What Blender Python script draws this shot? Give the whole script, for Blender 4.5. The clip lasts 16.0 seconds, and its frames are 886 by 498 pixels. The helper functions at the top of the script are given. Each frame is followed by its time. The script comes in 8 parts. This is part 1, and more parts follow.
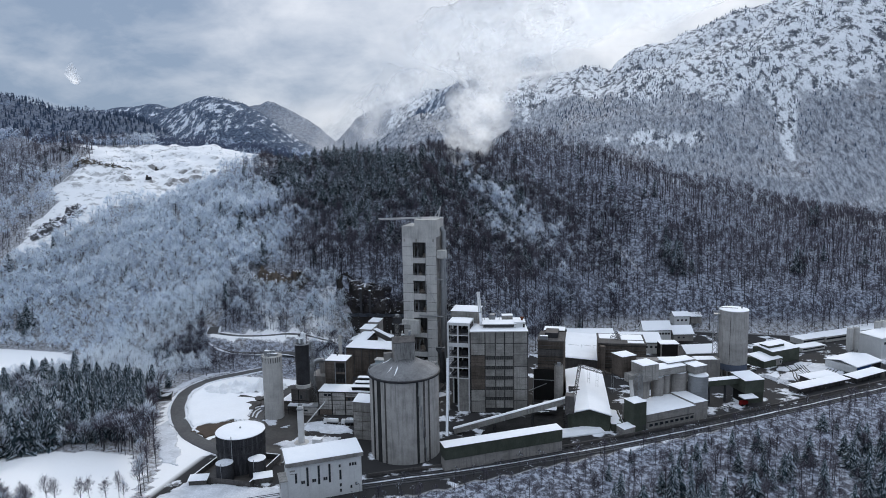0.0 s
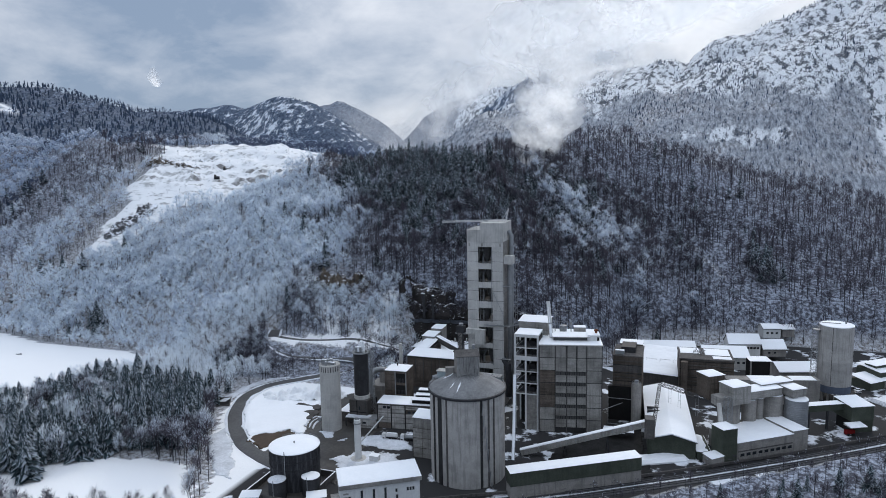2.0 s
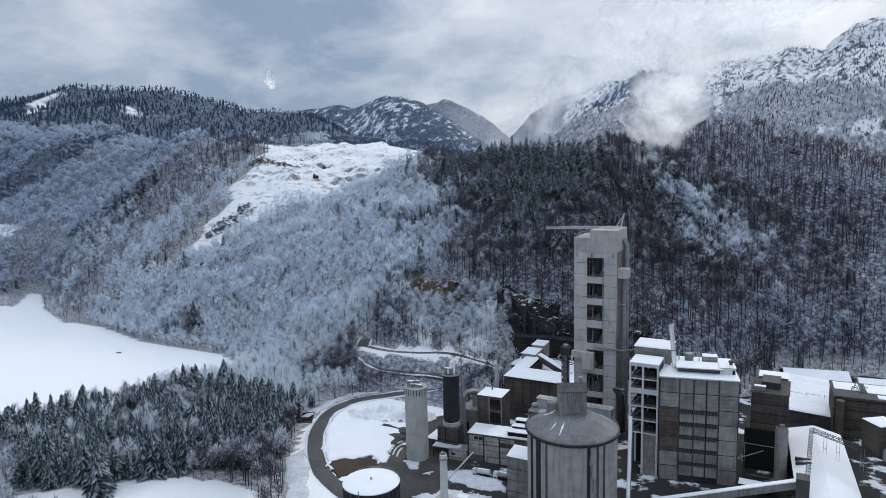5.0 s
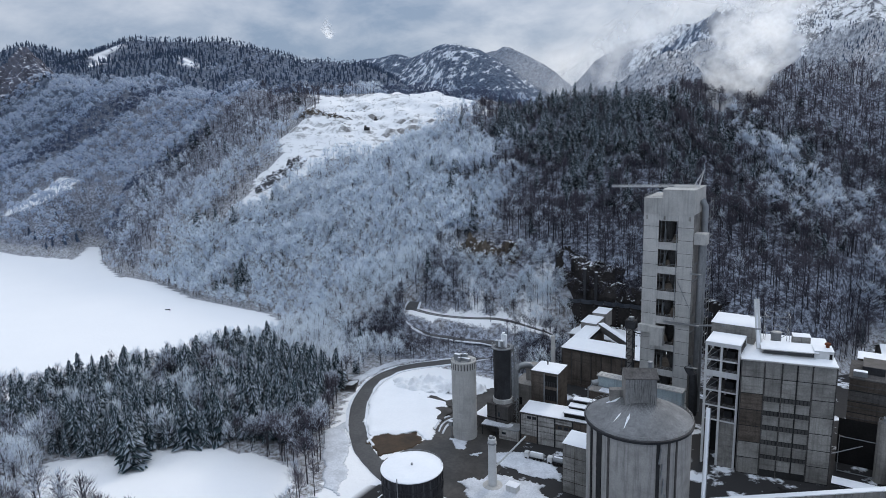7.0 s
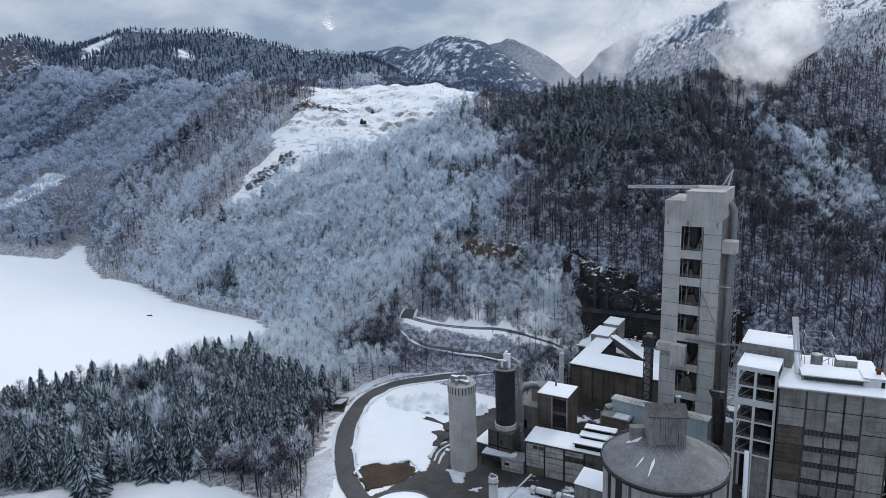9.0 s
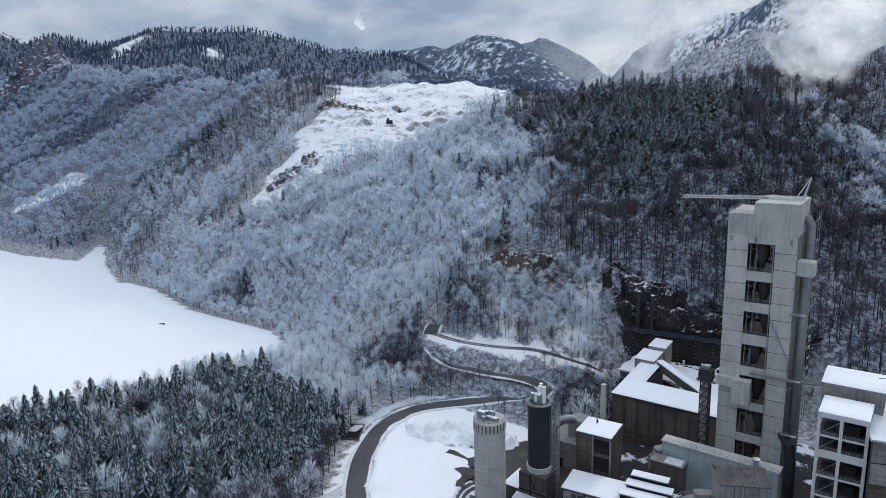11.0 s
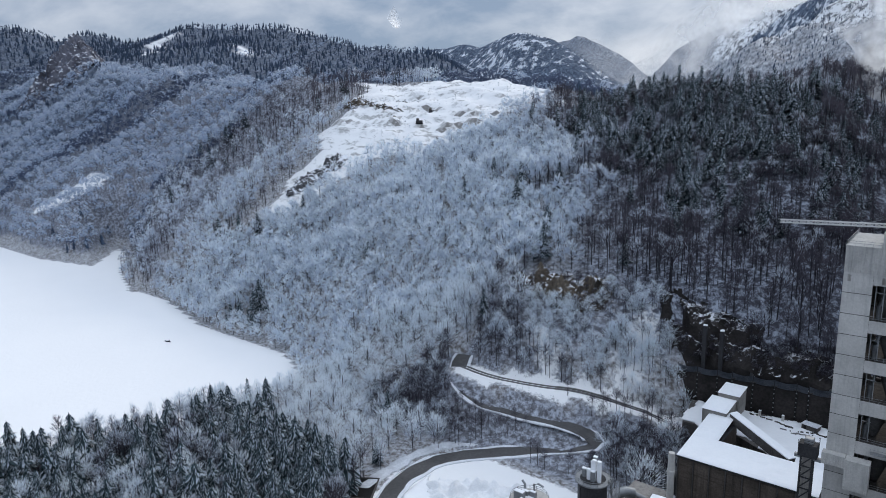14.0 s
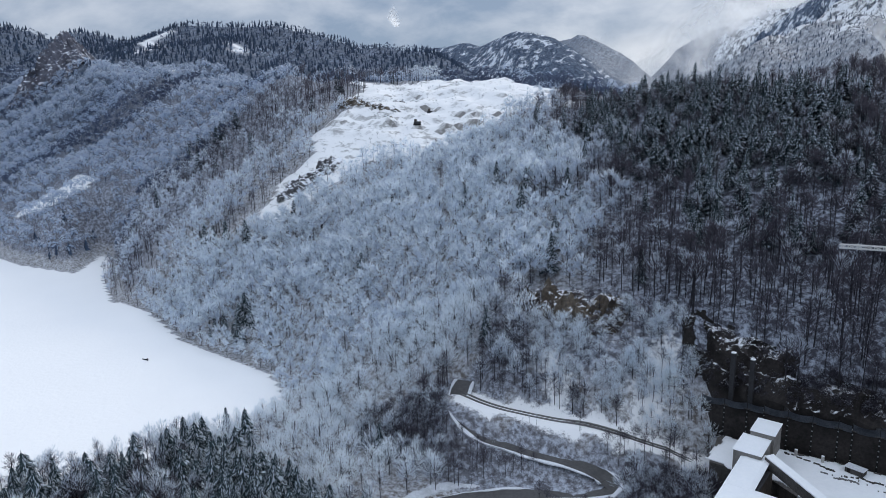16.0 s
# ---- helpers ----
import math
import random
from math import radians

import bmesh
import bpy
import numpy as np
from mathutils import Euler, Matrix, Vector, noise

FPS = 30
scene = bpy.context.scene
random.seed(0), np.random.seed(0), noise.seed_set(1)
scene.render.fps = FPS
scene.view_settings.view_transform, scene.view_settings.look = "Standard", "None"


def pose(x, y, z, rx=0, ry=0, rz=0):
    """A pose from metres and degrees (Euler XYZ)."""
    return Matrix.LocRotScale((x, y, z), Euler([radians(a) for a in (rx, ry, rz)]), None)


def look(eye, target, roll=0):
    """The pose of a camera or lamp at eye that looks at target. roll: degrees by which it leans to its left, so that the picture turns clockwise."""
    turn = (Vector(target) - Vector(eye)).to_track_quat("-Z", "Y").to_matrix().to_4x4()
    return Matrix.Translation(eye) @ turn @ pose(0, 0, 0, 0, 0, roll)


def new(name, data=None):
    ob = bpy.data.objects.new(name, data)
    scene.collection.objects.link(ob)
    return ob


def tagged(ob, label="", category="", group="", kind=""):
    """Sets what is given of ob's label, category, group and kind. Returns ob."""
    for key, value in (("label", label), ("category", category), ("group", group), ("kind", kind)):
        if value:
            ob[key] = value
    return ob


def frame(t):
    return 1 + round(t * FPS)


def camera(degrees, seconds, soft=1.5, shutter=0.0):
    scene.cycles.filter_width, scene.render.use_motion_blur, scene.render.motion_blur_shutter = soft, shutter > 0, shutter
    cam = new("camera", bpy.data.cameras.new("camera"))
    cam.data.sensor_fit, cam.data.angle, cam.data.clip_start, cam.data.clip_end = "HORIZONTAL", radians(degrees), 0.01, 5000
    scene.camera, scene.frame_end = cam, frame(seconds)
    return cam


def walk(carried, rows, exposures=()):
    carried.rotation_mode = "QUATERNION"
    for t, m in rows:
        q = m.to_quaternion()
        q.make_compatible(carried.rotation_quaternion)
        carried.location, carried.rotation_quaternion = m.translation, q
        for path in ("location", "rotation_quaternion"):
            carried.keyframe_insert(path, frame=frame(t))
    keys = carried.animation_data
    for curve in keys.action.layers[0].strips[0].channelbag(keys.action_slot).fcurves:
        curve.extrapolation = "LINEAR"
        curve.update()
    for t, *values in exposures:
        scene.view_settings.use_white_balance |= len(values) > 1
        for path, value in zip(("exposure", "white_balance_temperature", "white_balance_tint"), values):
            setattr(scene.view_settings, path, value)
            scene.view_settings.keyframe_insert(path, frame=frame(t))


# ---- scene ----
cam = camera(67.60, 16.0, soft=0.9)
# seconds, x, y, z, yaw, pitch, roll
PATH = [
    (0, 124.47, -402.26, 148.49, 13.638, -7.464, -0.939),
    (0.5, 122.96, -396.52, 148.83, 14.787, -7.489, -0.982),
    (1, 121.16, -390.67, 148.85, 16.299, -7.486, -0.999),
    (1.5, 119.61, -384.31, 148.91, 17.851, -7.462, -1.038),
    (2, 117.88, -377.37, 149.04, 19.436, -7.498, -1.119),
    (2.5, 115.85, -370.50, 148.90, 20.925, -7.511, -1.129),
    (3, 113.55, -363.69, 148.93, 22.403, -7.508, -1.142),
    (3.5, 111.09, -356.50, 148.96, 23.974, -7.515, -1.115),
    (4, 108.54, -348.90, 148.82, 25.555, -7.479, -1.142),
    (4.5, 106.13, -341.65, 148.81, 27.036, -7.441, -1.163),
    (5, 103.72, -333.90, 149.06, 28.564, -7.477, -1.387),
    (7.5, 87.01, -296.01, 148.84, 34.143, -11.999, -1.846),
    (8, 83.16, -288.55, 148.89, 34.119, -12.035, -1.875),
    (8.5, 78.94, -280.92, 148.77, 34.102, -12.058, -1.900),
    (9, 74.53, -273.29, 148.51, 34.103, -12.085, -1.893),
    (11.5, 51.67, -237.80, 147.31, 37.683, -11.942, -1.724),
    (12, 46.83, -230.99, 147.40, 38.608, -11.927, -1.689),
    (12.5, 42.00, -224.21, 147.63, 39.336, -11.953, -1.709),
    (13, 37.17, -217.58, 147.30, 39.558, -11.901, -1.618),
    (13.5, 32.03, -210.93, 147.17, 39.529, -11.910, -1.553),
    (14, 27.18, -204.41, 147.46, 39.564, -11.954, -1.551),
    (14.5, 22.59, -198.58, 148.68, 39.546, -12.048, -1.550),
    (15, 17.46, -192.23, 148.55, 39.526, -12.010, -1.485),
    (15.5, 12.45, -186.10, 148.37, 39.504, -11.958, -1.417),
    (16, 7.59, -179.24, 148.64, 39.558, -12.035, -1.485),
]
walk(cam, [(t, Matrix.Translation((x, y, z)) @ (pose(0, 0, 0, 0, 0, yaw) @ pose(0, 0, 0, 90 + p) @ pose(0, 0, 0, 0, 0, r))) for t, x, y, z, yaw, p, r in PATH])

# ---- world, sun, exposure ----
SUN_AZIMUTH, SUN_HEIGHT = radians(-4), radians(30)      # from +y, towards -x; above the horizon
world = bpy.data.worlds.new("world")
scene.world = world
world.use_nodes = True
wn, wl = world.node_tree.nodes, world.node_tree.links
wn.clear()


def wnode(kind, **values):
    n = wn.new(kind)
    for key, value in values.items():
        n.inputs[key].default_value = value
    return n


def wmath(op, a, b=0.0, c=0.0, clamp=False):
    n = wn.new("ShaderNodeMath")
    n.operation, n.use_clamp = op, clamp
    for k, v in enumerate((a, b, c)):
        if hasattr(v, "links"):
            wl.new(v, n.inputs[k])
        else:
            n.inputs[k].default_value = v
    return n.outputs[0]


def wmix(f, a, b):
    n = wn.new("ShaderNodeMix")
    n.data_type = "RGBA"
    for k, v in ((0, f), (6, a), (7, b)):
        if hasattr(v, "links"):
            wl.new(v, n.inputs[k])
        else:
            n.inputs[k].default_value = v
    return n.outputs[2]


sky = wn.new("ShaderNodeTexSky")
sky.sky_type, sky.sun_disc = "NISHITA", False
sky.sun_elevation, sky.sun_rotation = SUN_HEIGHT, -SUN_AZIMUTH
sky_dim = wn.new("ShaderNodeVectorMath")
sky_dim.operation = "SCALE"
sky_dim.inputs[3].default_value = 0.1
wl.new(sky.outputs[0], sky_dim.inputs[0])
coord = wn.new("ShaderNodeTexCoord")
split = wn.new("ShaderNodeSeparateXYZ")
wl.new(coord.outputs["Generated"], split.inputs[0])
# the cloud deck: the view direction carried to a plane overhead
lift = wmath("ADD", wmath("MAXIMUM", split.outputs[2], 0.0), 0.42)
deck = wn.new("ShaderNodeCombineXYZ")
wl.new(wmath("DIVIDE", split.outputs[0], lift), deck.inputs[0])
wl.new(wmath("DIVIDE", split.outputs[1], lift), deck.inputs[1])
big = wnode("ShaderNodeTexNoise", Scale=1.9, Detail=8.0, Roughness=0.55, Distortion=0.25)
wl.new(deck.outputs[0], big.inputs["Vector"])
fine = wnode("ShaderNodeTexNoise", Scale=4.5, Detail=6.0, Roughness=0.6, Distortion=0.5)
wl.new(deck.outputs[0], fine.inputs["Vector"])
# thinner, brighter cloud towards the hidden sun
sun_dir = Vector((-math.sin(SUN_AZIMUTH) * math.cos(SUN_HEIGHT), math.cos(SUN_AZIMUTH) * math.cos(SUN_HEIGHT), math.sin(SUN_HEIGHT)))
toward = wn.new("ShaderNodeVectorMath")
toward.operation = "DOT_PRODUCT"
wl.new(coord.outputs["Generated"], toward.inputs[0])
toward.inputs[1].default_value = sun_dir
glow = wmath("POWER", wmath("MAXIMUM", toward.outputs["Value"], 0.0), 9.0)
mass = wmath("ADD", wmath("MULTIPLY", big.outputs[0], 0.75), wmath("MULTIPLY", fine.outputs[0], 0.25))
mass = wmath("ADD", wmath("MULTIPLY", wmath("SUBTRACT", mass, 0.455), 3.6), wmath("MULTIPLY", glow, 0.75), clamp=True)
cloud = wmix(mass, (0.255, 0.340, 0.480, 1), (0.76, 0.800, 0.885, 1))
cloud = wmix(wmath("MULTIPLY", glow, wmath("MULTIPLY", mass, 0.5), clamp=True), cloud, (1.36, 1.40, 1.45, 1))
cloud = wmix(wmath("MULTIPLY", wmath("SUBTRACT", split.outputs[2], 0.22), 1.8, clamp=True), cloud, (0.400, 0.452, 0.534, 1))
whole = wmix(0.93, sky_dim.outputs[0], cloud)
# an overcast sky is brighter overhead than at the horizon
over = wn.new("ShaderNodeVectorMath")
over.operation = "SCALE"
wl.new(whole, over.inputs[0])
wl.new(wmath("ADD", 1.03, wmath("MULTIPLY", wmath("MAXIMUM", wmath("SUBTRACT", split.outputs[2], 0.22), 0.0), 1.9)), over.inputs[3])
whole = over.outputs[0]
back = wnode("ShaderNodeBackground", Strength=1.0)
wl.new(whole, back.inputs[0])
wl.new(back.outputs[0], wn.new("ShaderNodeOutputWorld").inputs[0])

sun = new("sun", bpy.data.lights.new("sun", "SUN"))
sun.data.energy, sun.data.angle, sun.data.color = 1.0, radians(14), (1.0, 0.95, 0.88)
sun.matrix_basis = look(sun_dir * 100, (0, 0, 0))

# ---- materials ----
def material(name, base, dark=None, rough=0.8, grain=1.0, stain=0.12, bump=0.2, metal=0.0, snow=0.0, streak=0.0, streak_color=(0.05, 0.05, 0.055), per_object=0.0, streak_scale=0.9, snow_scale=0.6, gloss=0.06, sheer=0.0, band=0.0):
    """A worn surface: grain and stains at two scales, streaks that run down walls, snow that lies on what faces up."""
    m = bpy.data.materials.new(name)
    m.use_nodes = True
    nodes, links = m.node_tree.nodes, m.node_tree.links
    bsdf = nodes["Principled BSDF"]
    dark = dark or tuple(c * 0.6 for c in base)

    def node(kind, **values):
        n = nodes.new(kind)
        for key, value in values.items():
            n.inputs[key].default_value = value
        return n

    def mixed(f, a, b):
        n = nodes.new("ShaderNodeMix")
        n.data_type = "RGBA"
        for k, v in ((0, f), (6, a), (7, b)):
            if hasattr(v, "links"):
                links.new(v, n.inputs[k])
            else:
                n.inputs[k].default_value = (*v, 1) if isinstance(v, tuple) and len(v) == 3 else v
        return n.outputs[2]

    def ramp(value, lo, hi, top=1.0):
        n = node("ShaderNodeMapRange")
        links.new(value, n.inputs[0])
        n.inputs[1].default_value, n.inputs[2].default_value, n.inputs[4].default_value = lo, hi, top
        return n.outputs[0]

    where = nodes.new("ShaderNodeNewGeometry").outputs["Position"]

    def noise_at(scale, detail=4.0, stretch=None, source=where):
        n = node("ShaderNodeTexNoise", Scale=scale, Detail=detail, Roughness=0.6)
        if stretch:
            v = nodes.new("ShaderNodeVectorMath")
            v.operation = "MULTIPLY"
            links.new(source, v.inputs[0])
            v.inputs[1].default_value = stretch
            source = v.outputs[0]
        links.new(source, n.inputs["Vector"])
        return n.outputs[0]

    fine, wide = noise_at(grain * 1.7), noise_at(grain * 0.16)
    color = mixed(ramp(fine, 0.35, 0.7, 0.75), tuple(base), tuple(dark))
    color = mixed(ramp(wide, 0.42, 0.66, stain * 4), color, tuple(c * 0.55 for c in dark))
    if streak:
        s = noise_at(streak_scale, 6.0, (1, 1, 0.06))
        color = mixed(ramp(s, 0.5, 0.72, streak), color, tuple(streak_color))
    if band:
        # level tide-marks and peeled strips
        color = mixed(ramp(noise_at(0.8, 6.0, (0.10, 0.10, 1.0)), 0.52, 0.66, band), color, tuple(streak_color))
    if per_object:
        r = nodes.new("ShaderNodeObjectInfo").outputs["Random"]
        h = node("ShaderNodeHueSaturation")
        links.new(color, h.inputs["Color"])
        links.new(ramp(r, 0, 1, 1), h.inputs["Value"])
        v = nodes.new("ShaderNodeMapRange")
        links.new(r, v.inputs[0])
        v.inputs[3].default_value, v.inputs[4].default_value = 1 - per_object, 1 + per_object
        links.new(v.outputs[0], h.inputs["Value"])
        color = h.outputs[0]
    if snow:
        geo = nodes.new("ShaderNodeNewGeometry")
        n = nodes.new("ShaderNodeSeparateXYZ")
        links.new(geo.outputs["Normal"], n.inputs[0])
        add = nodes.new("ShaderNodeMath")
        add.operation = "ADD"
        links.new(n.outputs[2], add.inputs[0])
        sub = nodes.new("ShaderNodeMath")
        sub.operation = "MULTIPLY_ADD"
        links.new(noise_at(snow_scale, 5.0), sub.inputs[0])
        sub.inputs[1].default_value, sub.inputs[2].default_value = 1.4, -0.7
        links.new(sub.outputs[0], add.inputs[1])
        color = mixed(ramp(add.outputs[0], 1.0 - snow, 1.25 - snow), color, (0.80, 0.82, 0.86))
    links.new(color, bsdf.inputs["Base Color"])
    bsdf.inputs["Roughness"].default_value = rough
    bsdf.inputs["Metallic"].default_value = metal
    bsdf.inputs["Specular IOR Level"].default_value = gloss
    if bump:
        b = node("ShaderNodeBump", Strength=bump, Distance=0.15)
        links.new(fine, b.inputs["Height"])
        links.new(b.outputs[0], bsdf.inputs["Normal"])
    if sheer:
        # fine twigs and ice crystals let light through
        behind, both = nodes.new("ShaderNodeBsdfTranslucent"), nodes.new("ShaderNodeMixShader")
        links.new(color, behind.inputs["Color"])
        both.inputs[0].default_value = sheer
        links.new(bsdf.outputs[0], both.inputs[1])
        links.new(behind.outputs[0], both.inputs[2])
        links.new(both.outputs[0], nodes["Material Output"].inputs["Surface"])
    return m


SNOW = material("snow", (0.90, 0.91, 0.93), (0.85, 0.87, 0.90), 0.6, 0.5, 0.02, 0.25)
DIRTY_SNOW = material("trodden snow", (0.74, 0.76, 0.80), (0.50, 0.52, 0.56), 0.65, 0.8, 0.1, 0.4)
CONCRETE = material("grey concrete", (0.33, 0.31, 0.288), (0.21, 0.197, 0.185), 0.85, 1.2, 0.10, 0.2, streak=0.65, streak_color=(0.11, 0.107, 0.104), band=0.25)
SILO_CONCRETE = material("weathered silo concrete", (0.47, 0.45, 0.425), (0.35, 0.335, 0.32), 0.85, 1.2, 0.10, 0.2, streak=0.6, streak_color=(0.13, 0.13, 0.13))
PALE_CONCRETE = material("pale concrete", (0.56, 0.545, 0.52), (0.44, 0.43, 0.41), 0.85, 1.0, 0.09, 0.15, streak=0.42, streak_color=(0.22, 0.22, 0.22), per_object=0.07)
# Dark tone of outer walls; inside the lift tower it paints in shade.
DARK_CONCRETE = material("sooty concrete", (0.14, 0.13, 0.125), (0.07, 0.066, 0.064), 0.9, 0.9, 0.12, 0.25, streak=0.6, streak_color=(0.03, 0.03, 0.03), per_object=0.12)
PANEL = material("weathered panel", (0.36, 0.345, 0.322), (0.235, 0.225, 0.21), 0.8, 0.9, 0.14, 0.2, streak=0.6, streak_color=(0.09, 0.085, 0.08), per_object=0.16, band=0.35)
BROWN_PANEL = material("brown sheet cladding", (0.155, 0.128, 0.108), (0.078, 0.065, 0.056), 0.8, 0.9, 0.12, 0.2, streak=0.55, streak_color=(0.034, 0.030, 0.027), per_object=0.16, band=0.4)
STEEL = material("galvanised steel", (0.34, 0.35, 0.36), (0.24, 0.25, 0.26), 0.5, 1.5, 0.08, 0.1, metal=0.5)
DARK_STEEL = material("dark steel", (0.07, 0.07, 0.075), (0.035, 0.035, 0.037), 0.6, 1.5, 0.1, 0.1, metal=0.3)
WHITE_PAINT = material("white painted wall", (0.68, 0.68, 0.67), (0.58, 0.58, 0.58), 0.75, 0.8, 0.05, 0.1, streak=0.25, streak_color=(0.35, 0.35, 0.35))
GREEN_SHEET = material("olive green sheet", (0.085, 0.095, 0.075), (0.055, 0.062, 0.05), 0.6, 1.0, 0.1, 0.15, streak=0.3, per_object=0.06)
GLASS = material("window glass", (0.03, 0.035, 0.04), (0.02, 0.022, 0.025), 0.12, 1.0, 0.05, 0.0, gloss=0.6)
# Black of tyres, doors and beams; in openings it paints in the shade.
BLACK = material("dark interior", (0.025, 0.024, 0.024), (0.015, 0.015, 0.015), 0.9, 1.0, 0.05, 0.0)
ASPHALT = material("wet asphalt", (0.092, 0.084, 0.077), (0.042, 0.038, 0.036), 0.45, 0.35, 0.22, 0.2, gloss=0.25)
ROAD_ASPHALT = material("damp grey asphalt", (0.115, 0.112, 0.112), (0.070, 0.069, 0.070), 0.6, 0.5, 0.10, 0.15, gloss=0.15)
BLUE_BAND = material("blue grey paint", (0.13, 0.15, 0.20), (0.10, 0.12, 0.16), 0.7, 1.0, 0.08, 0.1, streak=0.3)
BLUE_PAINT = material("blue paint", (0.03, 0.08, 0.22), (0.02, 0.05, 0.15), 0.5, 1.0, 0.08, 0.1)
BARK = material("bark", (0.055, 0.053, 0.062), (0.03, 0.029, 0.035), 0.95, 2.0, 0.1, 0.0)
# Wood colours lean blue, most in the far ones, to stand in for haze.
TWIG = material("bare twigs", (0.118, 0.112, 0.138), (0.072, 0.067, 0.085), 0.95, 0.2, 0.1, 0.0, sheer=0.5)
RIME = material("rimed twigs", (0.640, 0.705, 0.800), (0.470, 0.520, 0.610), 0.95, 0.1, 0.05, 0.0, sheer=0.5)
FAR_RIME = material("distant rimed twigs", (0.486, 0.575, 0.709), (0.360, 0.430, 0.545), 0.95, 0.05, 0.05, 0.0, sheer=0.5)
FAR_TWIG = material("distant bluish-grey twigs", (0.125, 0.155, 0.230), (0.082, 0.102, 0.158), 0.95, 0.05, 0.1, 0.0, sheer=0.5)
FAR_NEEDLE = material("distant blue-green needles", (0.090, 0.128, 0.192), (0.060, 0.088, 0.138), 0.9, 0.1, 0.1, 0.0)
FROST = material("snow-covered twigs", (0.860, 0.915, 0.950), (0.740, 0.800, 0.880), 0.9, 0.08, 0.04, 0.0, sheer=0.5)
DUSTED = material("snow-dusted branches", (0.790, 0.860, 0.947), (0.583, 0.640, 0.717), 0.9, 0.3, 0.1, 0.0, sheer=0.5)
NEEDLE = material("dark spruce needles", (0.060, 0.088, 0.100), (0.034, 0.052, 0.060), 0.9, 0.5, 0.1, 0.0)
ROCK = material("rock face", (0.20, 0.165, 0.13), (0.045, 0.04, 0.037), 0.95, 0.5, 0.2, 0.9, snow=0.40, snow_scale=0.45)
BRUSH_ROCK = material("dark overgrown rock", (0.055, 0.049, 0.047), (0.02, 0.019, 0.019), 0.95, 0.5, 0.2, 0.9, snow=0.22, snow_scale=0.5)
GREY_ROCK = material("grey rock with snow", (0.15, 0.147, 0.155), (0.06, 0.06, 0.064), 0.95, 0.3, 0.16, 0.8, snow=0.55, snow_scale=0.3)
PEAK_ROCK = material("grey crag rock dusted with snow", (0.19, 0.19, 0.225), (0.09, 0.092, 0.112), 0.95, 0.10, 0.25, 0.8, snow=0.42, snow_scale=0.22)
STREAKED = material("rain-streaked plaster", (0.52, 0.50, 0.475), (0.36, 0.345, 0.325), 0.85, 1.6, 0.16, 0.2, streak=0.6, streak_color=(0.07, 0.062, 0.056), streak_scale=1.6, band=0.75)
BELT_SHADE = material("black spilt clinker", (0.035, 0.034, 0.034), (0.018, 0.018, 0.018), 0.9, 0.8, 0.15, 0.4)
LOUVRE = material("dark louvre", (0.105, 0.102, 0.10), (0.06, 0.058, 0.057), 0.7, 1.5, 0.1, 0.1)
VESSEL = material("dusty grey vessel", (0.16, 0.155, 0.15), (0.085, 0.082, 0.08), 0.7, 1.0, 0.15, 0.1, streak=0.5)
JOINT = material("dark joint", (0.05, 0.05, 0.05), (0.03, 0.03, 0.03), 0.9, 1.5, 0.1, 0.0)

# ---- terrain: one sheet from the plant yard to the horizon ----
# each crest: line of (x, y, z), half-width on the near side and on the far side, power of the slope
CRESTS = [
    ([(-300, 300, 142), (-173, 285, 151), (-86, 275, 152), (-20, 395, 176), (60, 440, 165), (214, 420, 118), (330, 430, 88), (520, 500, 55), (900, 700, 40)], 275, 330, 1.0),
    ([(-640, 420, 185), (-500, 400, 178), (-380, 410, 168), (-270, 420, 152)], 350, 300, 1.6),
    ([(-620, 330, 188), (-850, 330, 200), (-1043, 330, 205), (-1303, 362, 240), (-1700, 420, 235)], 290, 300, 1.0),
    ([(-640, 330, 190), (-565, 245, 118), (-525, 140, 40)], 120, 120, 1.0),
    ([(-2600, 0, 300), (-1965, 145, 327), (-1843, 434, 361), (-1766, 501, 338), (-1597, 636, 330), (-1479, 644, 338), (-1269, 784, 350), (-1100, 831, 312), (-847, 865, 248), (-634, 893, 160), (-480, 950, 90)], 760, 700, 1.0),
    ([(-2900, 2500, 440), (-2408, 2800, 478), (-2320, 2869, 500), (-2160, 2960, 450)], 900, 700, 1.0),
    ([(-2080, 2490, 380), (-1979, 2562, 436), (-1909, 2611, 476), (-1851, 2650, 516), (-1769, 2703, 520), (-1673, 2759, 488), (-1613, 2793, 440), (-1552, 2826, 382), (-1503, 2851, 324), (-1428, 2888, 235)], 640, 700, 1.25),
    ([(-2200, 3330, 520), (-1974, 3451, 538), (-1931, 3474, 560), (-1812, 3535, 490), (-1693, 3592, 418), (-1602, 3632, 340), (-1480, 3690, 200)], 900, 700, 1.0),
    ([(-1640, 3830, 280), (-1587, 3854, 352), (-1498, 3889, 460), (-1365, 3936, 552), (-1232, 3979, 590), (-1085, 4021, 640), (-700, 4100, 720)], 900, 600, 1.0),
    ([(-860, 2520, 150), (-807, 2540, 250), (-752, 2557, 342), (-698, 2572, 405), (-589, 2580, 478), (-500, 2520, 525), (-400, 2420, 495), (-300, 2330, 500)], 560, 900, 1.0),
    ([(-640, 2340, 90), (-480, 2310, 320), (-330, 2262, 500), (-24, 2243, 517), (183, 2197, 528), (378, 2185, 582), (647, 2144, 662), (981, 2052, 760), (1500, 1900, 900), (2400, 1300, 900), (2900, 600, 700)], 1150, 900, 1.25),
    ([(150, 2200, 520), (330, 1750, 300), (420, 1300, 120)], 380, 380, 1.0),
    ([(900, 2080, 740), (880, 1600, 400), (900, 1150, 140)], 420, 420, 1.0),
]


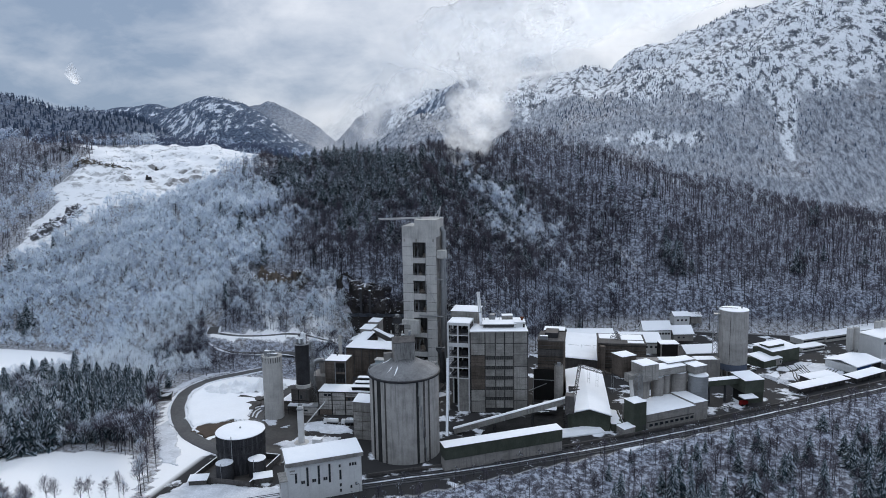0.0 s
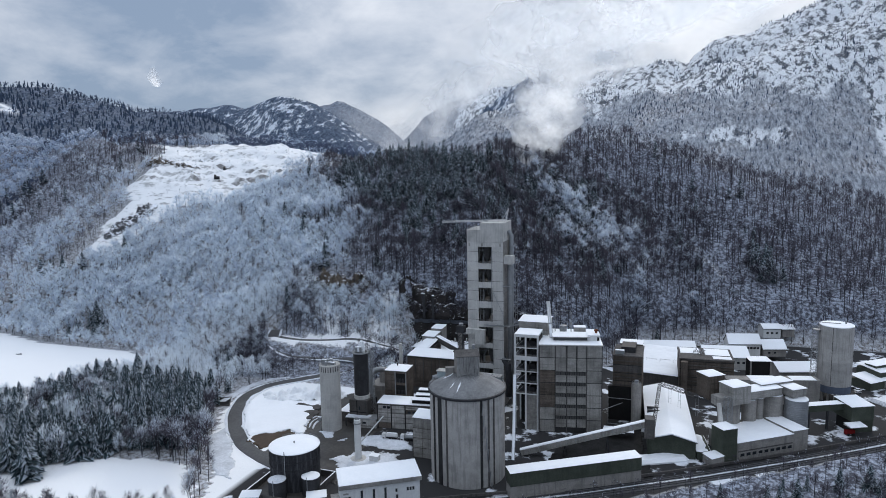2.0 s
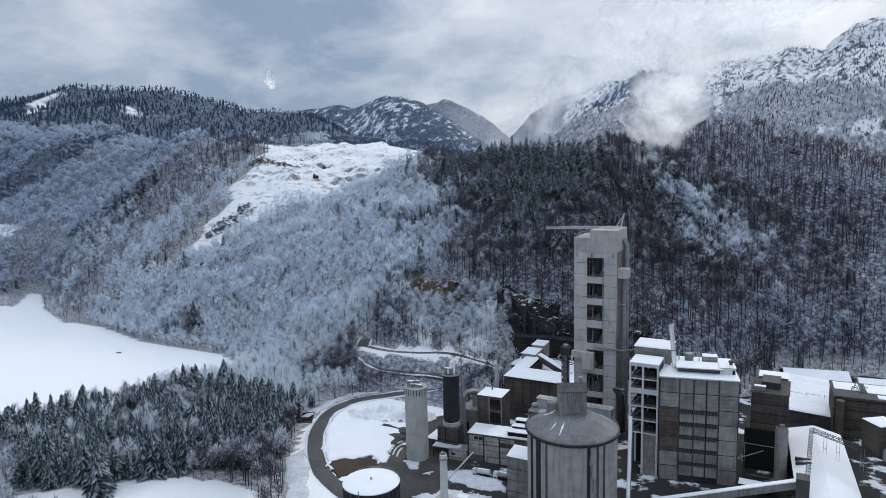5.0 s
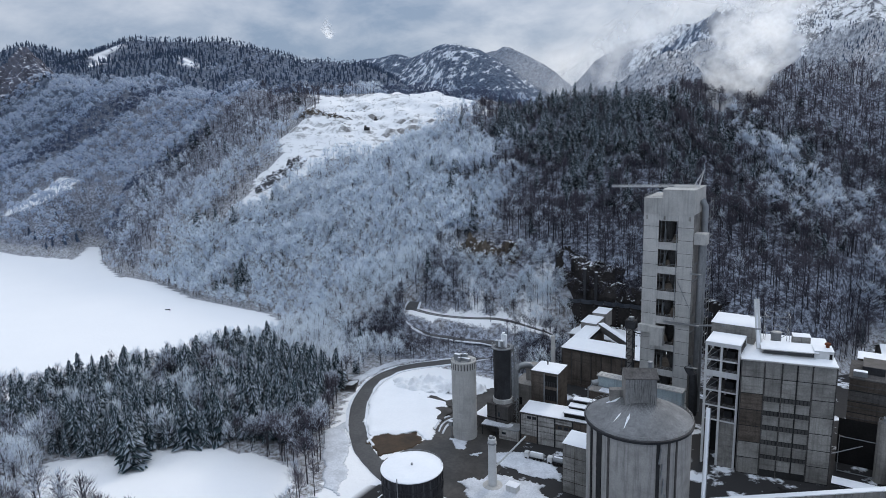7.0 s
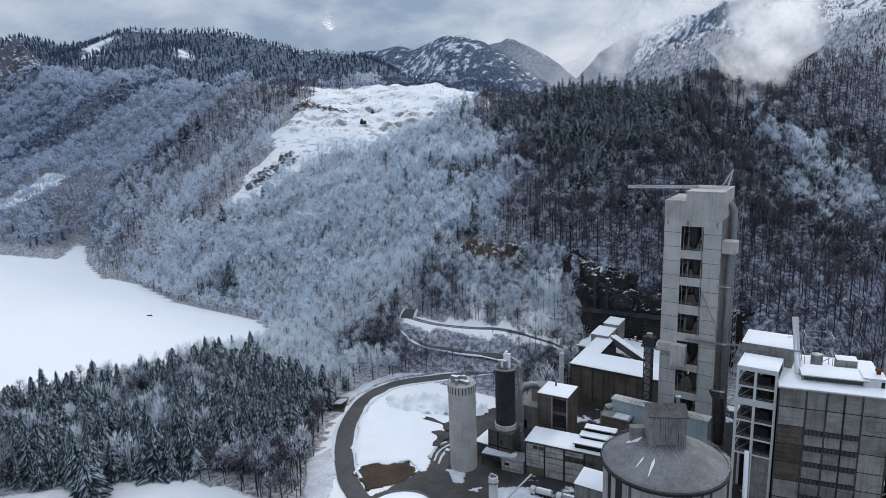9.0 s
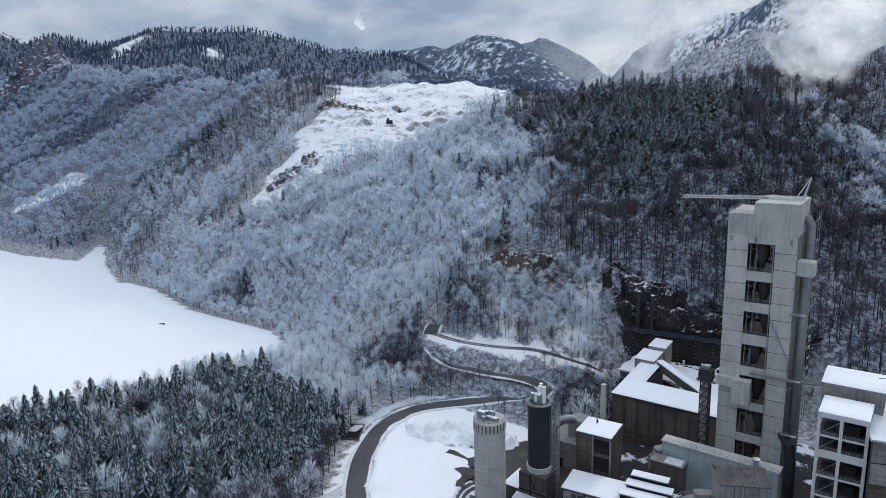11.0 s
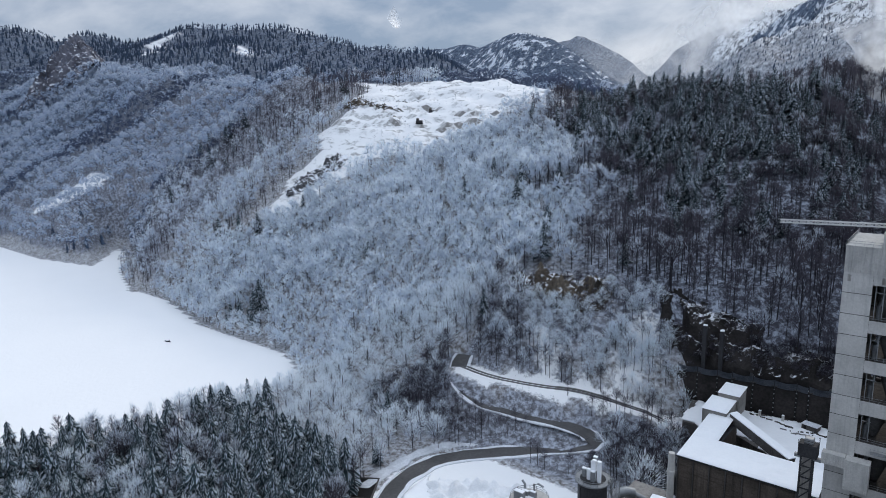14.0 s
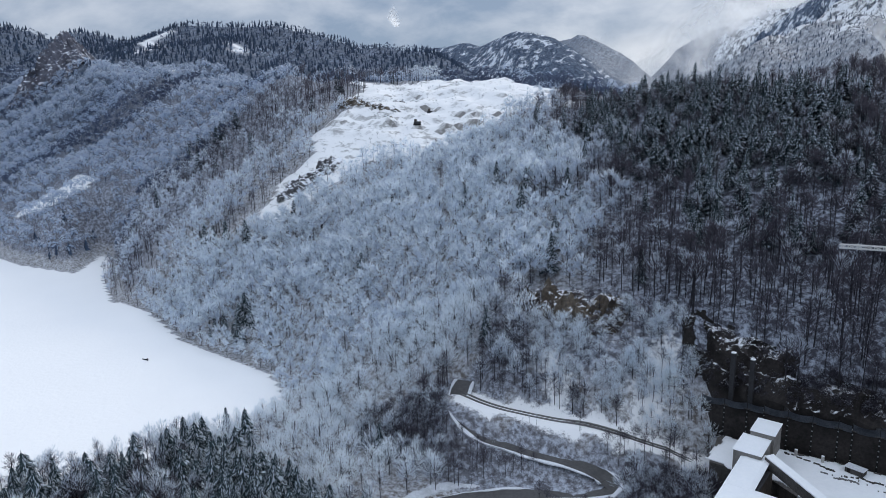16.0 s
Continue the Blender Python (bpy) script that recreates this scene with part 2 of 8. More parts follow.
def crest_height(x, y, line, near, far, power):
    best, top, side = np.full(x.shape, 1e9), np.zeros(x.shape), np.zeros(x.shape)
    for (ax, ay, az), (bx, by, bz) in zip(line[:-1], line[1:]):
        dx, dy = bx - ax, by - ay
        t = np.clip(((x - ax) * dx + (y - ay) * dy) / (dx * dx + dy * dy), 0, 1)
        d = np.hypot(x - ax - t * dx, y - ay - t * dy)
        m = d < best
        best, top = np.where(m, d, best), np.where(m, az + t * (bz - az), top)
        side = np.where(m, np.where(abs(dx) > abs(dy), (y - ay - t * dy), (x - ax - t * dx) * 0 - 1), side)
    u = best / np.where(side > 0, far, near)
    return top * np.clip(1 - u ** power, 0, 1)


def value_noise(x, y, seed=0):
    """Smooth noise of period 1, about -1 to 1."""
    xi, yi = np.floor(x), np.floor(y)
    fx, fy = x - xi, y - yi
    fx, fy = fx * fx * (3 - 2 * fx), fy * fy * (3 - 2 * fy)

    def h(a, b):
        v = np.sin(a * 127.1 + b * 311.7 + seed * 74.7) * 43758.5453
        return (v - np.floor(v)) * 2 - 1
    return (h(xi, yi) * (1 - fx) + h(xi + 1, yi) * fx) * (1 - fy) + (h(xi, yi + 1) * (1 - fx) + h(xi + 1, yi + 1) * fx) * fy


def fractal(x, y, seed=0, octaves=4):
    return sum(value_noise(x * 2 ** k, y * 2 ** k, seed + k) / 2 ** k for k in range(octaves))


def height(x, y):
    x, y = np.asarray(x, float), np.asarray(y, float)
    h = np.zeros(np.broadcast(x, y).shape)
    x, y = x + h, y + h
    for line, near, far, power in CRESTS:
        c = crest_height(x, y, line, near, far, power)
        k = 10.0
        h = np.where(c > 0.01, 0.5 * (h + c + np.sqrt((h - c) ** 2 + k * k * np.minimum(1, c / 40))), h)
    # ravines and bumps grow with height and distance
    rough = np.clip(h / 120, 0, 1)
    far = np.clip((np.hypot(x, y) - 500) / 2000, 0, 1)
    calm = 1 - 0.65 * ((x < -480) & (y > 1600))
    h = h + calm * rough * (5 + 38 * far) * fractal(x / (70 + 330 * far), y / (70 + 330 * far), 3)
    gully = 1 - abs(fractal(x / 260 + 5, y / 420, 11, 3))
    h = h - calm * rough * far * 46 * gully ** 2
    h = h - rough * far * 9 * (1 - abs(fractal(x / 95 + 3, y / 120, 17, 3))) ** 2
    # ravines run down the slope across the lake
    h = h - 17 * rough * np.clip((-560 - x) / 80, 0, 1) * np.clip((480 - y) / 60, 0, 1) * np.clip((x + 1900) / 200, 0, 1) * (1 - abs(fractal(x / 95, y / 600, 23, 2))) ** 2
    # benches and spoil heaps of the quarry
    cut = np.clip((x + 560) / 60, 0, 1) * np.clip((-270 - x) / 40, 0, 1) * np.clip((y - 215) / 40, 0, 1) * np.clip((440 - y) / 30, 0, 1)
    bench = h / 9.0 + 0.35 * fractal(x / 60, y / 60, 61, 3)
    h = h + cut * (3.2 * (np.floor(bench) + np.clip((bench - np.floor(bench) - 0.7) / 0.3, 0, 1) - bench + 0.4) + 3.2 * fractal(x / 14, y / 14, 62, 3))
    # the bank south of the railway drops to the river woods
    south = (y + 130) * 0.823 - (x - 15) * 0.568 + 12
    h = np.where(h < 1, h - 7 * np.clip((-south - 6) / 40, 0, 1) * np.clip((x + 60) / 60, 0, 1), h)
    return h


# ---- mesh of the terrain ----
def spaced(lo, a, b, hi, step):
    """Even steps from a to b, then ever wider ones out to lo and hi."""
    out = list(np.arange(a, b + 0.1, step))
    s, v = step, out[-1]
    while v < hi:
        s = min(s * 1.075, 30.0)
        v += s
        out.append(v)
    s, v = step, a
    while v > lo:
        s = min(s * 1.075, 36.0)
        v -= s
        out.insert(0, v)
    return np.array(out)


def inside(x, y, poly):
    """Whether points lie in a polygon."""
    r = np.zeros(np.shape(x), bool)
    for (ax, ay), (bx, by) in zip(poly, poly[1:] + poly[:1]):
        c = (ay > y) != (by > y)
        r ^= c & (x < (bx - ax) * (y - ay) / (by - ay + 1e-9) + ax)
    return r


def line_distance(x, y, pts):
    best = np.full(np.shape(x), 1e9)
    for (ax, ay), (bx, by) in zip(pts[:-1], pts[1:]):
        dx, dy = bx - ax, by - ay
        t = np.clip(((x - ax) * dx + (y - ay) * dy) / (dx * dx + dy * dy), 0, 1)
        best = np.minimum(best, np.hypot(x - ax - t * dx, y - ay - t * dy))
    return best


LAKE = [(-925, 58), (-765, 57), (-668, 75), (-738, 135), (-700, 126), (-622, 82), (-538, 51), (-491, 56), (-428, 42), (-398, 33), (-346, 34), (-303, 35), (-262, 16), (-255, -10), (-262, -40), (-265, -70), (-285, -110), (-300, -150), (-330, -220), (-450, -420), (-1100, -420), (-1150, 20)]
QUARRY = [(-557, 358), (-474, 420), (-399, 420), (-320, 420), (-290, 370), (-285, 325), (-298, 296), (-316, 268), (-330, 244), (-366, 224), (-390, 198), (-406, 172), (-424, 144), (-438, 140), (-460, 165), (-458, 190), (-464, 212), (-484, 238), (-486, 262), (-484, 300)]
CLEARING = [(-215, -175), (-182, -143), (-160, -129), (-140, -123), (-112, -124), (-92, -140), (-78, -165), (-130, -190), (-190, -200)]
RAIL = [(-90, -190), (28, -121), (56, -108), (107, -77), (166, -38), (237, 14), (306, 66), (420, 150), (600, 280)]
ROAD = [(-60, -112), (-94, -97), (-113, -80), (-131, -58), (-142, -35), (-144, -18), (-140, -3), (-122, 15), (-105, 25.2), (-91, 30.5), (-87.5, 34), (-95, 37.2), (-112, 36.8), (-138, 34.5), (-153, 33.4), (-164, 36), (-170, 44), (-173, 54)]
CUT = [(-66, 56), (-71, 86.5), (-50, 90), (-20, 92.5), (17, 94.5), (28, 88), (28, 56)]
TRACK = [(-168, 45), (-154, 44.5), (-136, 47.5), (-114.5, 48.5), (-95, 53), (-81, 65), (-66, 75)]

FLAT = [(-72, -165), (-84, -140), (-100, -112), (-124, -84), (-142, -55), (-149, -24), (-128, 4), (-60, 6), (-56, 22), (-56, 58), (-4, 60), (28, 58), (85, 112), (96, 165), (190, 188), (290, 190), (420, 240), (620, 380), (640, 320), (430, 150), (306, 62), (166, -46), (20, -150), (-30, -175)]


def dark_side(x, y):
    """0 on the snowy slope above the lake, 1 on the dark hill behind the plant."""
    v = np.clip((x - np.interp(y, [80, 140, 175, 230, 290], [-198, -198, -224, -268, -304]) + 26 * fractal(x / 45, y / 45, 33, 3)) / 95, 0, 1)
    return v * v * (3 - 2 * v)


def in_quarry(x, y):
    """The quarry within its ragged edge."""
    return inside(x + 12 * fractal(x / 28, y / 28, 64, 3), y + 12 * fractal(x / 28, y / 28, 68, 3), QUARRY) & ~inside(x, y, [(-566, 350), (-536, 340), (-508, 300), (-520, 282)])


def smooth_step(v):
    v = np.clip(v, 0, 1)
    return v * v * (3 - 2 * v)


def dense(line, gap=3.0):
    """Points along a line through the given ones, rounded off."""
    p = np.array(line, float)
    for _ in range(3):
        q = np.repeat(p, 2, axis=0)[1:-1]
        q[0::2], q[1::2] = p[:-1] * 0.75 + p[1:] * 0.25, p[:-1] * 0.25 + p[1:] * 0.75
        p = np.vstack([p[:1], q, p[-1:]])
    d = np.r_[0, np.cumsum(np.hypot(*np.diff(p, axis=0).T))]
    s = np.arange(0, d[-1], gap)
    return np.stack([np.interp(s, d, p[:, 0]), np.interp(s, d, p[:, 1])], -1)


def levelled(x, y):
    """The ground: the hills, cut back to the plant's flat yard."""
    h = height(x, y)
    d = np.where(inside(x, y, FLAT), 0.0, line_distance(x, y, FLAT + FLAT[:1]))
    # the slope rises gently behind the hairpin road
    gentle = smooth_step((x + 215) / 35) * smooth_step((-25 - x) / 30) * smooth_step((y + 15) / 15) * smooth_step((110 - y) / 30)
    g = np.where(h > 0, h * smooth_step((d - 1) / (26 + 40 * gentle)), h * np.clip(d / 10, 0, 1))
    behind = (x > -84) & (x < 40) & (y > 82) & (y < 125)
    g = np.where(behind, np.minimum(g, 29.5 + 1.25 * line_distance(x, y, CUT + CUT[:1])), g)
    shore = np.where(inside(x, y, LAKE), 0.0, line_distance(x, y, LAKE + LAKE[:1]))
    g = np.where((g > 0) & (x < -230), g * smooth_step(shore / 45), g)
    return np.where(inside(x, y, CUT), 0.0, g)


def way_levels(pts):
    z = levelled(pts[:, 0], pts[:, 1])
    k = np.ones(9) / 9
    return np.convolve(np.pad(z, 4, mode="edge"), k, mode="valid")


WAYS = []
for line, half in ((ROAD, 3.6), (TRACK, 4.0)):
    pts = dense(line)
    WAYS.append((pts, way_levels(pts), half))


def ground_level(x, y):
    """The ground with the road and the track cut into the slope."""
    h = levelled(x, y)
    for pts, zs, half in WAYS:
        near = (x > pts[:, 0].min() - 20) & (x < pts[:, 0].max() + 20) & (y > pts[:, 1].min() - 20) & (y < pts[:, 1].max() + 20)
        if not near.any():
            continue
        xs, ys = x[near], y[near]
        d = np.hypot(xs[:, None] - pts[:, 0], ys[:, None] - pts[:, 1])
        w = np.exp(-(d - d.min(1, keepdims=True)) / 3.0)
        z = (w * zs).sum(1) / w.sum(1) - 0.25
        f = 1 - smooth_step((d.min(1) - half - 1.5) / 6)
        h[near] = h[near] * (1 - f) + z * f
    return h


gx, gy = spaced(-4900, -700, 330, 4500, 4.0), spaced(-1400, -240, 440, 4900, 4.0)
GX, GY = np.meshgrid(gx, gy)
GZ = ground_level(GX.ravel(), GY.ravel()).reshape(GX.shape)

TERRAIN = bpy.data.materials.new("snowy ground and forest floor")


def ground_material(m):
    m.use_nodes = True
    nodes, links = m.node_tree.nodes, m.node_tree.links
    bsdf = nodes["Principled BSDF"]

    def node(kind, **values):
        n = nodes.new(kind)
        for key, value in values.items():
            n.inputs[key].default_value = value
        return n

    def mixed(f, a, b):
        n = nodes.new("ShaderNodeMix")
        n.data_type = "RGBA"
        for k, v in ((0, f), (6, a), (7, b)):
            if hasattr(v, "links"):
                links.new(v, n.inputs[k])
            else:
                n.inputs[k].default_value = (*v, 1) if isinstance(v, tuple) else v
        return n.outputs[2]

    def math_of(op, a, b, clamp=False):
        n = nodes.new("ShaderNodeMath")
        n.operation, n.use_clamp = op, clamp
        for k, v in enumerate((a, b)):
            if hasattr(v, "links"):
                links.new(v, n.inputs[k])
            else:
                n.inputs[k].default_value = v
        return n.outputs[0]

    def noise_at(scale, detail=5.0, rough=0.6, stretch=None):
        n = node("ShaderNodeTexNoise", Scale=scale, Detail=detail, Roughness=rough)
        source = where
        if stretch:
            v = nodes.new("ShaderNodeVectorMath")
            v.operation = "MULTIPLY"
            links.new(where, v.inputs[0])
            v.inputs[1].default_value = stretch
            source = v.outputs[0]
        links.new(source, n.inputs["Vector"])
        return n.outputs[0]

    def cover(name):
        n = nodes.new("ShaderNodeAttribute")
        n.attribute_name = name
        return n.outputs["Fac"]

    def step(value, lo, hi):
        n = node("ShaderNodeMapRange")
        links.new(value, n.inputs[0])
        n.inputs[1].default_value, n.inputs[2].default_value = lo, hi
        return n.outputs[0]

    geo = nodes.new("ShaderNodeNewGeometry")
    where = geo.outputs["Position"]
    snow = mixed(noise_at(0.03), (0.875, 0.875, 0.88), (0.915, 0.913, 0.915))
    # leaf litter, brambles and twigs that show through thin snow
    litter = mixed(noise_at(0.5), (0.10, 0.085, 0.075), (0.22, 0.20, 0.19))
    thin = mixed(noise_at(0.05), (0.50, 0.52, 0.56), (0.66, 0.68, 0.72))
    floor = mixed(step(noise_at(0.42, 6.0, 0.75), 0.40, 0.60), litter, thin)
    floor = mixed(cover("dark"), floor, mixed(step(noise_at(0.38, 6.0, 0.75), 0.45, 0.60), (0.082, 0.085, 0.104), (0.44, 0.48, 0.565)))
    color = mixed(step(math_of("ADD", cover("forest"), math_of("MULTIPLY", math_of("SUBTRACT", noise_at(0.45, 5.0, 0.7), 0.5), 1.6)), 0.30, 0.62), snow, floor)
    # far woods that stand closer than trees can be told apart: crowns with snow between
    # Paled and blued tones paint haze into these far woods.
    crowns = mixed(step(noise_at(0.13, 6.0, 0.8, (1.0, 0.28, 0.3)), 0.40, 0.62), (0.15, 0.162, 0.188), (0.54, 0.57, 0.62))
    crowns = mixed(step(noise_at(0.008, 6.0, 0.65), 0.50, 0.62), crowns, mixed(step(noise_at(0.15, 6.0, 0.8, (1.0, 0.28, 0.3)), 0.42, 0.58), (0.16, 0.155, 0.165), (0.62, 0.64, 0.68)))
    high = step(math_of("ADD", math_of("MULTIPLY", noise_at(0.006, 9.0, 0.72, (1.0, 0.4, 0.4)), 1.25), cover("high")), 0.90, 0.99)
    cliffs = mixed(step(noise_at(0.05, 10.0, 0.8, (1.0, 0.40, 0.42)), 0.44, 0.51), (0.11, 0.12, 0.14), (0.84, 0.86, 0.89))
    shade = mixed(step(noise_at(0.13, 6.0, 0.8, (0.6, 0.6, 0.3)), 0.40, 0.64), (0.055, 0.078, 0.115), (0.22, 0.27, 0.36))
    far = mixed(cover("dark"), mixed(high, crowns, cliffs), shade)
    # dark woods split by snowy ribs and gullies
    # the blue of this wood colour stands in for haze
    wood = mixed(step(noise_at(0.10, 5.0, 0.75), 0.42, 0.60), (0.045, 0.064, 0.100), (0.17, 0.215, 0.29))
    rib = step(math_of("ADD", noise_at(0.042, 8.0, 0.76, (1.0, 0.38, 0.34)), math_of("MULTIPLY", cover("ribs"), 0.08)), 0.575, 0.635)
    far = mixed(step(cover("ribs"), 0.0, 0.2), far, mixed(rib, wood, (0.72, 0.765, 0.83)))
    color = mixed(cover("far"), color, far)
    steep = nodes.new("ShaderNodeSeparateXYZ")
    links.new(geo.outputs["True Normal"], steep.inputs[0])
    face = step(math_of("ADD", steep.outputs[2], math_of("MULTIPLY", noise_at(0.3, 4.0), 0.25)), 0.86, 0.72)
    rubble = mixed(noise_at(0.4), (0.34, 0.33, 0.32), (0.16, 0.15, 0.145))
    soiled = step(noise_at(0.07, 9.0, 0.78, (0.6, 1.0, 2.0)), 0.54, 0.60)
    color = mixed(math_of("MULTIPLY", math_of("MAXIMUM", face, math_of("MULTIPLY", soiled, 0.7)), cover("quarry")), color, rubble)
    yard = mixed(step(noise_at(0.06, 6.0, 0.6), 0.55, 0.60), (0.045, 0.044, 0.045), (0.74, 0.76, 0.80))
    color = mixed(cover("yard"), color, yard)
    links.new(color, bsdf.inputs["Base Color"])
    bsdf.inputs["Roughness"].default_value = 0.8
    bsdf.inputs["Specular IOR Level"].default_value = 0.04
    b = node("ShaderNodeBump", Strength=0.6, Distance=0.6)
    links.new(noise_at(0.35, 6.0, 0.65), b.inputs["Height"])
    crag = node("ShaderNodeBump", Distance=22.0)
    links.new(math_of("MULTIPLY", cover("far"), 1.0), crag.inputs["Strength"])
    links.new(noise_at(0.022, 8.0, 0.68, (1.0, 0.4, 0.5)), crag.inputs["Height"])
    links.new(b.outputs[0], crag.inputs["Normal"])
    links.new(crag.outputs[0], bsdf.inputs["Normal"])


ground_material(TERRAIN)


def grid_mesh(name, xs, ys, zs):
    nx, ny = len(xs), len(ys)
    co = np.stack([*np.meshgrid(xs, ys), zs], -1).reshape(-1, 3)
    i = (np.arange(ny - 1)[:, None] * nx + np.arange(nx - 1)[None]).ravel()
    quads = np.stack([i, i + 1, i + nx + 1, i + nx], -1)
    me = bpy.data.meshes.new(name)
    me.vertices.add(len(co))
    me.vertices.foreach_set("co", co.ravel())
    me.loops.add(quads.size)
    me.loops.foreach_set("vertex_index", quads.ravel())
    me.polygons.add(len(quads))
    me.polygons.foreach_set("loop_start", np.arange(len(quads)) * 4)
    me.polygons.foreach_set("use_smooth", np.ones(len(quads), bool))
    me.update()
    return me


SCREE = [(-158, 86), (-146, 62), (-112, 56), (-80, 66), (-72, 84), (-88, 98), (-112, 98), (-122, 84)]
GULLY = [(575, 1500), (541, 1341), (531, 1271), (525, 1192), (523, 1144)]
GLADES = ([(-890, 92), (-865, 115), (-839, 160), (-815, 172), (-796, 150), (-832, 108)], [(-1330, 508), (-1405, 592), (-1424, 634), (-1446, 616), (-1432, 562), (-1345, 494)], [(-1220, 636), (-1226, 668), (-1178, 648), (-1170, 622)], [(-1225, 744), (-1200, 762), (-1180, 742), (-1200, 728)], [(-1226, 500), (-1198, 548), (-1180, 540), (-1213, 490)])
IN_GLADE = np.any([inside(GX, GY, g) for g in GLADES], axis=0)
OPEN_LAND = IN_GLADE | (line_distance(GX, GY, TRACK) < 6) | inside(GX, GY, LAKE) | in_quarry(GX, GY) | inside(GX, GY, CLEARING) | inside(GX, GY, FLAT)
# distance ramp that brings in the far colours with their painted haze
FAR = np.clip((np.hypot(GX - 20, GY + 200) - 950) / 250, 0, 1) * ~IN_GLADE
ground_mesh = grid_mesh("ground", gx, gy, GZ)
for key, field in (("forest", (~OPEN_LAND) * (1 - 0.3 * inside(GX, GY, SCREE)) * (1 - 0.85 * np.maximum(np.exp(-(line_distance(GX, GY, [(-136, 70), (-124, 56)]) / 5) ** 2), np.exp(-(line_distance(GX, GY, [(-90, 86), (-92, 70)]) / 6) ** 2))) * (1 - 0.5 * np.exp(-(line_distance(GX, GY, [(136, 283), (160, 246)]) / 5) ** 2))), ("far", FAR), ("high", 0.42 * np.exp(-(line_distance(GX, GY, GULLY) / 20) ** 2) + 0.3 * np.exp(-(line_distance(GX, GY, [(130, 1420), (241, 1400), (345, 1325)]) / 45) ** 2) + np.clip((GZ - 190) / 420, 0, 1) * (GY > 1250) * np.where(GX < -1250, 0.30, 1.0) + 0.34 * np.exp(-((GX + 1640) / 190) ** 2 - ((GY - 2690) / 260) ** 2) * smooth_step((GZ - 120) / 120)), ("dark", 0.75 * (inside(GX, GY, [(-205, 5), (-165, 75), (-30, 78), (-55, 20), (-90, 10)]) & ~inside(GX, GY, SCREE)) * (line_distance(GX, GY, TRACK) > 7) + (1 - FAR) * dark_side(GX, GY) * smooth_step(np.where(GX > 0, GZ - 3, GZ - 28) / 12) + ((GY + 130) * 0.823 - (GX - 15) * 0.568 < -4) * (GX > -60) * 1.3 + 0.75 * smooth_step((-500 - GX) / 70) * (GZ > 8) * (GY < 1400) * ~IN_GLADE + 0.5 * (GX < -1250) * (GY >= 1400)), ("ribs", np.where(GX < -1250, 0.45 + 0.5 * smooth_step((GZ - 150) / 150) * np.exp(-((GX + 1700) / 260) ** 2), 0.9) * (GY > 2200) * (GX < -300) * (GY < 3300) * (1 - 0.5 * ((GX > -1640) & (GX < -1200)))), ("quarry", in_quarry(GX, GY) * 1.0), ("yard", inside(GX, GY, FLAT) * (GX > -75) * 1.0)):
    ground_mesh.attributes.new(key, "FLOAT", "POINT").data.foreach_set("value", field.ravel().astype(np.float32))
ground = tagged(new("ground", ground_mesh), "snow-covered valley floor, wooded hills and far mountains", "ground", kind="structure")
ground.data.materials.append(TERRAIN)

# ---- building blocks ----
def thing(name, label, category, at=(0, 0, 0), turn=0.0, group=""):
    """An Empty at the base of a thing, under which its parts are built in its own metres."""
    ob = tagged(new(name), label, category, group)
    ob.matrix_basis = pose(*at, 0, 0, turn)
    return ob


def part(name, bm, mat, parent, label="", smooth=False):
    """Links a bmesh as one mesh object under a thing or a part."""
    me = bpy.data.meshes.new(name)
    bm.to_mesh(me)
    bm.free()
    if smooth:
        me.polygons.foreach_set("use_smooth", np.ones(len(me.polygons), bool))
        me.set_sharp_from_angle(angle=radians(40))
    me.materials.append(mat)
    ob = new(name, me)
    ob.parent = parent
    if label:
        ob["label"] = label
    return ob


def again(ob, at, turn=0.0):
    """The same part once more at another place of its thing, on the same mesh."""
    o = new(ob.name.split(".")[0], ob.data)
    o.parent = ob.parent
    o.matrix_basis = pose(*at, 0, 0, turn)
    return o


def add_box(bm, lo, hi, m=None):
    v = [bm.verts.new((x, y, z)) for z in (lo[2], hi[2]) for y in (lo[1], hi[1]) for x in (lo[0], hi[0])]
    for f in ((0, 2, 3, 1), (4, 5, 7, 6), (0, 1, 5, 4), (2, 6, 7, 3), (0, 4, 6, 2), (1, 3, 7, 5)):
        bm.faces.new([v[i] for i in f])
    if m:
        bmesh.ops.transform(bm, matrix=m, verts=v)
    return v


def boxes(*pairs, bevel=0.0):
    bm = bmesh.new()
    for lo, hi in pairs:
        add_box(bm, lo, hi)
    if bevel:
        bmesh.ops.bevel(bm, geom=bm.edges[:], offset=bevel, segments=1, affect="EDGES", clamp_overlap=True)
    return bm


def add_bar(bm, a, b, r=0.1, sides=4):
    """A straight bar or pipe from a to b."""
    a, b = Vector(a), Vector(b)
    q = (b - a).to_track_quat("Z", "Y")
    rings = [[bm.verts.new(p + q @ Vector((r * math.cos(t), r * math.sin(t), 0))) for t in [(k + 0.5) * 2 * math.pi / sides for k in range(sides)]] for p in (a, b)]
    for k in range(sides):
        bm.faces.new((rings[0][k], rings[0][(k + 1) % sides], rings[1][(k + 1) % sides], rings[1][k]))
    bm.faces.new(rings[0][::-1])
    bm.faces.new(rings[1])


def bars(pairs, r=0.1, sides=4):
    bm = bmesh.new()
    for a, b in pairs:
        add_bar(bm, a, b, r, sides)
    return bm


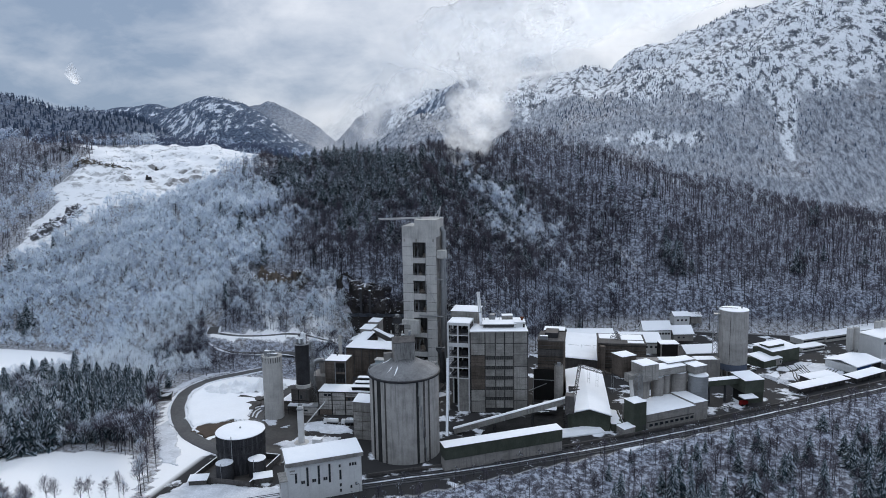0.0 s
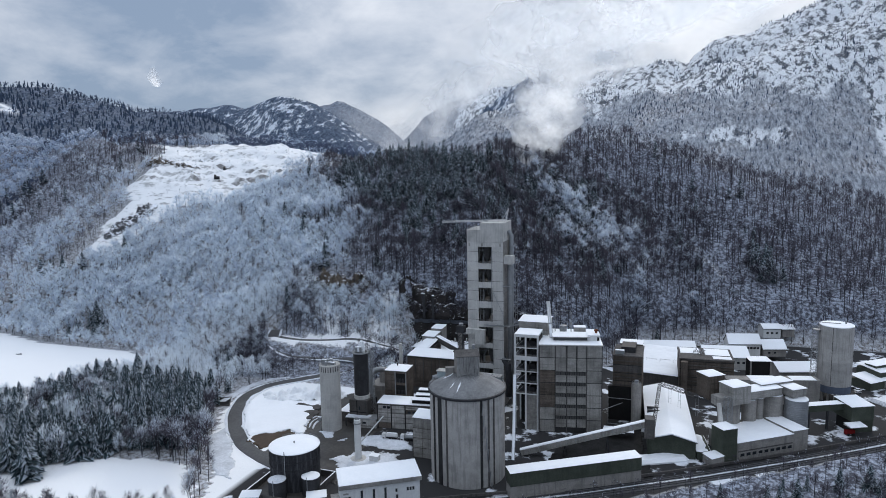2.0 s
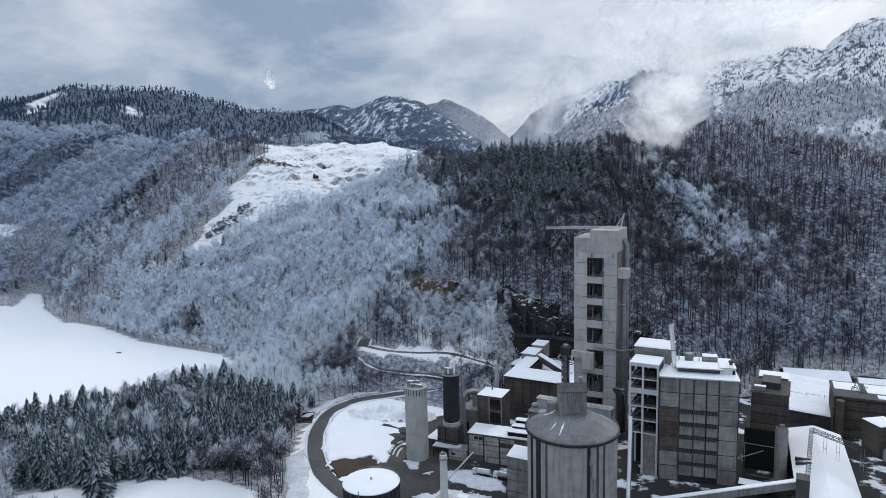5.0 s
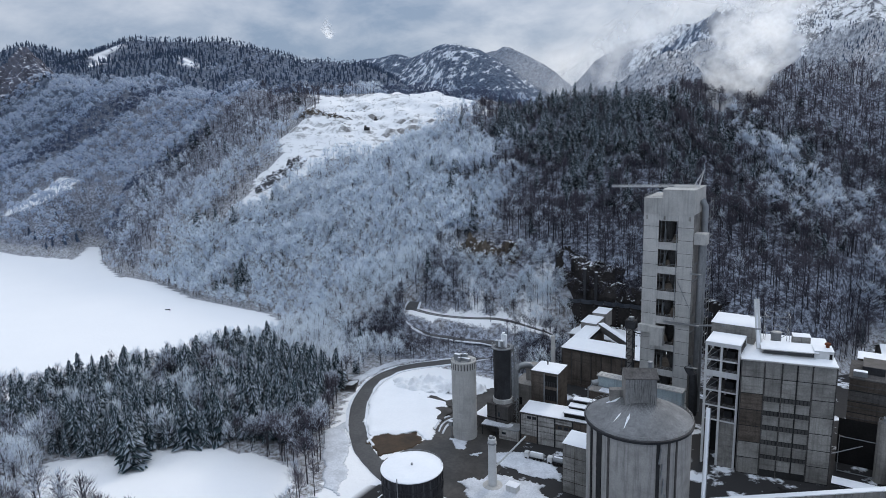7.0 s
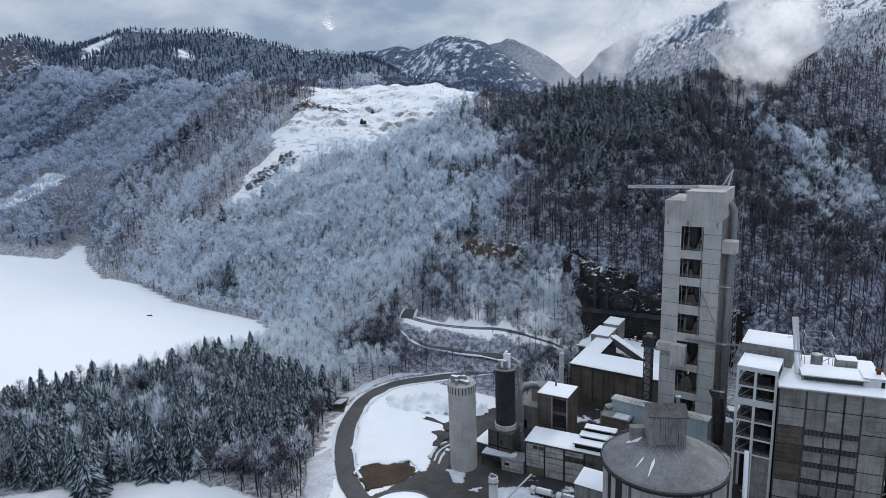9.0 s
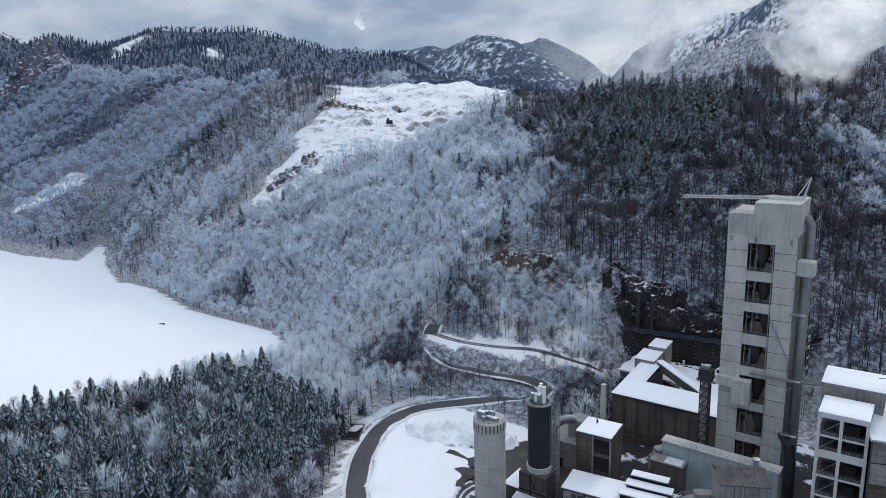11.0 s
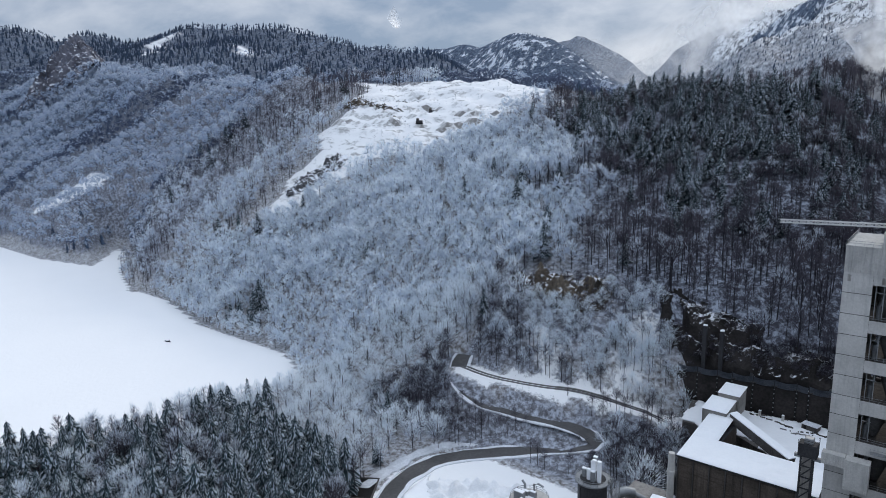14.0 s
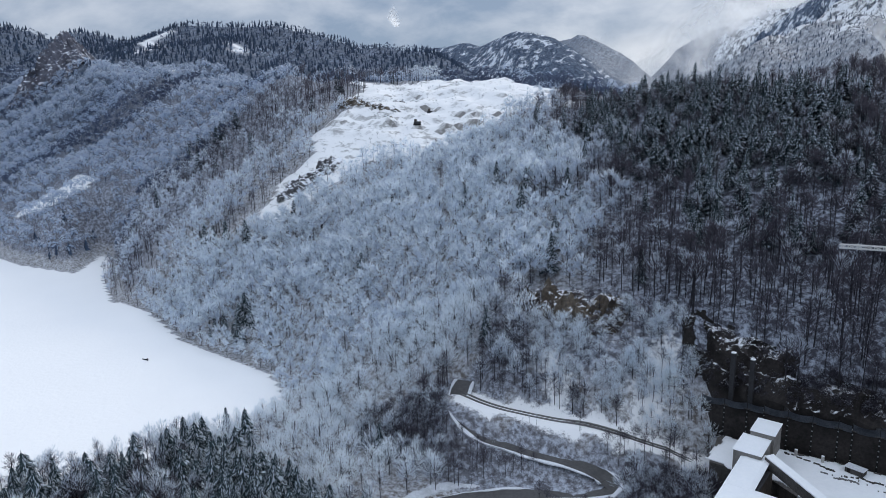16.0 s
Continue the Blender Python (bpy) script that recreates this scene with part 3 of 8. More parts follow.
def pipe(points, r=0.5, sides=12):
    """A pipe bent along points."""
    bm = bmesh.new()
    pts = [Vector(p) for p in points]
    rings = []
    for k, p in enumerate(pts):
        d = (pts[min(k + 1, len(pts) - 1)] - pts[max(k - 1, 0)]).normalized()
        side = d.cross(Vector((0.3, 0.1, 1) if abs(d.z) < 0.95 else (1, 0.2, 0))).normalized()
        up = side.cross(d)
        rings.append([bm.verts.new(p + r * (math.cos(t) * side + math.sin(t) * up)) for t in [j * 2 * math.pi / sides for j in range(sides)]])
    for a, b in zip(rings[:-1], rings[1:]):
        for j in range(sides):
            bm.faces.new((a[j], a[(j + 1) % sides], b[(j + 1) % sides], b[j]))
    bm.faces.new(rings[0])
    bm.faces.new(rings[-1][::-1])
    bmesh.ops.recalc_face_normals(bm, faces=bm.faces)
    return bm


def turned(profile, sides=48, at=(0, 0)):
    """A body turned about an upright axis, from (radius, height) pairs, closed where the radius is 0."""
    bm = bmesh.new()
    rings = []
    for r, z in profile:
        n = 1 if r < 1e-4 else sides
        rings.append([bm.verts.new((at[0] + r * math.cos(k * 2 * math.pi / sides), at[1] + r * math.sin(k * 2 * math.pi / sides), z)) for k in range(n)])
    for a, b in zip(rings[:-1], rings[1:]):
        for k in range(sides):
            f = [a[k % len(a)], a[(k + 1) % len(a)], b[(k + 1) % len(b)], b[k % len(b)]]
            f = list(dict.fromkeys(f))
            if len(f) > 2:
                bm.faces.new(f)
    return bm


def gable(w, d, z, rise, over=0.5, thick=0.35, ridge="y"):
    """A gabled roof over a w by d plan whose eaves lie at z; the ridge runs along y or x."""
    bm = bmesh.new()
    if ridge == "y":
        sec = [(-over, z - over * 2 * rise / w), (w / 2, z + rise), (w + over, z - over * 2 * rise / w)]
        lines = [[(x, y, h + t) for x, h in sec] for y in (-over, d + over) for t in (0, thick)]
    else:
        sec = [(-over, z - over * 2 * rise / d), (d / 2, z + rise), (d + over, z - over * 2 * rise / d)]
        lines = [[(x, y, h + t) for y, h in sec] for x in (-over, w + over) for t in (0, thick)]
    v = [[bm.verts.new(p) for p in line] for line in lines]
    for a, b in ((0, 1), (2, 3), (0, 2), (1, 3)):
        for k in (0, 1):
            bm.faces.new((v[a][k], v[a][k + 1], v[b][k + 1], v[b][k]))
    for k in (0, 2):
        bm.faces.new((v[0][k], v[1][k], v[3][k], v[2][k]))
    bmesh.ops.recalc_face_normals(bm, faces=bm.faces)
    return bm


def gable_walls(w, d, z, rise, ridge="y"):
    bm = boxes(((0, 0, 0), (w, d, z)))
    if ridge == "y":
        tris = [[(0, y, z), (w / 2, y, z + rise), (w, y, z)] for y in (0, d)]
    else:
        tris = [[(x, 0, z), (x, d / 2, z + rise), (x, d, z)] for x in (0, w)]
    for t in tris:
        bm.faces.new([bm.verts.new(p) for p in t])
    return bm


def snow_slab(w, d, z, thick=0.45, seed=0, at=(0, 0), slope=(0.0, 0.0), step=1.5):
    """Snow on a flat roof: an uneven sheet with soft edges."""
    nx, ny = max(3, int(w / step)), max(3, int(d / step))
    nx, ny = min(nx, 30), min(ny, 30)
    bm = bmesh.new()
    X, Y = np.meshgrid(np.linspace(0, w, nx + 1), np.linspace(0, d, ny + 1), indexing="ij")
    edge = np.minimum(np.minimum(X, w - X), np.minimum(Y, d - Y))
    H = thick * np.minimum(1, 0.35 + edge / 0.8) + 0.12 * fractal(X / 3 + seed, Y / 3, seed) * np.minimum(1, edge)
    base = z + X * slope[0] + Y * slope[1]
    top = [[bm.verts.new((at[0] + X[i, j], at[1] + Y[i, j], base[i, j] + H[i, j])) for j in range(ny + 1)] for i in range(nx + 1)]
    for i in range(nx):
        for j in range(ny):
            bm.faces.new((top[i][j], top[i + 1][j], top[i + 1][j + 1], top[i][j + 1]))
    rim = [top[i][0] for i in range(nx + 1)] + [top[nx][j] for j in range(1, ny + 1)] + [top[i][ny] for i in range(nx - 1, -1, -1)] + [top[0][j] for j in range(ny - 1, 0, -1)]
    low = [bm.verts.new((v.co.x, v.co.y, z + (v.co.x - at[0]) * slope[0] + (v.co.y - at[1]) * slope[1])) for v in rim]
    for k in range(len(rim)):
        bm.faces.new((low[k], low[(k + 1) % len(rim)], rim[(k + 1) % len(rim)], rim[k]))
    return bm


def window_row(parent, spots, w, h, frame_mat, axis="x", depth=0.12, name="window"):
    """Windows set into a wall that faces -y ("x") or -x ("y"): each a frame with its pane."""
    first = None
    for x, y, z in spots:
        if axis == "x":
            fr = (((-w / 2 - 0.12, -depth, -0.12), (w / 2 + 0.12, 0.05, 0)), ((-w / 2 - 0.12, -depth, h), (w / 2 + 0.12, 0.05, h + 0.12)),
                  ((-w / 2 - 0.12, -depth, 0), (-w / 2, 0.05, h)), ((w / 2, -depth, 0), (w / 2 + 0.12, 0.05, h)))
            pane = ((-w / 2, -0.04, 0), (w / 2, 0.04, h))
        else:
            fr = (((-depth, -w / 2 - 0.12, -0.12), (0.05, w / 2 + 0.12, 0)), ((-depth, -w / 2 - 0.12, h), (0.05, w / 2 + 0.12, h + 0.12)),
                  ((-depth, -w / 2 - 0.12, 0), (0.05, -w / 2, h)), ((-depth, w / 2, 0), (0.05, w / 2 + 0.12, h)))
            pane = ((-0.04, -w / 2, 0), (0.04, w / 2, h))
        if first is None:
            first = part(name, boxes(*fr), frame_mat, parent)
            glass = part("pane", boxes(pane), GLASS, first)
            first.location = (x, y, z)
        else:
            o = again(first, (x, y, z))
            g = new("pane", glass.data)
            g.parent = o


def railing(parent, points, high=1.1, name="railing", mat=None, gap=2.0):
    """Posts and two rails along a line of points."""
    bm = bmesh.new()
    for a, b in zip(points[:-1], points[1:]):
        a, b = Vector(a), Vector(b)
        for h in (high, high * 0.5):
            add_bar(bm, a + Vector((0, 0, h)), b + Vector((0, 0, h)), 0.06)
        n = max(1, int((b - a).length / gap))
        for k in range(n + 1):
            p = a.lerp(b, k / n)
            add_bar(bm, p, p + Vector((0, 0, high)), 0.06)
    return part(name, bm, mat or STEEL, parent)


def lattice(a, b, width, step, r=0.09, up=(0, 0, 1)):
    """A square lattice girder from a to b."""
    a, b = Vector(a), Vector(b)
    d = (b - a).normalized()
    side = d.cross(Vector(up)).normalized()
    top = side.cross(d).normalized()
    h = width / 2
    corners = [side * h + top * h, side * h - top * h, -side * h - top * h, -side * h + top * h]
    bm = bmesh.new()
    n = max(1, int((b - a).length / step))
    for c in corners:
        add_bar(bm, a + c, b + c, r * 1.3)
    for k in range(n):
        p, q = a.lerp(b, k / n), a.lerp(b, (k + 1) / n)
        for i in range(4):
            c, e = corners[i], corners[(i + 1) % 4]
            add_bar(bm, p + c, q + e if k % 2 else q + e, r)
            add_bar(bm, q + c, q + e, r)
    return bm


def ribbed(w, h, pitch=0.6, deep=0.12):
    """A ribbed sheet in the plane y = 0, from x 0 to w and z 0 to h, ribs towards -y."""
    bm = bmesh.new()
    xs = []
    n = max(1, int(round(w / pitch)))
    for k in range(n):
        x = k * w / n
        xs += [(x, 0.0), (x + 0.45 * w / n, 0.0), (x + 0.55 * w / n, -deep), (x + 0.9 * w / n, -deep)]
    xs.append((w, 0.0))
    lo, hi = [[bm.verts.new((x, y, z)) for x, y in xs] for z in (0, h)]
    for k in range(len(xs) - 1):
        bm.faces.new((lo[k], lo[k + 1], hi[k + 1], hi[k]))
    return bm

# ---- roads, tracks, pond and yard ----
def ribbon(name, pts, zs, left, right, mat, label, lift=0.12, kind="structure", wave=0.0, seed=0):
    d = np.gradient(pts, axis=0)
    n = np.stack([-d[:, 1], d[:, 0]], -1) / np.maximum(1e-6, np.hypot(d[:, 0], d[:, 1]))[:, None]
    wl = left + wave * fractal(np.arange(len(pts)) * 0.3, np.zeros(len(pts)) + seed, seed)
    wr = right + wave * fractal(np.arange(len(pts)) * 0.3, np.zeros(len(pts)) + seed + 9, seed + 3)
    rows = [np.c_[pts + n * wl[:, None] * 1.0, zs - 0.3], np.c_[pts + n * wl[:, None], zs + lift], np.c_[pts + n * ((wl + wr) / 2)[:, None], zs + lift + 0.04], np.c_[pts + n * wr[:, None], zs + lift], np.c_[pts + n * wr[:, None], zs - 0.3]]
    co = np.stack(rows, 1).reshape(-1, 3)
    k = len(rows)
    faces = [(i * k + j, i * k + j + 1, (i + 1) * k + j + 1, (i + 1) * k + j) for i in range(len(pts) - 1) for j in range(k - 1)]
    me = bpy.data.meshes.new(name)
    me.from_pydata(co.tolist(), [], faces)
    me.materials.append(mat)
    bm = bmesh.new()
    bm.from_mesh(me)
    bmesh.ops.recalc_face_normals(bm, faces=bm.faces)
    bm.to_mesh(me)
    bm.free()
    me.update()
    ob = new(name, me)
    return tagged(ob, label, name.split("_")[0], kind=kind)


road_pts, road_z, _ = WAYS[0]
BANKED = material("ploughed snow bank", (0.80, 0.82, 0.86), (0.62, 0.64, 0.68), 0.65, 0.7, 0.05, 0.5)
CHURNED = material("churned dirty snow", (0.90, 0.91, 0.925), (0.74, 0.755, 0.78), 0.7, 1.2, 0.04, 0.8)
ribbon("road", road_pts, road_z, 4.1, -4.1, ROAD_ASPHALT, "cleared dark asphalt road with hairpin bends", 0.14, wave=0.25)
ribbon("verge_north", road_pts[20:], road_z[20:], 5.1, 3.9, BANKED, "ploughed snow along the road", 0.28, wave=0.8, seed=4)
ribbon("verge_south", road_pts[14:], road_z[14:], -3.9, -5.1, BANKED, "ploughed snow along the road", 0.28, wave=0.8, seed=7)
track_pts, track_z, _ = WAYS[1]
MUD = material("muddy wheel track", (0.20, 0.195, 0.195), (0.11, 0.105, 0.105), 0.8, 0.6, 0.1, 0.2)
for off in (-1.1, 1.1):
    ribbon("wheel_track", track_pts, track_z, off + 0.42, off - 0.42, MUD, "dark wheel rut in the snow", 0.2, wave=0.12)
rail_pts = dense(RAIL, 4.0)
rail_z = np.zeros(len(rail_pts))
BALLAST = material("ballast with snow", (0.10, 0.10, 0.105), (0.06, 0.06, 0.06), 0.9, 0.9, 0.1, 0.4)
ribbon("railway_bed", rail_pts, rail_z, 3.6, -5.2, BALLAST, "dark ballast bed of the railway", 0.35)
for off in (2.6, 1.1, -2.0, -3.5):
    ribbon("rail", rail_pts, rail_z + 0.4, off + 0.09, off - 0.09, DARK_STEEL, "steel rail on the ballast bed", 0.2)
for off in (-0.4,):
    ribbon("snow_strip", rail_pts, rail_z + 0.36, off + 0.45, off - 0.45, DIRTY_SNOW, "snow between the rails", 0.06, wave=0.25, seed=int(off * 10))
wall_pts = rail_pts[(rail_pts[:, 0] > 20) & (rail_pts[:, 0] < 330)]
ribbon("retaining_wall", wall_pts, np.zeros(len(wall_pts)) + 1.0, 6.4, 5.7, DARK_CONCRETE, "dark wall between plant and railway", 0.9)

# smoothed snow field, rough snow heaps and the brown pond in the road's bend
field_poly = [(-138, -17), (-136, -38), (-127, -55), (-99, -90), (-97, -89), (-102, -82), (-84, -70), (-74, -72), (-81, -56), (-83, -46), (-88, -32), (-90, -16), (-104, -10), (-120, -14), (-134, -22)]


def patch(name, poly, mat, label, z=0.1, rise=0.0, step=0.8, seed=0, rough=0.0, kind="structure", hole=None):
    """A sheet over a polygon with a soft, uneven edge."""
    xs = np.arange(min(p[0] for p in poly), max(p[0] for p in poly) + step, step)
    ys = np.arange(min(p[1] for p in poly), max(p[1] for p in poly) + step, step)
    X, Y = np.meshgrid(xs, ys)
    WX, WY = X + 1.6 * fractal(X / 6, Y / 6, seed), Y + 1.6 * fractal(X / 6 + 40, Y / 6, seed)
    keep = inside(WX, WY, poly)
    if hole:
        keep &= ~inside(WX, WY, hole)
    d = line_distance(X, Y, poly + poly[:1])
    Z = z + rise * np.clip(d / 3, 0, 1) + rough * abs(fractal(X / 5, Y / 5, seed + 5)) * np.clip(d / 3, 0, 1)
    ny, nx = X.shape
    faces = [(i * nx + j, i * nx + j + 1, (i + 1) * nx + j + 1, (i + 1) * nx + j) for i in range(ny - 1) for j in range(nx - 1) if keep[i, j] and keep[i + 1, j] and keep[i, j + 1] and keep[i + 1, j + 1]]
    used = sorted({v for f in faces for v in f})
    index = {v: k for k, v in enumerate(used)}
    co = np.stack([X, Y, Z], -1).reshape(-1, 3)[used]
    me = bpy.data.meshes.new(name)
    me.from_pydata(co.tolist(), [], [[index[v] for v in f] for f in faces])
    me.polygons.foreach_set("use_smooth", np.ones(len(me.polygons), bool))
    me.materials.append(mat)
    ob = new(name, me)
    ob.modifiers.new("thick", "SOLIDIFY").thickness = 0.5
    return tagged(ob, label, name.replace("_", " "), kind=kind)


POND = [(-99, -88), (-100, -81), (-91, -75), (-85, -69), (-79, -74), (-81, -86), (-86, -93), (-94, -91)]
patch("yard_paving", [(-84, -100), (-78, -74), (-84, -60), (-88, -44), (-88, -14), (-68, 2), (-40, -4), (-30, -120), (-60, -104)], ASPHALT, "wet dark asphalt of the yard", 0.12, seed=2)
patch("snow_field", field_poly, SNOW, "smooth untouched snow field inside the road bend", 0.2, 0.7, seed=6, hole=POND)
patch("snow_heaps", [(-135, -24), (-120, -12), (-103, -6), (-84, -3), (-78, -12), (-88, -24), (-104, -30), (-126, -34)], CHURNED, "churned heaps of pushed snow", 0.2, 0.4, seed=8, rough=3.6, step=0.8)
patch("pond", [(-100, -90), (-102, -80), (-91, -73), (-84, -67), (-77, -73), (-80, -88), (-86, -95), (-95, -93)], material("brown pond water", (0.080, 0.050, 0.027), (0.048, 0.030, 0.016), 0.4, 0.4, 0.2, 0.05, gloss=0.15), "shallow brown pond beside the road", 0.22, seed=3)
for poly, s in (([(-126, -90), (-122, -76), (-106, -92), (-90, -112), (-80, -130), (-94, -124)], 11), ([(-156, -46), (-156, -14), (-151, 6), (-134, 22), (-128, 19), (-146, 0), (-150.5, -18), (-148, -42)], 12), ([(-68, -66), (-59, -62), (-57, -72), (-62, -73)], 13), ([(-53, -75), (-48, -68), (-46, -75)], 20), ([(-46, -96), (-36, -102), (-30, -92), (-40, -88)], 21),
                ([(-43, -67), (-36, -60), (-14, -64), (-8, -74), (-26, -77), (-40, -73)], 14), ([(-40, -100), (-20, -110), (-6, -92), (-14, -80), (-34, -82)], 15), ([(-70, -160), (-20, -160), (-8, -140), (-40, -140), (-64, -142)], 16), ([(236, 58), (262, 76), (282, 98), (268, 102), (246, 80)], 17), ([(250, 84), (276, 112), (266, 114), (244, 90)], 18)):
    patch("snow_patch", poly, DIRTY_SNOW, "patch of trodden snow on the yard", 0.2, 0.2, seed=s)
SLUSH = material("muddy slush", (0.10, 0.094, 0.09), (0.05, 0.047, 0.045), 0.6, 0.9, 0.15, 0.3)
for poly, s in (([(-111, -30), (-99, -29), (-92, -31), (-84, -31), (-82, -39), (-92, -36), (-100, -36), (-106, -37), (-104, -33)], 24), ([(-130, -30), (-126, -34), (-123, -44), (-127, -43)], 25), ([(-95, -44), (-90, -38), (-82, -38), (-81, -52), (-88, -53), (-86, -47)], 26)):
    patch("mud_strip", poly, SLUSH, "dark muddy strip through the snow field", 0.75, 0.25, seed=s)
for k, line in enumerate(([(-79, -62), (-82, -55), (-82, -49), (-80, -45)], [(-76, -63), (-79, -56), (-79, -50), (-77, -46)], [(-73, -64), (-76, -57), (-76, -51), (-74, -47)])):
    pts = dense(line, 1.5)
    ribbon("snow_rut", pts, np.full(len(pts), 0.2), 0.5, -0.5, DIRTY_SNOW, "curved ridge of slush between wheel ruts", 0.25, wave=0.2, seed=k + 31)
TYRES = material("wet tyre track", (0.07, 0.068, 0.068), (0.045, 0.044, 0.044), 0.6, 0.8, 0.1, 0.2)
patch("snow_patch", [(262, 100), (279, 112), (290, 92), (282, 74), (266, 64), (258, 74)], DIRTY_SNOW, "patch of trodden snow crossed by tyre tracks", 0.2, 0.12, seed=19)
for k, (line, off) in enumerate([([(262, 104), (262, 84), (267, 76), (274, 82), (284, 98)], o) for o in (-2.4, -0.6, 1.6, 3.4)] + [([(232, 76), (242, 64), (248, 54), (246, 40)], o) for o in (-3.0, -1.2, 0.8, 2.6)] + [([(252, 106), (256, 88), (252, 70), (256, 56)], o) for o in (-1.0, 0.9)]):
    pts = dense(line, 2.0)
    ribbon("tyre_track", pts, np.full(len(pts), 0.32), off + 0.35, off - 0.35, TYRES if k < 4 or k > 7 else DIRTY_SNOW, "curved tyre track across the yard", 0.12, wave=0.12, seed=k)
# black patch paints in the dark under the conveyor
patch("clinker_yard", [(56, -78), (66, -34), (84, -30), (104, -8), (107, -44), (112, -66), (90, -74)], BELT_SHADE, "black sheet painting the shade on the yard under the belts", 0.25, seed=23)
pit = thing("concrete_pit", "open dark concrete basin in the snow by the road", "basin", (-157.5, -38, 0), -58)
part("rim", boxes(((-0.5, -0.5, -0.5), (14.5, 0, 0.7)), ((-0.5, 7.5, -0.5), (14.5, 8, 0.7)), ((-0.5, 0, -0.5), (0, 7.5, 0.7)), ((14, 0, -0.5), (14.5, 7.5, 0.7))), DARK_CONCRETE, pit)
part("floor", boxes(((0, 0, 0.1), (14, 7.5, 0.3))), BLACK, pit)
dot = thing("drift_log", "dark log lying on the snow-covered lake", "log", (-384, 1.5, 0.2))
part("log", bars([((-3, 0, 0), (2.4, 0.8, 0.2)), ((-1, 0, 0), (0.5, 1.8, 0.3))], 0.35, 6), BARK, dot)

# ---- rock faces and the walls at the hill foot ----
def rock_sheet(name, poly, label, amp=3.0, step=1.6, seed=0, mat=None, lean=0.0, edge=6.0):
    """Broken rock lying on the slope inside a polygon."""
    xs = np.arange(min(p[0] for p in poly), max(p[0] for p in poly) + step, step)
    ys = np.arange(min(p[1] for p in poly), max(p[1] for p in poly) + step, step)
    X, Y = np.meshgrid(xs, ys)
    WX, WY = X + 3 * fractal(X / 9, Y / 9, seed), Y + 3 * fractal(X / 9 + 40, Y / 9, seed)
    keep = inside(WX, WY, poly)
    d = np.clip(line_distance(X, Y, poly + poly[:1]) / edge, 0, 1)
    base = ground_level(X.ravel(), Y.ravel()).reshape(X.shape)
    ridge = 1 - abs(fractal((X * 0.9 + Y * 0.5) / 11, (Y - X * 0.4) / 22, seed, 4))
    blocks = np.round(fractal(X / 5, Y / 7, seed + 3, 3) * 4) / 4 + 0.5 * fractal(X / 2.1, Y / 2.6, seed + 9, 2)
    Z = base - 0.4 + d * amp * (0.7 * ridge + 0.45 * blocks) + d * lean
    ny, nx = X.shape
    faces = [(i * nx + j, i * nx + j + 1, (i + 1) * nx + j + 1, (i + 1) * nx + j) for i in range(ny - 1) for j in range(nx - 1) if keep[i, j] and keep[i + 1, j] and keep[i, j + 1] and keep[i + 1, j + 1]]
    used = sorted({v for f in faces for v in f})
    index = {v: k for k, v in enumerate(used)}
    co = np.stack([X - d * amp * 0.0, Y - d * amp * 0.8 * ridge, Z], -1).reshape(-1, 3)[used]
    me = bpy.data.meshes.new(name)
    me.from_pydata(co.tolist(), [], [[index[v] for v in f] for f in faces])
    me.materials.append(mat or ROCK)
    ob = new(name, me)
    return tagged(ob, label, "rock face", kind="stuff")


rock_sheet("cliff", [(-182, 96), (-170, 108), (-149, 113), (-128, 110), (-112, 104), (-110, 88), (-118, 83), (-137, 85), (-156, 90)], "bare brown and grey rock face under trees", 9.0, 1.0, 3)
rock_sheet("cliff", [(-90, 103), (-66, 107), (-40, 107), (-46, 96), (-72, 92), (-86, 91)], "dark broken rock with snow in its ledges", 6.0, 1.0, 8, BRUSH_ROCK)
rock_sheet("cliff", [(-76, 86), (-50, 88.5), (-20, 91), (14, 93), (26, 100), (-20, 101), (-60, 99), (-84, 94)], "dark overgrown rock above the pillared wall", 3.0, 1.2, 12, BRUSH_ROCK, 0.0, 2.0)
rock_sheet("crag", [(-456, 160), (-440, 196), (-426, 214), (-416, 200), (-424, 170), (-440, 150)], "snow-patched crag below the quarry", 6.0, 1.1, 5, GREY_ROCK)
rock_sheet("quarry_ledge", [(-440, 270), (-418, 280), (-404, 272), (-416, 262)], "dark rock ledge in the quarry", 3.0, 1.6, 15)
rock_sheet("quarry_ledge", [(-512, 296), (-470, 297), (-424, 290), (-426, 279), (-470, 283), (-510, 280)], "dark rock ledge grown over with bushes in the quarry", 5.0, 1.4, 18)
rock_sheet("quarry_ledge", [(-470, 318), (-440, 324), (-420, 316), (-446, 308)], "dark rock ledge in the quarry", 3.0, 1.6, 16)
rock_sheet("quarry_ledge", [(-366, 262), (-350, 268), (-342, 260), (-356, 254)], "dark rock ledge in the quarry", 2.5, 1.6, 17)
PEAK = [(-1338, 253), (-1373, 311), (-1360, 370), (-1328, 421), (-1262, 437), (-1227, 379), (-1240, 320), (-1272, 269)]
rock_sheet("rock_peak", PEAK, "grey rock peak with snow in its gullies", 16.0, 2.5, 21, PEAK_ROCK, 48, 70.0)

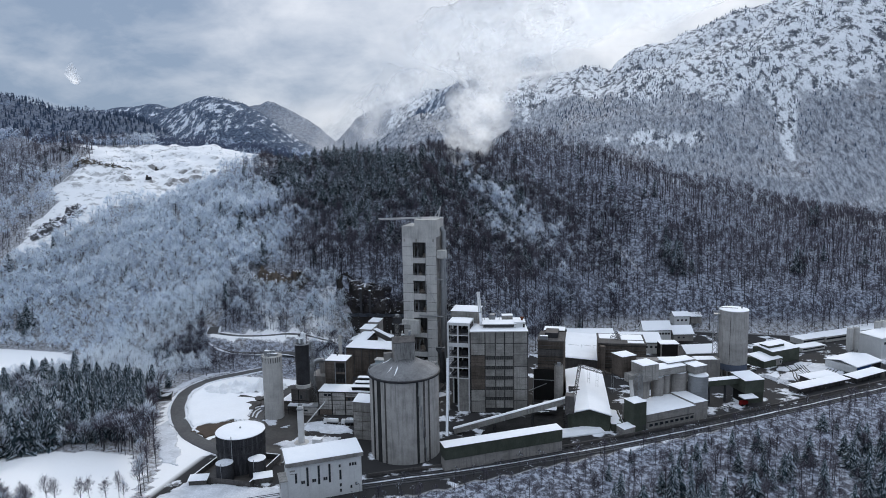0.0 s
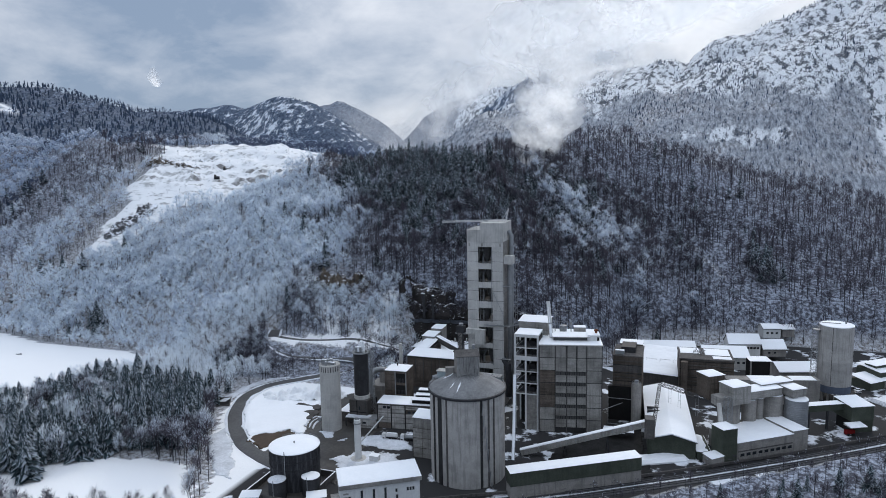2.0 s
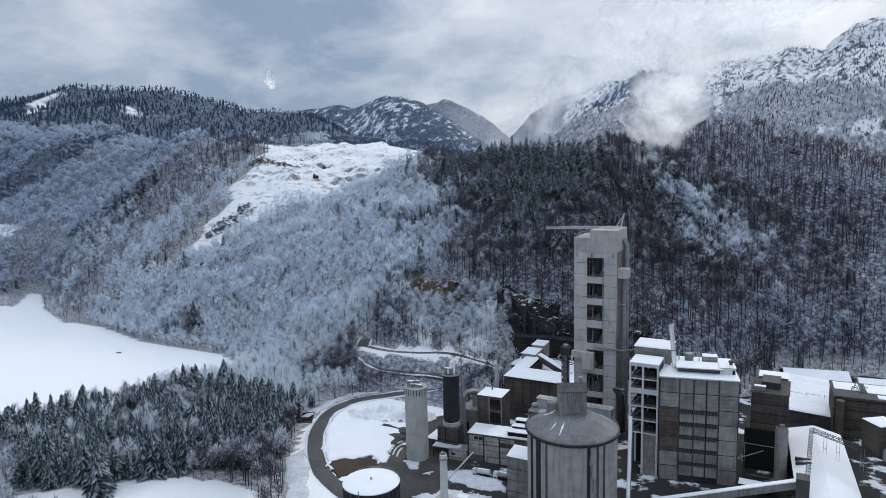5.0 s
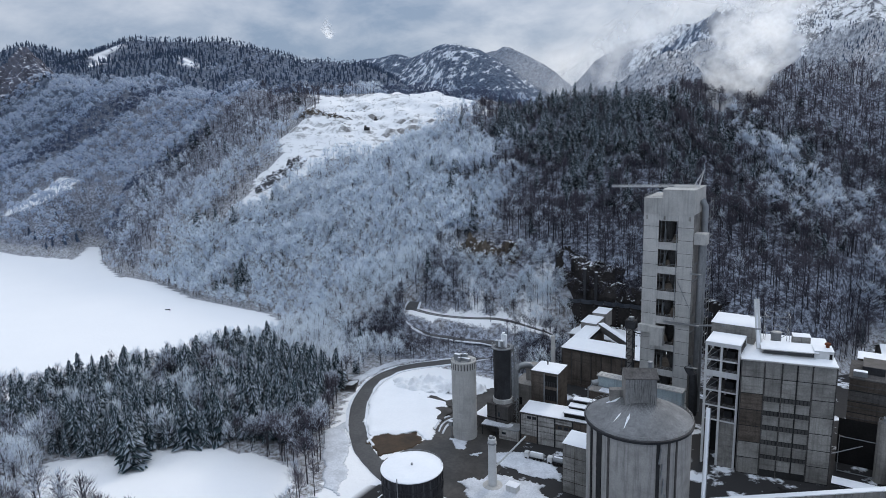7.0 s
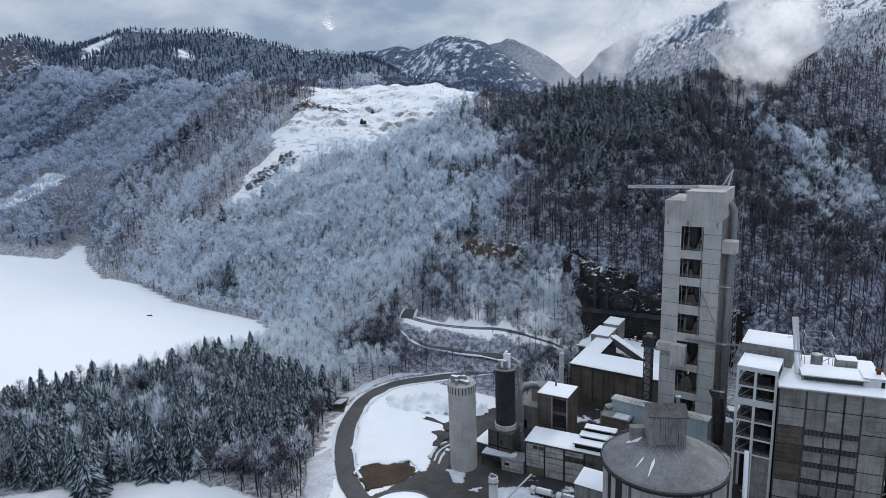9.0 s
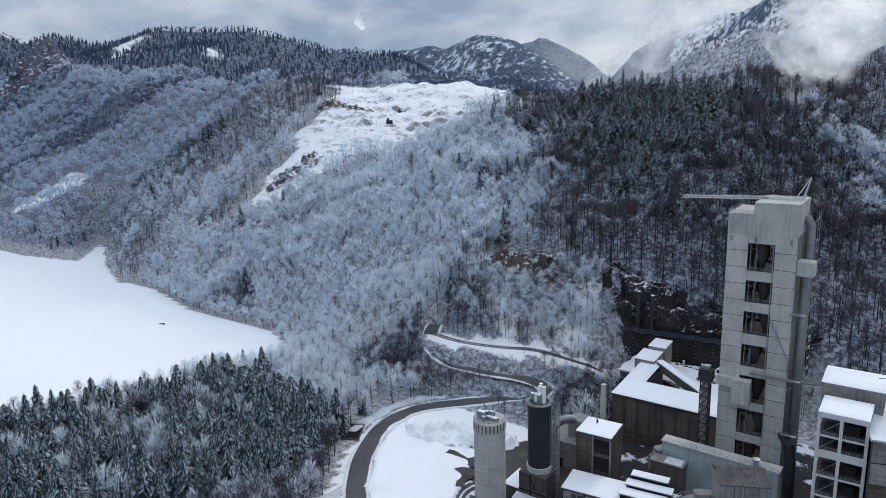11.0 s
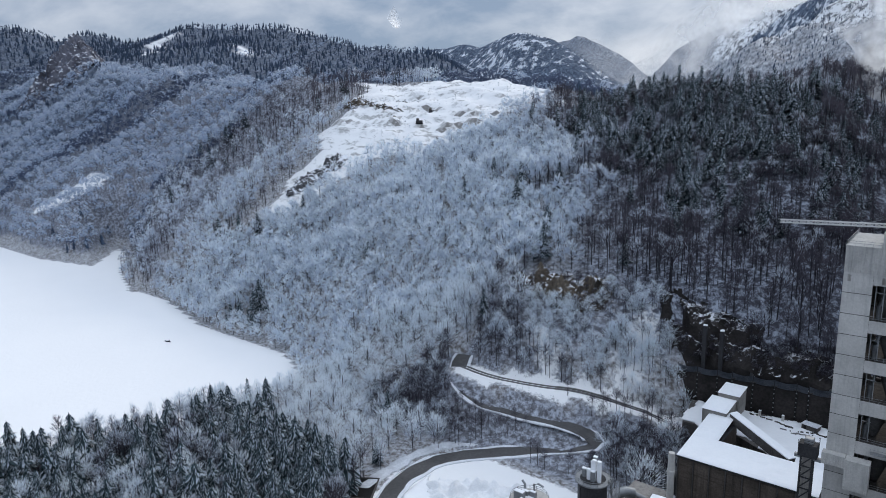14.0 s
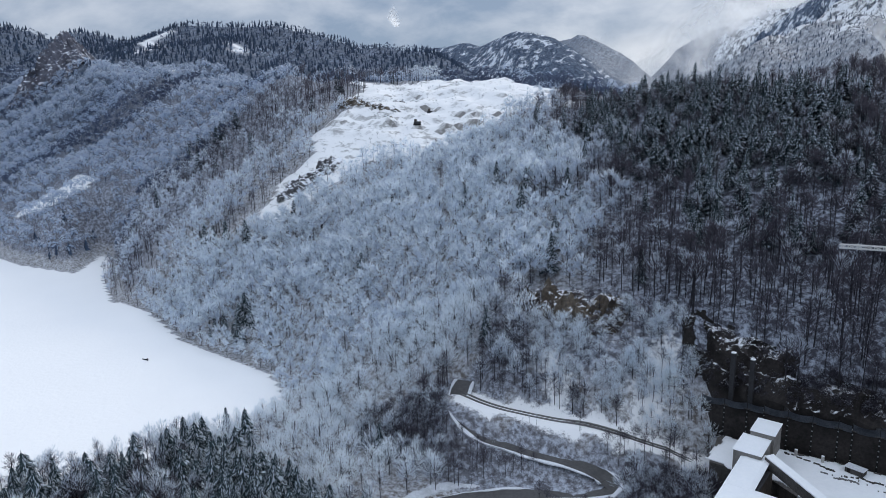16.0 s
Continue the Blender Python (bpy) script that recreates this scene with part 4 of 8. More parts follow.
NETTING = material("grey wire netting with snow", (0.16, 0.178, 0.21), (0.07, 0.078, 0.095), 0.8, 1.5, 0.15, 0.3, sheer=0.3)
hill_wall = thing("hillside_wall", "dark anchored rock wall with a sagging net along its top", "wall", (0, 0, 0))
line = [(-73, 85), (-50, 88), (-20, 90.5), (14, 92.5)]
for (ax, ay), (bx, by) in zip(line[:-1], line[1:]):
    L, turn = math.hypot(bx - ax, by - ay), math.degrees(math.atan2(by - ay, bx - ax))
    o = part("wall", boxes(((0, 0, 4), (L, 3.0, 27.2))), BRUSH_ROCK, hill_wall)
    o.matrix_basis = pose(ax, ay, 0, 0, 0, turn)
    for k in range(int(L / 8.5) + 1):
        o = part("anchor_rib", boxes(((k * 8.5 - 0.35, -0.3, 6), (k * 8.5 + 0.35, 0.0, 27.2)), bevel=0.05), BLACK, hill_wall)
        o.matrix_basis = pose(ax, ay, 0, 0, 0, turn)
        part("anchor_plate", boxes(*[((k * 8.5 - 0.22, -0.42, 9 + j * 2.1), (k * 8.5 + 0.22, -0.3, 9.4 + j * 2.1)) for j in range(9)]), STEEL, o, "pale steel anchor plates")
        o = part("fence_post", boxes(((k * 8.5 - 0.12, -0.62, 26.6), (k * 8.5 + 0.12, -0.38, 30.6))), DARK_STEEL, hill_wall)
        o.matrix_basis = pose(ax, ay, 0, 0, 0, turn)
    o = part("ledge", boxes(((-0.2, -0.6, 27.2), (L + 0.2, 3.4, 27.7)), bevel=0.1), DARK_CONCRETE, hill_wall)
    o.matrix_basis = pose(ax, ay, 0, 0, 0, turn)
    o = part("ledge_snow", snow_slab(L, 3.4, 27.7, 0.3, int(L), (0, -0.2)), DIRTY_SNOW, hill_wall)
    o.matrix_basis = pose(ax, ay, 0, 0, 0, turn)
    bm = bmesh.new()
    rows = []
    for k in range(int(L / 0.85) + 1):
        q = (k % 10) / 10
        sag = 0.7 * math.sin(math.pi * q)
        rows.append([bm.verts.new((k * 0.85, -0.5 - 0.25 * math.sin(math.pi * q), 27.3 - 0.6 * sag)), bm.verts.new((k * 0.85, -0.46, 30.2 - sag))])
    for p, q in zip(rows[:-1], rows[1:]):
        bm.faces.new((p[0], q[0], q[1], p[1]))
    bmesh.ops.solidify(bm, geom=bm.faces[:], thickness=0.05)
    o = part("safety_net", bm, NETTING, hill_wall, "grey sagging safety net dusted with snow")
    o.matrix_basis = pose(ax, ay, 0, 0, 0, turn)
for x, y, h in ((-63.0, 88.6, 19), (-55.8, 89.4, 17.5)):
    post = part("rock_pillar", boxes(((-0.9, -0.8, -6), (0.9, 0.8, h)), bevel=0.1), DARK_STEEL, hill_wall)
    post.matrix_basis = pose(x, y, 30)
    part("pillar_snow", boxes(((-0.9, -0.8, h), (0.9, 0.8, h + 0.5)), bevel=0.15), SNOW, hill_wall).matrix_basis = pose(x, y, 30)
quarry_shed = thing("quarry_shed", "dark loading shed at the quarry's edge", "shed", (-318, 352, 150), 20)
part("wall", boxes(((0, 0, -3), (22, 9, 5)), bevel=0.1), DARK_CONCRETE, quarry_shed)
part("roof_snow", snow_slab(23, 10, 5, 0.6, 81, (-0.5, -0.5)), SNOW, quarry_shed)
for x, y, s in ((-392, 268, 1), (-402, 300, 2)):
    e = thing("quarry_machine", "small dark machine standing on the quarry floor", "machine", (x, y, float(ground_level(np.array([float(x)]), np.array([float(y)]))[0])), 30 * s)
    part("body", boxes(((0, 0, 1), (6, 3, 3.4)), bevel=0.2), DARK_STEEL, e)
    part("cab", boxes(((0.5, 0.4, 3.4), (2.6, 2.4, 5.4)), bevel=0.15), BROWN_PANEL, e)
    part("undercarriage", boxes(((-0.3, -0.2, 0), (6.3, 0.6, 1.1)), ((-0.3, 2.4, 0), (6.3, 3.2, 1.1)), bevel=0.2), BLACK, e)

# ---- the preheater tower ----
tower = thing("preheater_tower", "tall pale concrete preheater tower with open dark storeys", "tower")
W, D = 22.4, 21.0
OPENINGS = [(88.4, 98.2), (77.0, 84.8), (65.2, 73.4), (53.0, 61.1), (39.5, 49.2), (26.8, 36.3), (13.0, 23.5)]
OX0, OX1 = 7.0, 15.6
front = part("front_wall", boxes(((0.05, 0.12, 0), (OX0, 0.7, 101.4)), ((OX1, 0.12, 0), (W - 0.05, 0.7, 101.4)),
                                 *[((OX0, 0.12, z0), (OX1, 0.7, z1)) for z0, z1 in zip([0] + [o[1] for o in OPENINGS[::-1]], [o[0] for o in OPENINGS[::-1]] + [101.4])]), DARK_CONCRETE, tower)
course = 101.4 / 17
for lo, hi in ((0.0, OX0), (OX1, W)):
    first = part("panel", boxes(((lo + 0.02, 0.0, 0.09), (hi - 0.02, 0.13, course - 0.09)), bevel=0.05), PALE_CONCRETE, front)
    for k in range(1, 17):
        again(first, (0, 0, k * course))
for z0, z1 in zip([o[1] for o in OPENINGS[::-1]], [o[0] for o in OPENINGS[::-1]][1:] + [101.4]):
    part("panel", boxes(((OX0 + 0.02, 0.0, z0 + 0.03), (OX1 - 0.02, 0.13, z1 - 0.03)), bevel=0.04), PALE_CONCRETE, front)
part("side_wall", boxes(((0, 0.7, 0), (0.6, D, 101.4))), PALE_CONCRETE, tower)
# right flank gets darker concrete because it looks darker than the front
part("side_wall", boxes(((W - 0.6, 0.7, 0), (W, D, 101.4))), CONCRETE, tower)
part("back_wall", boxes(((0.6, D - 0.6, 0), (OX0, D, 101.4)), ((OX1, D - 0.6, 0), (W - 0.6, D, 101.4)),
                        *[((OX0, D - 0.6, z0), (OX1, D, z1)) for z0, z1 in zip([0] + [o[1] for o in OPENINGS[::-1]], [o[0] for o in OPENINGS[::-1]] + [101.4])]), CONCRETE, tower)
for k, (z0, z1) in enumerate(OPENINGS):
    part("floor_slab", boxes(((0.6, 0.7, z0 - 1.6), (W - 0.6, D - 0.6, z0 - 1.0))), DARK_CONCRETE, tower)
    cx = 10.0 + (k % 3) * 1.6
    part("cyclone", turned([(0, z0 - 0.8), (1.0, z0 - 0.8), (2.6, z0 + 4.0), (2.6, z1 + 1.0), (0, z1 + 1.3)], 20, (cx, 8.5)), VESSEL, tower, smooth=True)
    part("riser_duct", pipe([(OX0 + 1.4, 6, z0 - 1), (OX0 + 1.4, 6, z0 + 3), (OX0 + 2.4, 7, z0 + 6), (cx, 8.5, z1 + 0.5)], 0.7), STEEL, tower, smooth=True)
    railing(tower, [(OX0, 0.5, z0 - 0.2), (OX1, 0.5, z0 - 0.2)], 1.3)
    part("steel_post", bars([((OX0 + 0.8, 0.9, z0), (OX0 + 0.8, 0.9, z1)), ((OX0 + 0.8, 0.9, z1 - 2), (OX0 + 3, 1.2, z1 - 2.2)), ((OX0 + 2.6, 1.4, z0), (OX0 + 2.6, 1.4, z1))], 0.14), STEEL, tower)
part("downpipe", bars([((OX1 - 0.4, -0.25, 52), (OX1 - 0.4, -0.25, 98)), ((OX1 + 0.2, -0.25, 26), (OX1 + 0.2, -0.25, 49))], 0.16, 8), STEEL, tower)
part("brace", bars([((OX1 + 0.4, -0.25, 71), (W - 0.3, -0.3, 58))], 0.14), STEEL, tower)
part("brace", bars([((W - 0.3, -0.3, 58), (W - 0.3, -0.3, 52))], 0.14), STEEL, tower)
# corrugated head of the tower
for w, x, z1 in ((8.3, 0.0, 108.6), (W - 8.3, 8.3, 112.6)):
    o = part("cladding", ribbed(w, z1 - 101.2, 0.55), PALE_CONCRETE, tower, "pale ribbed metal cladding")
    o.location = (x, -0.1, 101.2)
    part("head_wall", boxes(((x + 0.02, 0.0, 101.4), (x + w - 0.02, D, z1 - 0.3))), PALE_CONCRETE, tower)
    part("parapet", boxes(((x - 0.08, -0.3, z1 - 0.3), (x + w + 0.08, D + 0.1, z1))), PALE_CONCRETE, tower)
railing(tower, [(8.2, 0.2, 108.6), (0.1, 0.2, 108.6), (0.1, D, 108.6)], 1.2)
for x in (1.0, 9.0, 20.0):
    part("marking", boxes(((x, -0.02, 98.6), (x + 0.9, 0.02, 100.5))), PANEL, tower, "faint grey painted bar")
# ducts and platforms on the flank
part("side_box", boxes(((W, 1.0, 88.0), (W + 5.4, 6.5, 93.0)), bevel=0.08), PALE_CONCRETE, tower, "pale boxed duct head")
part("flank_duct", pipe([(W + 2.2, 6, 4), (W + 2.2, 6, 40), (W + 2.2, 6, 87)], 1.25, 16), STEEL, tower, smooth=True)
part("flank_duct", pipe([(W + 2.0, 12, 4), (W + 2.0, 12, 60), (W + 2.0, 12, 104), (W + 0.2, 12, 107)], 1.5, 16), STEEL, tower, smooth=True)
part("gas_duct", pipe([(W + 3.5, -2, 8), (W + 3.5, -2, 20), (W + 2.8, -1, 27), (W - 1, 2, 30)], 1.9, 16), DARK_STEEL, tower, smooth=True)
part("stair_frame", bars([((W + x, y, 30), (W + x, y, 108)) for x, y in ((0.6, 14.5), (3.8, 14.5), (3.8, 20), (0.6, 20))]
                         + [((W + 0.6, 14.5, z), (W + 3.8, 20, z + 4)) for z in range(30, 104, 8)] + [((W + 3.8, 14.5, z), (W + 0.6, 20, z + 4)) for z in range(34, 104, 8)]
                         + [((W + 3.8, 14.5, z), (W + 3.8, 20, z)) for z in range(30, 108, 4)], 0.16), STEEL, tower)
for z in (51.0, 30.5, 75.0):
    part("platform", boxes(((W - 0.5 if z != 51 else 10.8, -1.6, z - 0.25), (W + 4.6, 0.0, z)), bevel=0.03), STEEL, tower)
    railing(tower, [(W - 0.5 if z != 51 else 10.8, -1.5, z), (W + 4.5, -1.5, z), (W + 4.5, 0, z)], 1.2)
    part("brace", bars([((W + 4.2, -1.2, z), (W + 0.2, -0.2, z - 4))], 0.2), STEEL, tower)
    part("brace", bars([((W + 4.4, 3, z + 8), (W + 0.2, 3, z + 3))], 0.2), STEEL, tower)
part("pipe_bridge", bars([((W + 4.5, -1.4, 51.2), (40, -14, 57)), ((W + 4.5, -0.2, 51.2), (40, -12.8, 57))], 0.3, 8), STEEL, tower)
# sheet-metal boxes over the fifth storey, with the hoist mast beside them
o = part("sheet_box", ribbed(5.8, 3.4, 0.5), PALE_CONCRETE, tower, "beige ribbed sheet housing")
o.location = (-0.6, -2.6, 44.9)
part("sheet_box", boxes(((-0.6, -2.58, 44.9), (5.2, -0.02, 48.3)), bevel=0.05), PALE_CONCRETE, tower)
o = part("sheet_box", ribbed(6.0, 8.8, 0.5), PALE_CONCRETE, tower, "beige ribbed sheet housing")
o.location = (5.3, -3.6, 39.3)
part("sheet_box", boxes(((5.3, -3.58, 39.3), (11.3, -0.02, 48.2)), bevel=0.05), PALE_CONCRETE, tower)
hoist = thing("hoist_mast", "dark lattice steel hoist mast beside the tower", "mast", (-4.2, -1.5, 0))
part("mast", lattice((0, 0, 0), (0, 0, 46), 3.0, 3.4, 0.2, (0, 1, 0)), DARK_STEEL, hoist)
part("hoist_way", boxes(((-1.2, -1.2, 0), (1.2, 1.2, 45.6)), bevel=0.06), CONCRETE, hoist, "pale grey hoist shaft")
part("head_beam", boxes(((-3.4, -0.5, 44.4), (3.6, 0.5, 45.4))), STEEL, hoist)
part("head_motor", boxes(((-1.0, -1.2, 49.5), (1.4, 1.0, 51.2)), bevel=0.15), STEEL, hoist)
part("head_box", boxes(((-2.4, -1.8, 45.5), (2.6, 1.8, 49.5)), bevel=0.1), DARK_STEEL, hoist)
railing(hoist, [(-2.4, -1.8, 49.5), (2.6, -1.8, 49.5), (2.6, 1.8, 49.5)], 1.2, mat=DARK_STEEL)
crane = thing("roof_crane", "slim lattice jib crane on the tower roof", "crane", (21.5, 9, 112.7))
part("jib", lattice((-40.5, 1, -0.6), (0.4, 1, 0.8), 0.9, 1.8, 0.11), WHITE_PAINT, crane)
part("a_frame", bars([((0, 0, 0), (2.0, 1, 8.0)), ((0, 2, 0), (2.0, 1, 8.0)), ((-2.6, 1, 0), (2.0, 1, 8.0))], 0.22), WHITE_PAINT, crane)
part("tie", bars([((2.0, 1, 8.0), (-18, 1, 0.8))], 0.07), STEEL, crane)
part("trolley", boxes(((-13, 0.4, -0.6), (-11, 1.6, 0.6)), bevel=0.05), STEEL, crane)

# ---- the open stair and lift frame ----
lift = thing("lift_tower", "open white concrete frame tower with dark equipment inside", "tower", (36.1, -28.7, 0))
LX, LD = [0.0, 5.9, 12.6], 13.0
for x in LX:
    for y in (0.0, LD):
        part("column", boxes(((x - 0.45, y - 0.45, 0), (x + 0.45, y + 0.45, 53.6)), bevel=0.04), WHITE_PAINT, lift)
LEVELS = [(52.6, 54.2), (46.2, 46.9), (39.6, 42.0), (32.8, 33.6), (26.2, 26.9), (20.0, 20.7)]
for z0, z1 in LEVELS:
    # inner slabs are coloured dark to paint in the shade of the storeys
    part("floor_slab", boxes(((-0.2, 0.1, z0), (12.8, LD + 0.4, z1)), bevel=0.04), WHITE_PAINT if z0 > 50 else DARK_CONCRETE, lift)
    part("front_beam", boxes(((-0.5, -0.5, z0 if z1 - z0 > 1.5 else z1 - 0.5), (13.1, 0.1, z1)), bevel=0.04), WHITE_PAINT, lift)
    part("side_beam", boxes(((-0.5, 0.1, z1 - 0.5), (-0.2, LD + 0.4, z1)), bevel=0.04), WHITE_PAINT, lift)
    if z0 < 50:
        railing(lift, [(0.3, -0.3, z1), (12.4, -0.3, z1)], 1.1)
        part("cabinet", boxes(((1.2, 3, z1), (3.8, 5.5, z1 + 2.2)), bevel=0.06), DARK_STEEL, lift)
        part("cabinet", boxes(((7.2, 4, z1), (10.5, 7, z1 + 2.8)), bevel=0.06), DARK_STEEL, lift)
        part("brace", bars([((0.3, 0.2, z1), (5.6, 0.2, z1 + 5))], 0.12), STEEL, lift)
# back wall is black to stand for the unlit inside
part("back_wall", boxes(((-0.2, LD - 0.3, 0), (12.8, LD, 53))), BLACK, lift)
part("side_wall", boxes(((12.4, 0.4, 0), (12.8, LD - 0.4, 53))), DARK_CONCRETE, lift)
part("base_wall", boxes(((6.3, 0.2, 0), (12.2, 0.5, 19.9)), bevel=0.04), PANEL, lift)
for z in (4.8, 9.6, 14.4):
    part("ledge", boxes(((6.3, -0.1, z), (12.2, 0.2, z + 0.35))), CONCRETE, lift)
part("roof_snow", snow_slab(13.4, LD + 0.8, 54.2, 0.5, 7, (-0.4, -0.4)), SNOW, lift)

# ---- the mill block with its grid of panels ----
mill = thing("mill_building", "grey panelled mill block with rows of dark louvres", "building", (50.0, -30.5, 0), 12)
MX, MD, MH = [0.0, 8.5, 14.7, 20.0, 25.3, 33.5], 34.0, 49.2
part("wall", boxes(((0.0, 0.14, 0), (33.5, MD, MH))), JOINT, mill)
rows_plain = [(42.4, MH), (35.4, 42.2), (28.4, 35.2), (21.4, 28.2), (14.4, 21.2), (7.4, 14.2), (0.3, 7.2)]
rows_mid = [(42.4, MH), (34.6, 42.2), (28.6, 32.4), (22.4, 26.4), (16.0, 20.2), (9.6, 13.8), (3.0, 7.6)]
for k in range(5):
    for j, (z0, z1) in enumerate(rows_mid if k in (1, 2, 3) else rows_plain):
        part("panel", boxes(((MX[k] + 0.26, 0.0, z0 + 0.06), (MX[k + 1] - 0.26, 0.2, z1 - 0.06)), bevel=0.08), BROWN_PANEL if k == 0 and j in (2, 3, 4) else PANEL, mill)
    if k in (1, 2, 3):
        for z0, z1 in zip([r[1] for r in rows_mid[2:]], [r[0] for r in rows_mid[1:]]):
            n = int((MX[k + 1] - MX[k]) / 1.3)
            louvre = part("louvre", boxes(*[((MX[k] + 0.4 + i * 1.3, 0.02, z0 + 0.25), (MX[k] + 1.35 + i * 1.3, 0.16, z1 - 0.25)) for i in range(n)]), LOUVRE, mill, "row of dark louvres")
            part("sill", boxes(((MX[k] + 0.2, -0.25, z0), (MX[k + 1] - 0.2, 0.15, z0 + 0.18))), CONCRETE, mill)
for k in range(6):
    part("rib", boxes(((MX[k] - 0.15, -0.16, 0), (MX[k] + 0.15, 0.14, MH - 0.3))), JOINT if k in (3,) else DARK_CONCRETE, mill)
for z0, z1 in rows_plain:
    part("side_panel", boxes(((33.4, 0.6, z0), (33.62, MD - 0.4, z1)), bevel=0.05), PANEL, mill)
part("roof_edge", boxes(((-0.5, -0.6, MH), (34.0, MD + 0.4, MH + 0.5)), bevel=0.05), PALE_CONCRETE, mill)
part("roof_snow", snow_slab(33.9, MD + 0.4, MH + 0.5, 0.45, 9, (-0.2, -0.3)), SNOW, mill)
pent = thing("roof_penthouse", "long low roof hall with dark ribbon window under snow", "roof hall", (56.0, -22.0, MH + 0.5), 12)
part("wall", boxes(((0, 0, 0), (19.5, 9, 2.6)), bevel=0.05), PANEL, pent)
part("ribbon_window", boxes(((0.4, -0.06, 0.7), (19.1, 0.0, 2.2))), GLASS, pent)
part("roof", boxes(((-0.6, -1.6, 2.6), (20.1, 9.6, 2.9))), PALE_CONCRETE, pent)
part("roof_snow", snow_slab(20.5, 11, 2.9, 0.4, 11, (-0.5, -1.5)), SNOW, pent)
hut = thing("roof_hut", "small white roof hut with a dark door", "roof hut", (74.2, -18.5, MH + 0.5), 12)
part("wall", boxes(((0, 0, 0), (6.6, 8, 3.6)), bevel=0.05), WHITE_PAINT, hut)
part("door", boxes(((5.2, -0.06, 0.2), (6.2, 0, 2.6))), BLACK, hut)
part("roof_snow", snow_slab(7.0, 8.4, 3.6, 0.4, 12, (-0.2, -0.2)), SNOW, hut)
pot = thing("roof_vent", "rust-brown round roof vent with a cap", "vent", (78.2, -13.6, MH + 4.1))
part("pipe", turned([(0.7, -1), (0.7, 1.4), (1.15, 1.6), (1.15, 2.2), (0.35, 2.6), (0, 2.6)], 16), material("rusty sheet", (0.17, 0.062, 0.034), (0.10, 0.04, 0.024), 0.8, 2.0, 0.1, 0.1), pot, smooth=True)
chute = thing("inclined_pipe", "thick pale inclined pipe rising from the mill roof", "pipe", (0, 0, 0))
part("pipe", pipe([(54.2, -17, 49.6), (53.0, -14.8, 58), (51.4, -12.6, 70)], 1.05, 16), WHITE_PAINT, chute, smooth=True)
part("flange", pipe([(53.06, -14.9, 57.6), (52.98, -14.75, 58.2)], 1.3, 16), STEEL, chute)
part("snow_strip", pipe([(54.1, -17.3, 50.6), (52.95, -15.1, 58.2), (51.35, -12.9, 70)], 0.75, 10), SNOW, chute, smooth=True)
rear = thing("rear_roof_hall", "roof hall with a snow roof behind the lift tower", "roof hall", (34.5, -13.0, 0))
part("wall", boxes(((0, 0, 40), (17, 14, 57.6)), bevel=0.05), PANEL, rear)
part("roof_snow", snow_slab(17.6, 14.6, 57.6, 0.5, 13, (-0.3, -0.3), (0, 0.04)), SNOW, rear)
rack = thing("roof_rack", "open steel rack on the mill roof", "steel rack", (55.4, -11.5, MH + 0.5), 12)
part("frame", bars([((x, y, 0), (x, y, 13.0)) for x in (0, 9) for y in (0, 8)] + [((0, y, z), (9, y, z)) for y in (0, 8) for z in (6.5, 13.0)] + [((x, 0, z), (x, 8, z)) for x in (0, 9) for z in (6.5, 13.0)]
                   + [((0, 0, 13), (9, 0, 6.5)), ((0, 0, 0), (9, 0, 6.5)), ((-6, 1, 12), (0, 0, 13))], 0.14), STEEL, rack)
part("tank", turned([(0, 0.4), (2.0, 0.4), (2.0, 5.4), (0, 6.0)], 20, (4.5, 4)), STEEL, rack, smooth=True)
part("cabinet", boxes(((10.5, 1, 0), (17, 6, 5.0)), bevel=0.08), PANEL, rack)
part("cabinet_snow", snow_slab(6.7, 5.2, 5.0, 0.35, 14, (10.4, 0.9)), SNOW, rack)

# ---- the great clinker silo ----
silo = thing("clinker_silo", "large round concrete silo with a cone roof and lantern", "silo", (26.42, -87.63, -3.6), 26.6)
silo.matrix_basis = silo.matrix_basis @ Matrix.Diagonal((1.016, 1.016, 1, 1))
part("wall", turned([(17.45, -2), (17.45, 46.2)], 96), SILO_CONCRETE, silo, smooth=True)
for a, w in ((-144.6, 2.2), (-159, 1.1), (-131.6, 0.7), (-78.6, 1.1), (-66.6, 0.8), (-56.6, 0.6), (123, 2.0), (33, 2.0)):
    bm = bmesh.new()
    add_box(bm, (-w / 2, -0.22, -2), (w / 2, 0.12, 45.6))
    part("buttress", bm, JOINT if w > 1 else DARK_CONCRETE, silo).matrix_basis = pose(17.55 * math.cos(radians(a)), 17.55 * math.sin(radians(a)), 0, 0, 0, a + 90)
part("ring_beam", turned([(17.3, 45.4), (18.2, 45.6), (18.35, 46.5), (17.2, 46.9)], 96), DARK_STEEL, silo, smooth=True)


